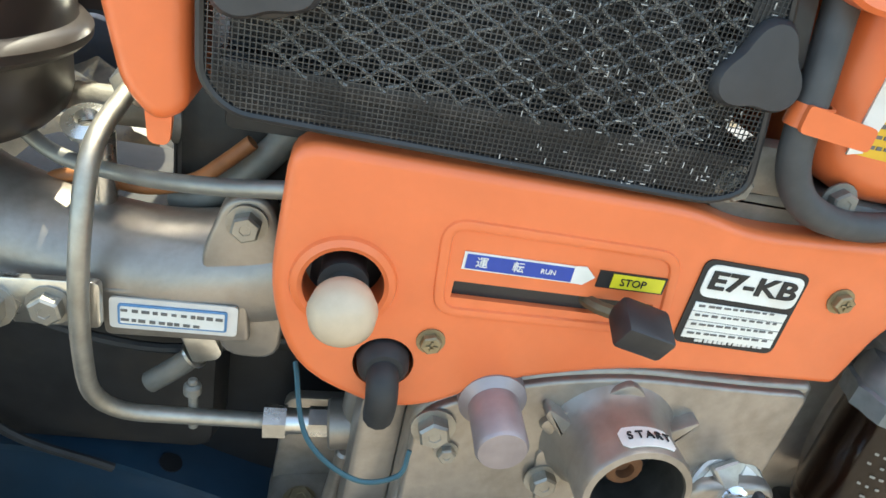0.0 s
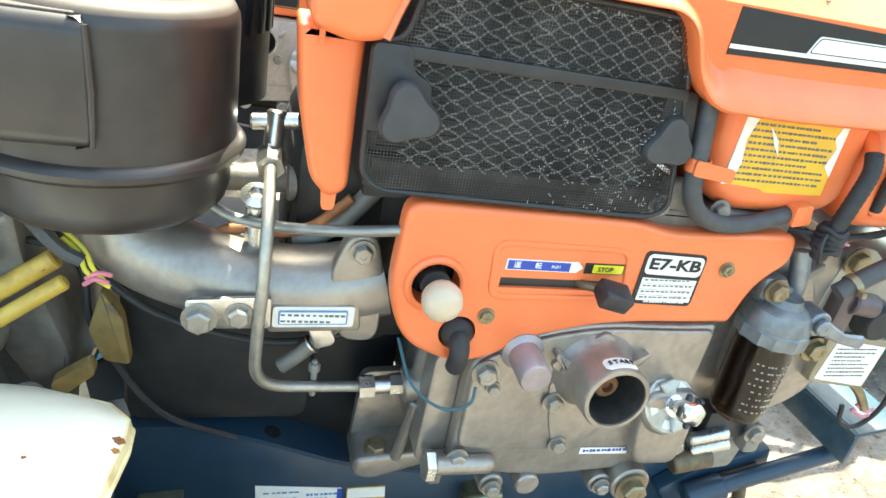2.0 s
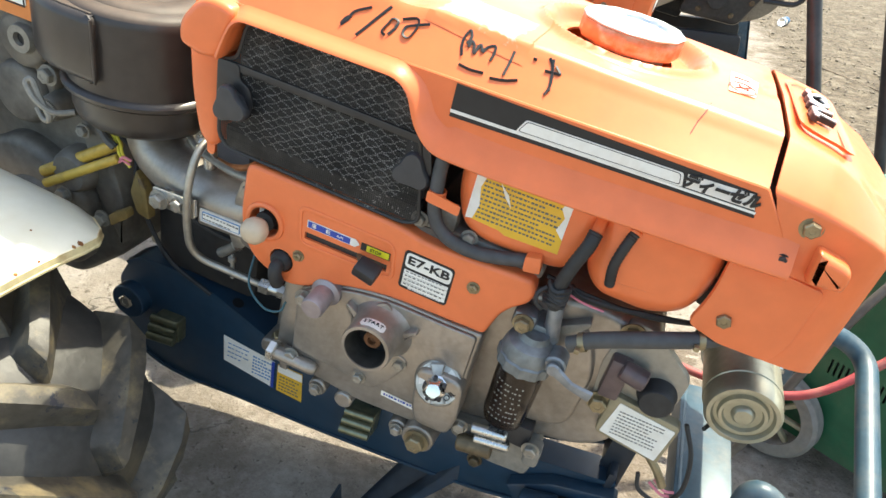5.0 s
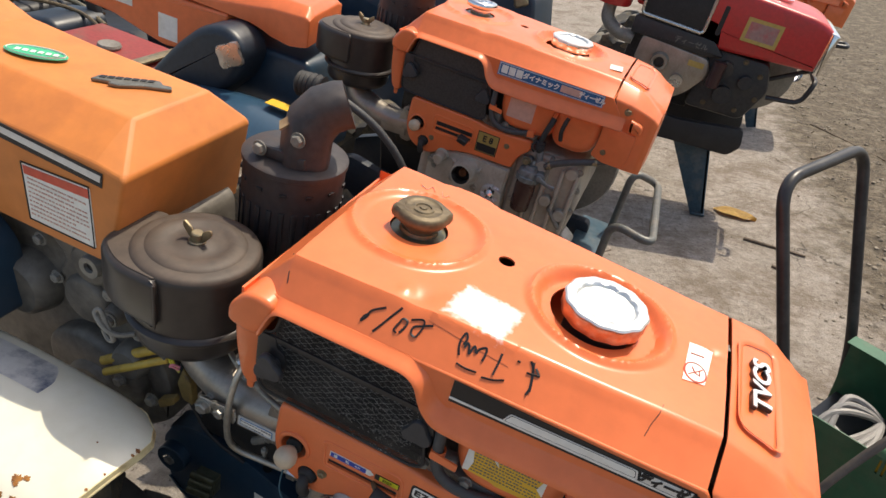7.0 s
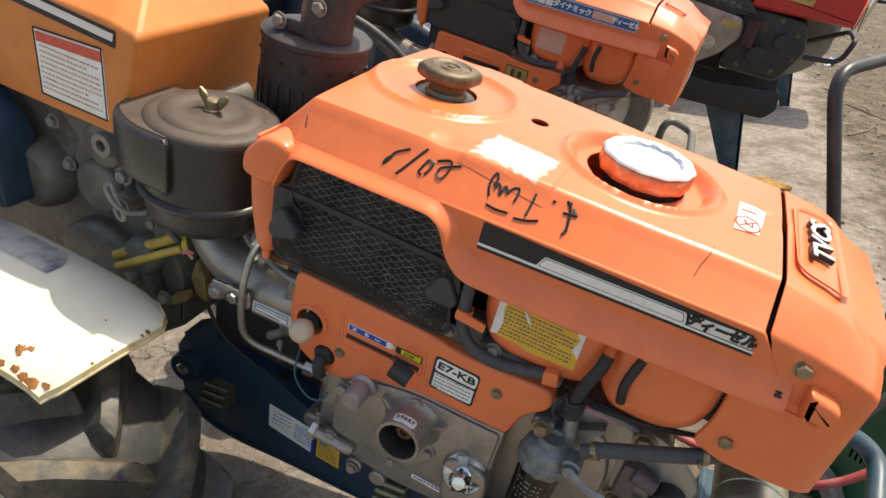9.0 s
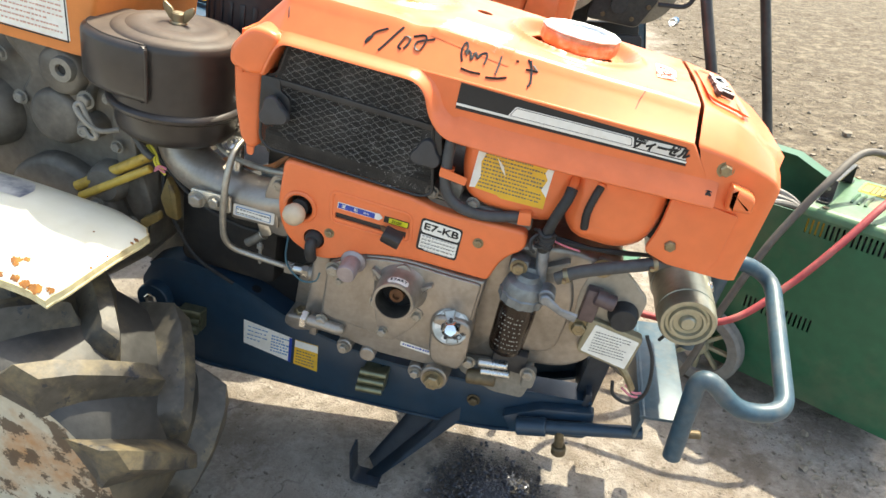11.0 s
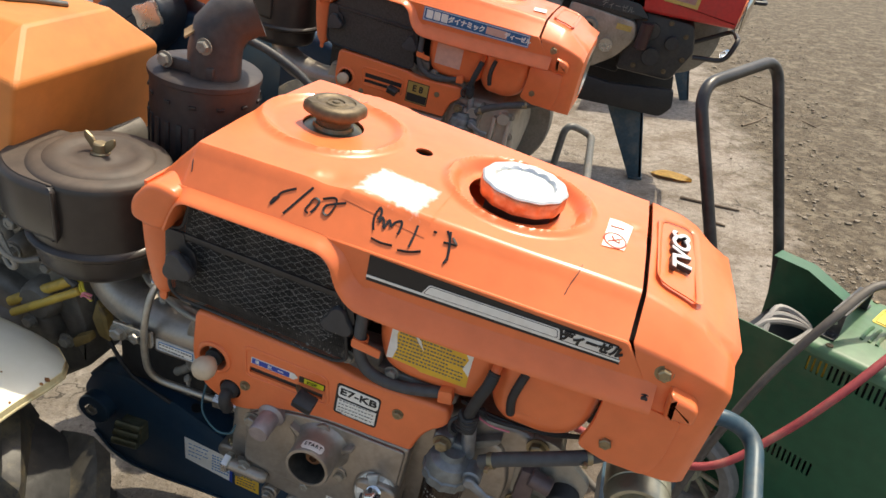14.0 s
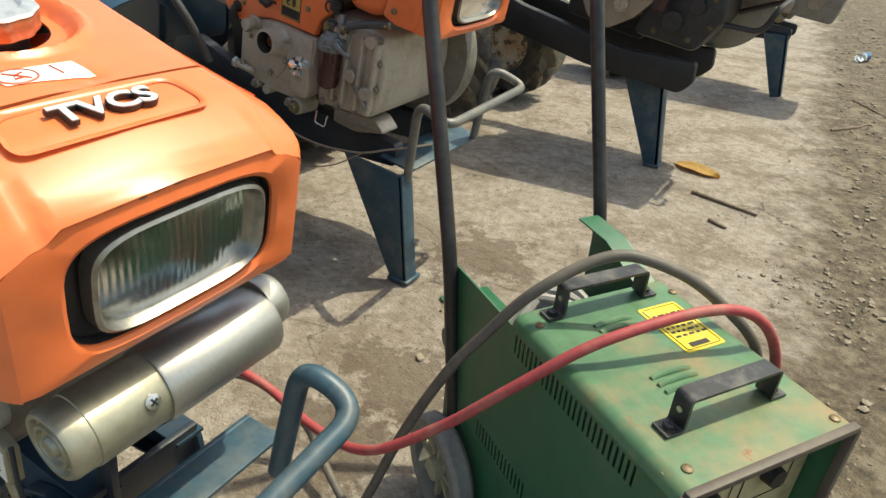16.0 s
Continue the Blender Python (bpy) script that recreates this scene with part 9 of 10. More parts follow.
part("yellow_sticker", b, YELLOW, fend2)
wheel(frame2, -0.66, 1.010, 0.286, 0.290, 0.25, "dusty black farm tyre", 10)
wheel(frame2, -0.66, 1.790, 0.286, 0.290, 0.25, "dusty black farm tyre", 30)
hs = thing("corrugated_hose", pose(0, 0, 0), "black corrugated rubber hose running behind the muffler", "hose")
b = bmesh.new()
line_ = spline([(-0.52, 0.93, 0.905), (-0.455, 0.93, 0.900), (-0.38, 0.94, 0.870), (-0.30, 0.97, 0.80), (-0.24, 1.0, 0.70), (-0.23, 1.05, 0.58)], 10)
tube(b, line_[8:], 0.011, 12)
part("plain_length", b, HOSE, hs)
b = bmesh.new()
tube(b, line_[:12], [0.030 + (0.006 if i % 2 else 0) for i in range(12)], 14)
part("bellows", b, RUBBER, hs)

# red engine, third in the row
THIRD = engine_frame(0.14, 2.600, 0.760)
THIRD_FRAME = engine_frame(0.02, 2.600, 0.690)
eng3 = thing("diesel_engine", THIRD, "red diesel engine with black radiator and grey gear case", "engine", "engines in the row")
b = bmesh.new()
prism(b, fillet([(-0.02, 0.36), (0.16, 0.385), (0.72, 0.350), (0.80, 0.315), (0.790, 0.145), (0.36, 0.115), (0.34, 0.20), (-0.02, 0.20)], [0.03, 0.03, 0.04, 0.04, 0.02, 0.02, 0.02, 0.02], 5), 0.0, 0.37, 0.025, 4)
hood3 = part("hood", b, RED, eng3, "glossy red painted hood")
b = bmesh.new()
tube(b, [(p[0], -0.004, p[1]) for p in fillet([(0.02, 0.175), (0.30, 0.165), (0.30, 0.345), (0.02, 0.35)], 0.02)], 0.008, 8, closed=True)
part("radiator_frame", b, STEEL, eng3, "bright metal radiator frame")
b = bmesh.new()
box(b, (0.16, 0.02, 0.258), (0.27, 0.05, 0.165), 0.004)
part("radiator_screen", b, CORE, eng3, "black radiator screen")
decal("hood_slot", fillet(rect(0.345, 0.175, 0.365, 0.30), 0.008), INK, hood3, -0.0005, 0.001)
decal("hood_label", rect(0.45, 0.185, 0.60, 0.285), GOLD, hood3, -0.0005, 0.001, "faded gold label")
decal("label_field", rect(0.465, 0.20, 0.585, 0.270), mat("label_grey_red", (0.34, 0.20, 0.18), 0.5, stain=(0.5, 0.06, 0.06), amount=0.8, spread=14), hood3, -0.0015, 0.001)
b = bmesh.new()
prism(b, fillet([(0.775, 0.32), (0.815, 0.31), (0.805, 0.13), (0.775, 0.14)], 0.012), -0.003, 0.375, 0.01, 2)
part("nose_trim", b, CHROME, eng3, "bright metal nose trim")
b = bmesh.new()
lathe(b, [(0, 0), (0.05, 0), (0.055, 0.02), (0.045, 0.03), (0, 0.03)], (0.55, 0.18, 0.352), (0, 0, 1), 32)
part("fuel_cap", b, CHROME, eng3)
b = bmesh.new()
lathe(b, [(0, 0), (0.04, 0), (0.04, 0.02), (0, 0.025)], (0.22, 0.18, 0.378), (0, 0, 1), 32)
part("radiator_cap", b, CHROME, eng3)
b = bmesh.new()
prism(b, fillet([(0.0, 0.16), (0.36, 0.148), (0.42, 0.095), (0.34, 0.075), (0.0, 0.085)], 0.01), -0.004, 0.05, 0.004)
plate3 = part("name_panel", b, BLACK, eng3, "black name panel")
lettering("panel_word", "ディーゼル", 0.030, Matrix.Translation((0.27, -0.006, 0.112)) @ FRONT, CAST, plate3)
b = bmesh.new()
prism(b, fillet([(0.06, 0.09), (0.37, 0.07), (0.395, 0.0), (0.33, -0.10), (0.23, -0.18), (0.14, -0.155), (0.055, -0.03)], 0.03), 0.0, 0.12, 0.008, 3)
lathe(b, [(0.024, -0.02), (0.024, 0.03), (0.036, 0.03), (0.042, 0.0), (0.042, -0.02), (0.024, -0.02)], (0.17, -0.004, 0.0), (0, -1, 0), 32)
part("gear_case", b, SILVER, eng3, "silver-grey cast gear case")
b = bmesh.new()
lathe(b, [(0, 0), (0.03, 0), (0.03, 0.02), (0, 0.02)], (0.27, -0.002, -0.06), (0, -1, 0), 28)
part("oil_gauge", b, STEEL, eng3, "bright round oil gauge")
# black disc for the shade down this sleeve
b = bmesh.new()
lathe(b, [(0, 0), (0.02, 0), (0.02, 0.005), (0, 0.005)], (0.17, -0.012, 0.0), (0, -1, 0), 20)
part("sleeve_bore", b, BLACK, eng3)
decal("ochre_label", rect(0.10, -0.075, 0.17, -0.05), GOLD, eng3, -0.0005, 0.001)
decal("ochre_label", rect(0.29, 0.02, 0.36, 0.045), GOLD, eng3, -0.0005, 0.001)
b = bmesh.new()
prism(b, fillet([(0.36, 0.12), (0.62, 0.12), (0.66, 0.0), (0.60, -0.15), (0.34, -0.16)], 0.03), 0.03, 0.33, 0.02, 2)
BLACKCAST = mat("black_cast", (0.03, 0.03, 0.031), 0.5, 0.2, vary=0.25, stain=(0.1, 0.08, 0.06), amount=0.5)
crank3 = part("crankcase", b, BLACKCAST, eng3, "black oily crankcase")
# dark block added to fill the pale gaps between gear case and beam
b = bmesh.new()
prism(b, fillet([(0.0, 0.10), (0.36, 0.10), (0.36, -0.20), (0.0, -0.20)], 0.02), 0.13, 0.33, 0.01, 2)
part("engine_base", b, BLACKCAST, eng3)
for u, w, r in ((0.45, 0.05, 0.035), (0.55, 0.02, 0.03), (0.48, -0.06, 0.04)):
    b = bmesh.new()
    cyl(b, (u, 0.04, w), (u, -0.005, w), r)
    part("bearing_boss", b, BLACKCAST, crank3)
bolts(crank3, ((0.40, 0.028, 0.09, 0.009), (0.52, 0.028, 0.10, 0.009), (0.60, 0.028, 0.06, 0.009), (0.62, 0.028, -0.04, 0.009), (0.56, 0.028, -0.11, 0.009), (0.42, 0.028, -0.12, 0.009)), RUSTCAP)
b = bmesh.new()
lathe(b, [(0.028, 0.06), (0.028, -0.05), (0, -0.06)], (0.42, -0.03, 0.02), (0, 0, 1), 20)
part("filter_bowl", b, mat("dark_bowl", (0.045, 0.018, 0.018), 0.3), eng3)
b = bmesh.new()
lathe(b, [(0.06, 0.0), (0.185, 0.0), (0.20, 0.01), (0.20, 0.05), (0.185, 0.06), (0.06, 0.06), (0.06, 0.0)], (0.58, 0.34, 0.02), (0, 1, 0), 48)
for i in range(5):
    a = 2 * math.pi * i / 5
    box(b, (0.58 + 0.10 * math.cos(a), 0.37, 0.02 + 0.10 * math.sin(a)), (0.16, 0.03, 0.05), 0.01, Matrix.Rotation(-a, 4, "Y"))
part("flywheel", b, CAST, eng3, "spoked cast flywheel")
b = bmesh.new()
tube(b, bend([(0.80, 0.08, 0.26), (0.87, 0.08, 0.27), (0.87, 0.16, 0.27), (0.80, 0.16, 0.26)], 0.02), 0.009, 8)
part("nose_handle", b, BLACK, eng3)
b = bmesh.new()
tube(b, bend([(0.66, 0.05, -0.02), (0.80, 0.05, 0.0), (0.82, 0.05, 0.10), (0.82, 0.30, 0.10), (0.66, 0.30, 0.0)], 0.04), 0.011, 8)
part("bumper_bar", b, BLACK, eng3)
frame3 = thing("walking_tractor", THIRD_FRAME, "walking tractor with black frame, red cover and tapered leg", "tractor", "tractors in the row")
for y0 in (-0.02, 0.30):
    b = bmesh.new()
    prism(b, fillet([(-0.30, -0.06), (-0.05, -0.11), (0.45, -0.13), (0.74, -0.08), (0.76, -0.16), (0.72, -0.215), (0.30, -0.245), (-0.30, -0.22)], 0.02), y0, y0 + 0.04, 0.005)
    part("side_beam", b, PITCH, frame3)
i3 = THIRD_FRAME.inverted()
b = bmesh.new()
prism(b, fillet([(0.445, 0.36), (0.615, 0.36), (0.665, 0.012), (0.605, 0.0)], 0.006), 2.655, 2.665, 0.002)
prism(b, fillet([(0.602, 0.36), (0.617, 0.36), (0.667, 0.012), (0.652, 0.01)], 0.002), 2.655, 2.71, 0.002)
box(b, (0.637, 2.685, 0.005), (0.07, 0.075, 0.012), 0.004)
bmesh.ops.transform(b, matrix=i3, verts=b.verts[:])
part("stand_leg", b, PIPEBLUE, frame3, "tapered dark steel leg")
wheel(frame3, -0.36, 2.42, 0.286, 0.290, 0.25, "dusty black farm tyre", 10)
b = bmesh.new()
lathe(b, [(0, 0.17), (0.085, 0.17), (0.09, 0.18), (0.09, 0.33), (0.07, 0.345), (0, 0.345)], (-0.13, 0.06, 0), (0, 0, 1), 36)
ac3 = part("air_cleaner", b, RED, eng3, "red steel air cleaner")
b = bmesh.new()
tube(b, spline([(-0.13, 0.06, 0.17), (-0.12, 0.05, 0.10), (-0.06, 0.04, 0.06), (0.02, 0.04, 0.05)]), 0.03, 14)
part("inlet_pipe", b, CAST, ac3)
wheel(frame3, -0.36, 3.18, 0.286, 0.290, 0.25, "dusty black farm tyre", 25)
gear_cover(frame3, RED, "red folded sheet cover")
b = bmesh.new()
prism(b, fillet([(-0.36, 0.19), (-0.30, -0.05), (-0.36, -0.28), (-0.75, -0.28), (-0.95, 0.0), (-0.95, 0.20)], 0.04), 0.0, 0.36, 0.02, 3)
gb3 = part("transmission_case", b, BLUE, frame3, "blue cast transmission case")
b = bmesh.new()
lathe(b, [(0, 0), (0.03, 0), (0.038, 0.012), (0.03, 0.030), (0, 0.034)], (-0.42, -0.02, 0.16), (0.35, -1, 0.2), 20, jag=lambda a, h: 1 + 0.16 * math.cos(4 * a))
part("lever_knob", b, BRASS, gb3)

# fourth tractor, far behind
FOURTH = engine_frame(0.52, 4.240, 0.690)
eng4 = thing("diesel_engine", FOURTH, "orange diesel engine far down the row", "engine", "engines in the row")
build_hood(eng4, ORANGE, plain=True)
build_nose(eng4, ORANGE)
build_tank(eng4, ORANGE)
build_case(eng4, full=False)
b = bmesh.new()
prism(b, fillet([(-0.05, 0.22), (0.58, 0.2), (0.58, -0.14), (0.10, -0.17), (-0.1, -0.05)], 0.03), 0.03, 0.33, 0.01)
part("crankcase_front", b, CAST, eng4, "grey cast crankcase")
frame4 = thing("walking_tractor", engine_frame(0.30, 4.240, 0.690), "walking tractor with blue-black frame far down the row", "tractor", "tractors in the row")
for y0 in (0.07, 0.30):
    b = bmesh.new()
    prism(b, fillet(BEAM2, 0.02), y0, y0 + 0.035, 0.004)
    part("side_beam", b, NAVY, frame4)
i4 = frame4.matrix_basis.inverted()
b = bmesh.new()
prism(b, fillet([(0.73, 0.36), (0.865, 0.36), (0.925, 0.012), (0.868, 0.0)], 0.006), 4.275, 4.285, 0.002)
prism(b, fillet([(0.852, 0.36), (0.867, 0.36), (0.927, 0.012), (0.912, 0.01)], 0.002), 4.275, 4.33, 0.002)
bmesh.ops.transform(b, matrix=i4, verts=b.verts[:])
part("stand_leg", b, PIPEBLUE, frame4, "tapered steel leg")
wheel(frame4, -0.05, 4.05, 0.286, 0.290, 0.25, "dusty black farm tyre", 10)

wheel(frame4, -0.05, 4.80, 0.286, 0.290, 0.25, "dusty black farm tyre", 25)

# machines and clutter beyond the cover
def far_cover(x, y, z, paint, label, size, lean=10):
    t = thing("engine_cover", pose(x, y, 0, 0, lean, 0), label, "cover", "far covers")
    b = bmesh.new()
    prism(b, fillet([(-size[0] / 2, z - size[2] / 2), (size[0] / 2, z - size[2] / 2), (size[0] / 2 - 0.02, z + size[2] / 2 - 0.03), (size[0] / 2 - 0.10, z + size[2] / 2), (-size[0] / 2, z + size[2] / 2)], 0.02), -size[1] / 2, size[1] / 2, 0.015, 3)
    part("sheet_cover", b, paint, t)
    b = bmesh.new()
    prism(b, fillet([(-size[0] / 2 + 0.02, 0.03), (size[0] / 2 - 0.02, 0.03), (size[0] / 2 - 0.02, z - size[2] / 2), (-size[0] / 2 + 0.02, z - size[2] / 2)], 0.02), -size[1] / 2 + 0.02, size[1] / 2 - 0.02, 0.01)
    part("lower_case", b, PITCH, t)
    return t


red_far = far_cover(-2.02, 1.62, 0.62, DULLRED, "dull red painted engine cover far behind", (0.50, 0.34, 0.14))
b = bmesh.new()
lathe(b, [(0, 0), (0.045, 0), (0.05, 0.01), (0.045, 0.02), (0, 0.02)], (0.0, -0.03, 0.69), (0, 0, 1), 24)
part("filler_cap", b, CAST, red_far)
b = bmesh.new()
box(b, (0.19, 0.0, 0.695), (0.05, 0.34, 0.012), 0.002)
part("brass_strap", b, BRASS, red_far, "dull brass strap")
small = far_cover(-1.56, 1.30, 0.54, ORANGE, "small orange cover with a blue end plate", (0.30, 0.22, 0.07))
b = bmesh.new()
box(b, (-0.17, 0.0, 0.535), (0.05, 0.24, 0.10), 0.008)
part("end_plate", b, BLUE, small, "blue end plate")
bolts(small, ((0.05, -0.05, 0.576, 0.010), (0.05, 0.06, 0.576, 0.010)), RUSTCAP, (0, 0, 1))
yard = thing("machine_frame", pose(-2.75, 2.05, 0), "dark oily machine frame with cables far behind", "frame")
for cx, cy, cz, sx, sy, sz, m_ in ((0.0, 0.0, 0.30, 1.3, 0.9, 0.58, PITCH), (0.35, -0.25, 0.66, 0.25, 0.30, 0.16, NAVY), (-0.30, 0.05, 0.64, 0.40, 0.34, 0.12, PITCH), (0.75, 0.25, 0.42, 0.3, 0.5, 0.8, NAVY), (-0.7, -0.35, 0.36, 0.5, 0.5, 0.7, PITCH)):
    b = bmesh.new()
    prism(b, fillet([(cx - sx / 2, cz - sz / 2), (cx + sx / 2, cz - sz / 2), (cx + sx / 2, cz + sz * 0.3), (cx + sx * 0.3, cz + sz / 2), (cx - sx / 2, cz + sz / 2)], 0.05, 5), cy - sy / 2, cy + sy / 2, 0.03, 3)
    part("cast_case", b, m_, yard)
r_ = random.Random(77)
for k in range(9):
    x0, y0 = r_.uniform(-0.7, 0.2), r_.uniform(-0.5, 0.1)
    b = bmesh.new()
    tube(b, spline([(x0, y0, 0.62), (x0 + 0.15, y0 - 0.05 + 0.1 * r_.random(), 0.72 + 0.08 * r_.random()), (x0 + 0.4, y0 + 0.1, 0.74), (x0 + 0.75, y0 - 0.05, 0.66 + 0.06 * r_.random())]), 0.007 + 0.005 * r_.random(), 8)
    part("cable", b, (RUSTCAP, BRASS, RUBBER)[k % 3], yard)
b = bmesh.new()
cyl(b, (0.42, -0.10, 0.70), (0.40, -0.12, 0.90), 0.035, 0.026)
part("lever_post", b, BLACK, yard)
for k, (x, y) in enumerate(((-1.2, 2.35), (-0.75, 2.15), (-1.6, 2.75))):
    fr = thing("engine_cover", pose(x, y, 0, 0, 8, 0), "dark blue painted machine part standing between the tractors", "cover", "machine parts")
    b = bmesh.new()
    prism(b, fillet([(-0.30, 0.04), (0.28, 0.04), (0.30, 0.50), (0.18, 0.66 - 0.05 * k), (-0.14, 0.70), (-0.30, 0.55)], 0.06, 5), -0.18, 0.16, 0.04, 4)
    part("cast_case", b, NAVY if k != 1 else BLUE, fr)
    b = bmesh.new()
    lathe(b, [(0, 0), (0.10, 0), (0.095, 0.03), (0.04, 0.04), (0, 0.04)], (0.02, -0.18, 0.42), (0, -1, 0), 28)
    part("bearing_cap", b, CAST, fr)
    bolts(fr, ((0.15, -0.182, 0.52, 0.014), (-0.15, -0.182, 0.50, 0.014), (0.16, -0.182, 0.28, 0.014)), RUSTCAP)

for x, y, paint, lab, size, z in ((-2.3, 3.15, NAVY, "dark blue tractor cover standing far behind", (0.9, 0.5, 0.22), 0.72), (-1.35, 3.35, BLUE, "blue painted tractor cover standing far behind", (0.8, 0.5, 0.20), 0.66), (-3.3, 3.0, PITCH, "black machine body standing far behind", (0.9, 0.6, 0.24), 0.70), (-3.0, 1.15, PITCH, "black oily machine body standing behind the tractors", (0.8, 0.5, 0.20), 0.55)):
    back = far_cover(x, y, z, paint, lab, size, 8)
    b = bmesh.new()
    tube(b, spline([(-0.25, -0.10, z + 0.10), (-0.05, -0.16, z + 0.18), (0.20, -0.05, z + 0.12), (0.32, 0.10, z - 0.02)]), 0.014, 10)
    part("hose", b, RUBBER, back)
    b = bmesh.new()
    lathe(b, [(0, 0), (0.06, 0), (0.06, 0.10), (0.05, 0.12), (0, 0.12)], (0.15, 0.05, z + size[2] / 2 - 0.01), (0, 0, 1), 24)
    part("air_filter", b, BLACK, back)

# ---- small things on the ground ----
def on_ground(x, y):
    return ground_height(x, y)


leaf = thing("dry_leaf", pose(0.815, 2.755, on_ground(0.815, 2.755) + 0.004, 0, 0, -12), "curled dry yellow leaf on the concrete", "leaf")
b = bmesh.new()
n = 14
rows = []
for i in range(n + 1):
    f = i / n
    w = 0.052 * math.sin(math.pi * f) ** 0.8 * (1 + 0.15 * math.sin(9 * f)) + 0.002
    rows.append([b.verts.new((-0.105 + 0.21 * f, w * s, 0.012 * abs(s) ** 1.5 * (0.4 + f) + 0.006 * math.sin(5 * f))) for s in (-1, -0.5, 0, 0.5, 1)])
for p, q in zip(rows, rows[1:]):
    for k in range(4):
        b.faces.new((p[k], p[k + 1], q[k + 1], q[k]))
bmesh.ops.solidify(b, geom=b.faces[:], thickness=0.0012)
part("blade", b, LEAF, leaf)
sticks = (((0.861, 2.497), (0.99, 2.47), (1.124, 2.441), 0.009), ((1.25, 3.85), (1.36, 4.0), (1.42, 4.15), 0.007), ((1.30, 4.6), (1.55, 4.3), (1.72, 4.05), 0.006), ((0.98, 2.28), (1.02, 2.26), (1.05, 2.25), 0.008), ((0.50, 1.16), (0.455, 1.30), (0.43, 1.38), 0.004))
for a, c, d, r in sticks:
    t = thing("stick", pose(0, 0, 0), "dry brown stick on the dusty ground", "stick", "sticks")
    b = bmesh.new()
    tube(b, spline([(p[0], p[1], on_ground(*p) + r * 0.8) for p in (a, c, d)], 6), [r * (1 - 0.4 * i / 12) for i in range(13)], 8)
    part("twig", b, STICK, t)
bt = thing("plastic_bottle", pose(1.276, 5.95, on_ground(1.276, 5.95) + 0.034, 0, 90, 70), "empty clear plastic bottle lying on the earth", "bottle")
b = bmesh.new()
lathe(b, [(0, -0.10), (0.030, -0.10), (0.033, -0.09), (0.033, -0.02), (0.030, -0.01), (0.033, 0.0), (0.032, 0.05), (0.014, 0.09), (0.013, 0.105), (0, 0.105)], (0, 0, 0), (0, 0, 1), 24)
part("bottle_body", b, PLASTIC, bt)
b = bmesh.new()
lathe(b, [(0.0335, -0.02), (0.0337, 0.04), (0.0335, -0.02)], (0, 0, 0), (0, 0, 1), 24)
part("bottle_label", b, PALEBLUE, bt, "pale blue label")
BX, BY = 0.520, 1.270
sheet = thing("green_board", pose(BX, BY, on_ground(BX, BY) + 0.004, 0, 0, -31), "flat green painted board lying behind the welder", "board")
b = bmesh.new()
box(b, (0.10, 0, 0), (0.24, 0.16, 0.008), 0.002)
bd = part("board", b, GREEN, sheet)
b = bmesh.new()
box(b, (0.10, -0.01, 0.0046), (0.10, 0.07, 0.001))
part("paper_label", b, WHITE, bd, "white paper label")

r_ = random.Random(12)
shapes = []


def stone_at(x, y, s):
    t = bmesh.new()
    bmesh.ops.create_icosphere(t, subdivisions=1, radius=1.0)
    for q in t.verts:
        q.co *= r_.uniform(0.55, 1.3)
    bmesh.ops.transform(t, matrix=Matrix.Translation((x, y, on_ground(x, y) + s * 0.2)) @ Matrix.Rotation(r_.uniform(0, 6), 4, "Z") @ Matrix.Diagonal((s, s * r_.uniform(0.6, 1), s * r_.uniform(0.4, 0.7), 1)), verts=t.verts[:])
    shapes.append(t)


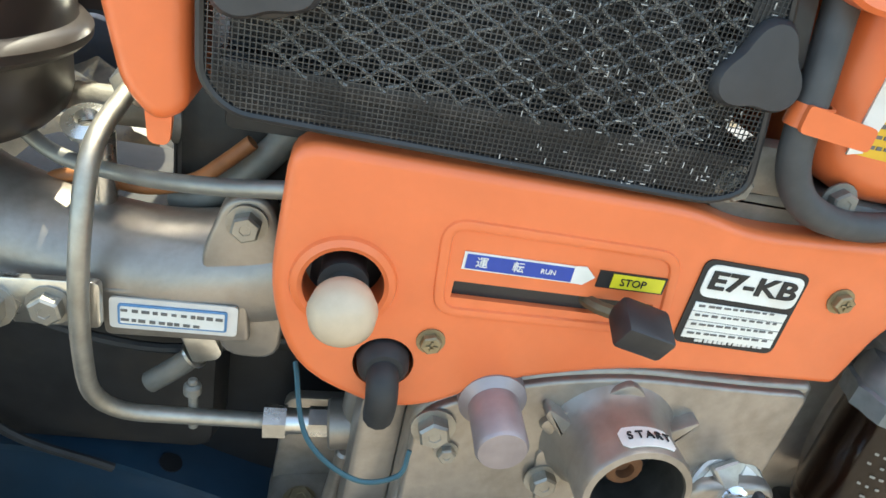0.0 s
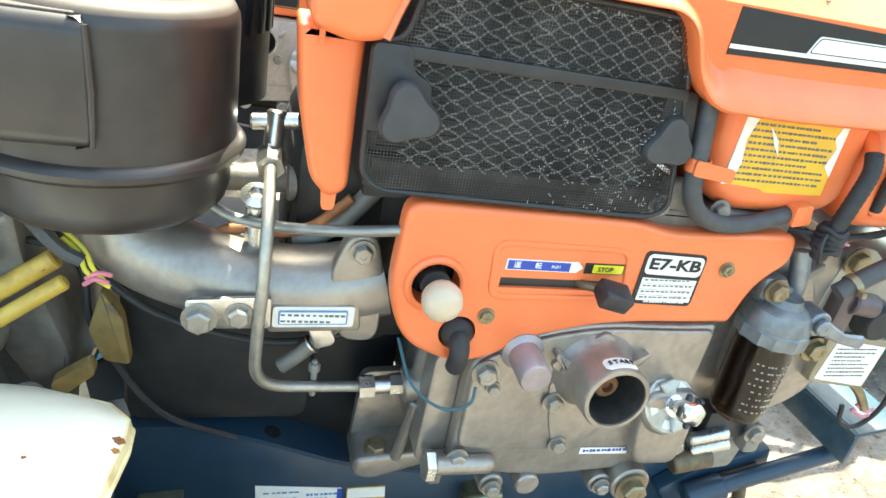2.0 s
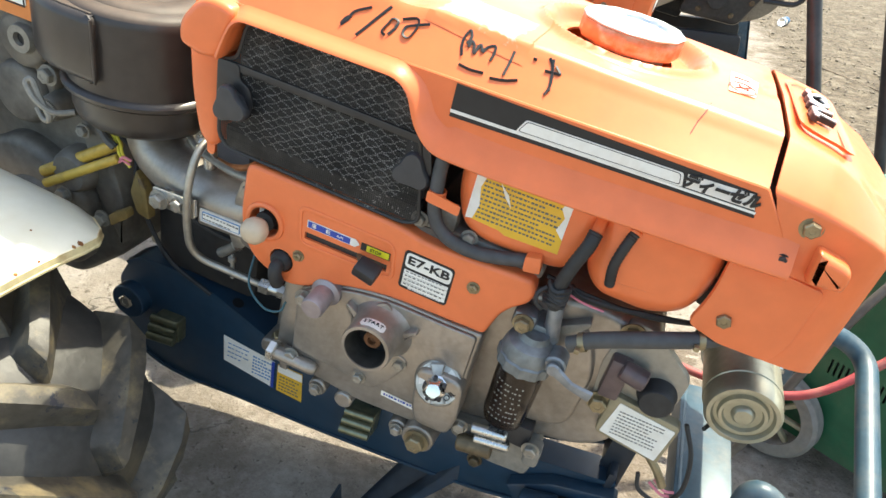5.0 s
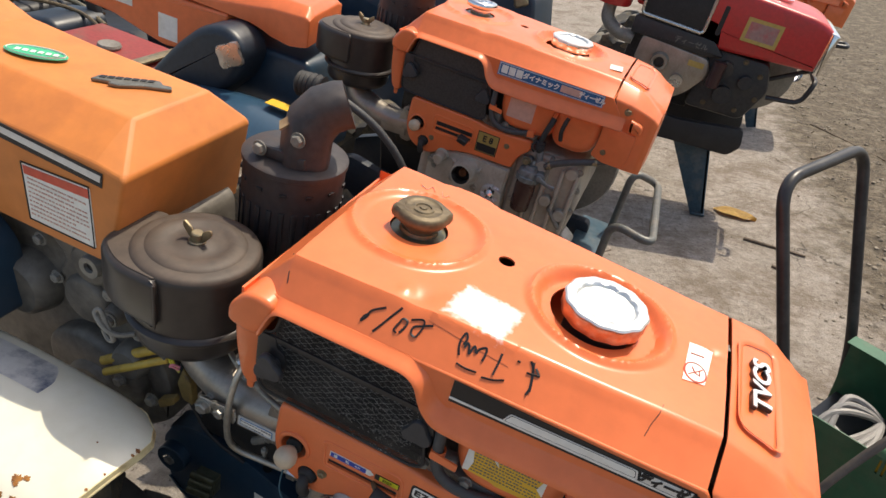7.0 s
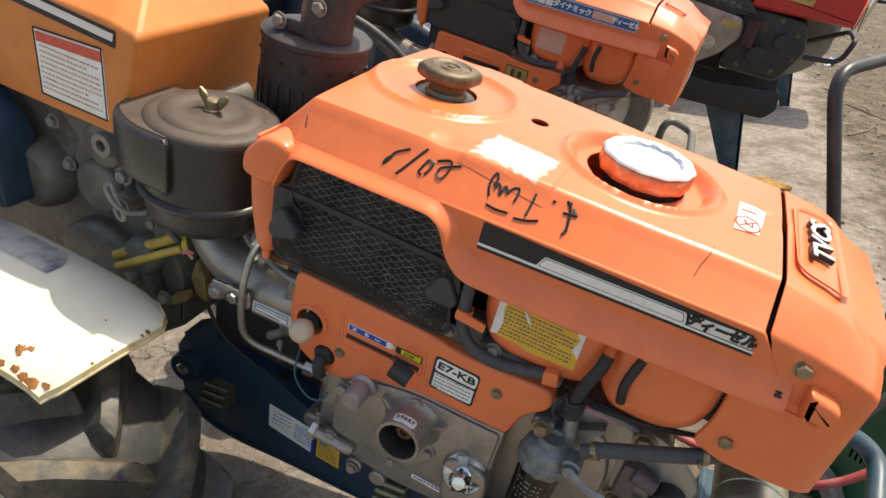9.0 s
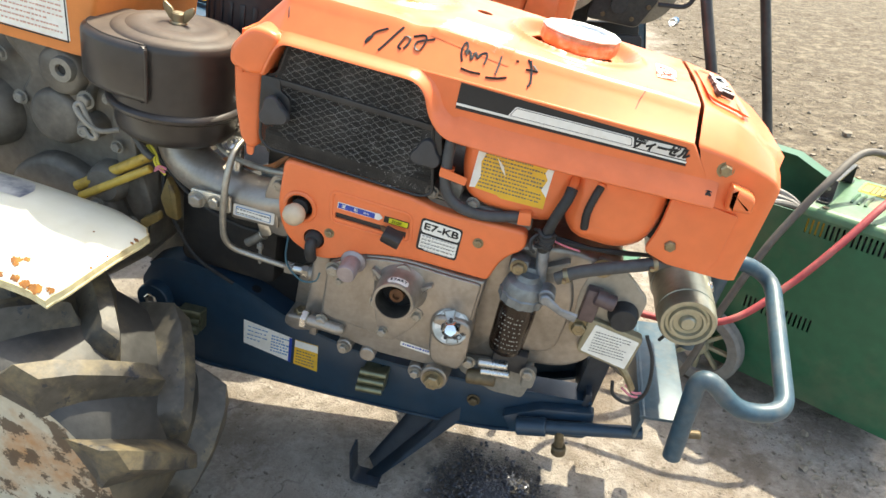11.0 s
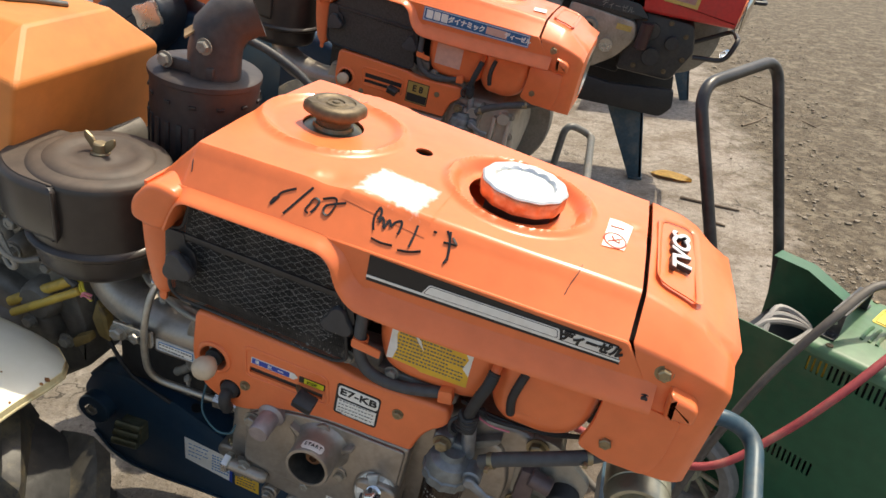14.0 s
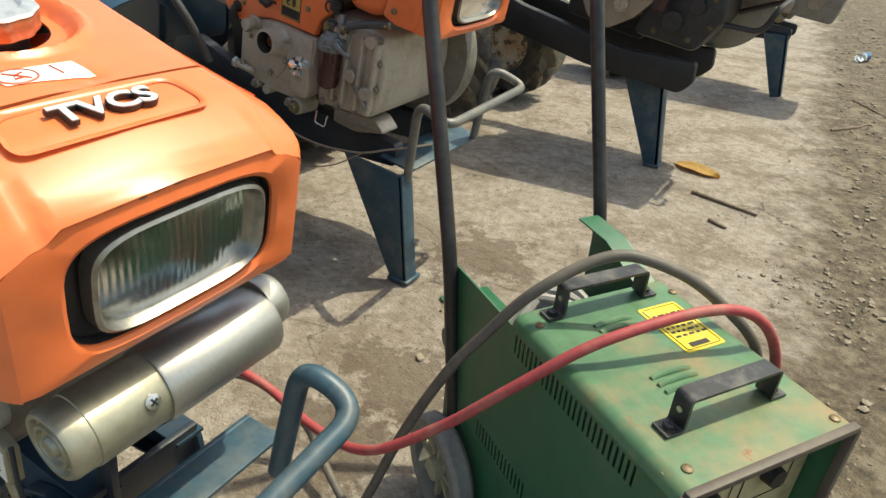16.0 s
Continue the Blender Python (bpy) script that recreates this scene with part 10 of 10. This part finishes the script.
for i in range(3000):
    y = r_.uniform(0.2, 8.5)
    x = 1.50 - 0.085 * (y - 1) + abs(r_.gauss(0, 0.55))
    stone_at(x, y, 0.002 + 0.016 * r_.random() ** 4)
for i in range(350):
    stone_at(r_.uniform(-0.5, 1.5), r_.uniform(-0.9, 4.5), 0.0015 + 0.006 * r_.random() ** 4)
for cx, cy, n, sp in ((1.45, 2.0, 420, 0.14), (1.40, 1.15, 300, 0.12), (1.35, 0.55, 220, 0.14), (1.75, 4.4, 200, 0.3), (1.5, 3.2, 120, 0.2), (1.12, 0.37, 70, 0.05), (1.22, 0.32, 70, 0.05), (1.02, 0.43, 40, 0.04)):
    for i in range(n):
        stone_at(cx + r_.gauss(0, sp), cy + r_.gauss(0, sp), 0.0015 + 0.012 * r_.random() ** 4)
verts, faces = [], []
for t in shapes:
    base = len(verts)
    t.verts.index_update()
    verts += [tuple(q.co) for q in t.verts]
    faces += [[base + q.index for q in f.verts] for f in t.faces]
    t.free()
me = bpy.data.meshes.new("rubble")
me.from_pydata(verts, [], faces)
me.materials.append(STONE)
tagged(new("rubble", me), "grey rubble and pebbles scattered on the earth", "rubble", kind="stuff")
for x, y, s in ((0.572, 0.953, 0.018), (0.10, 0.42, 0.02), (0.02, 0.46, 0.025), (1.9, 2.9, 0.03)):
    shapes.clear()
    stone_at(x, y, s)
    p = part("pebble", shapes[0], STONE)
    tagged(p, "small grey stone on the dusty ground", "stone", "loose stones")
# a heap of wet black grit below the engine
shapes.clear()
for i in range(1500):
    a = r_.uniform(0, 2 * math.pi)
    d = abs(r_.gauss(0, 0.060)) * (1 + 0.35 * noise.noise(Vector((2 * math.cos(a), 2 * math.sin(a), 5.0))))
    x, y = 0.385 + d * math.cos(a) * 1.05, 0.085 + d * math.sin(a)
    s = 0.0022 + 0.0045 * r_.random() ** 2
    stone_at(x, y, s)
    lift = 0.016 * max(0.0, 1 - (d / 0.105) ** 2)
    bmesh.ops.translate(shapes[-1], verts=shapes[-1].verts[:], vec=(0, 0, lift))
verts, faces = [], []
for t in shapes:
    base = len(verts)
    t.verts.index_update()
    verts += [tuple(q.co) for q in t.verts]
    faces += [[base + q.index for q in f.verts] for f in t.faces]
    t.free()
me = bpy.data.meshes.new("wet_grit")
me.from_pydata(verts, [], faces)
me.materials.append(mat("oily_grit", (0.040, 0.042, 0.052), 0.28, vary=0.4, bump=0.1))
tagged(new("wet_grit", me), "heap of glistening black oily grit on the concrete", "grit", kind="stuff")
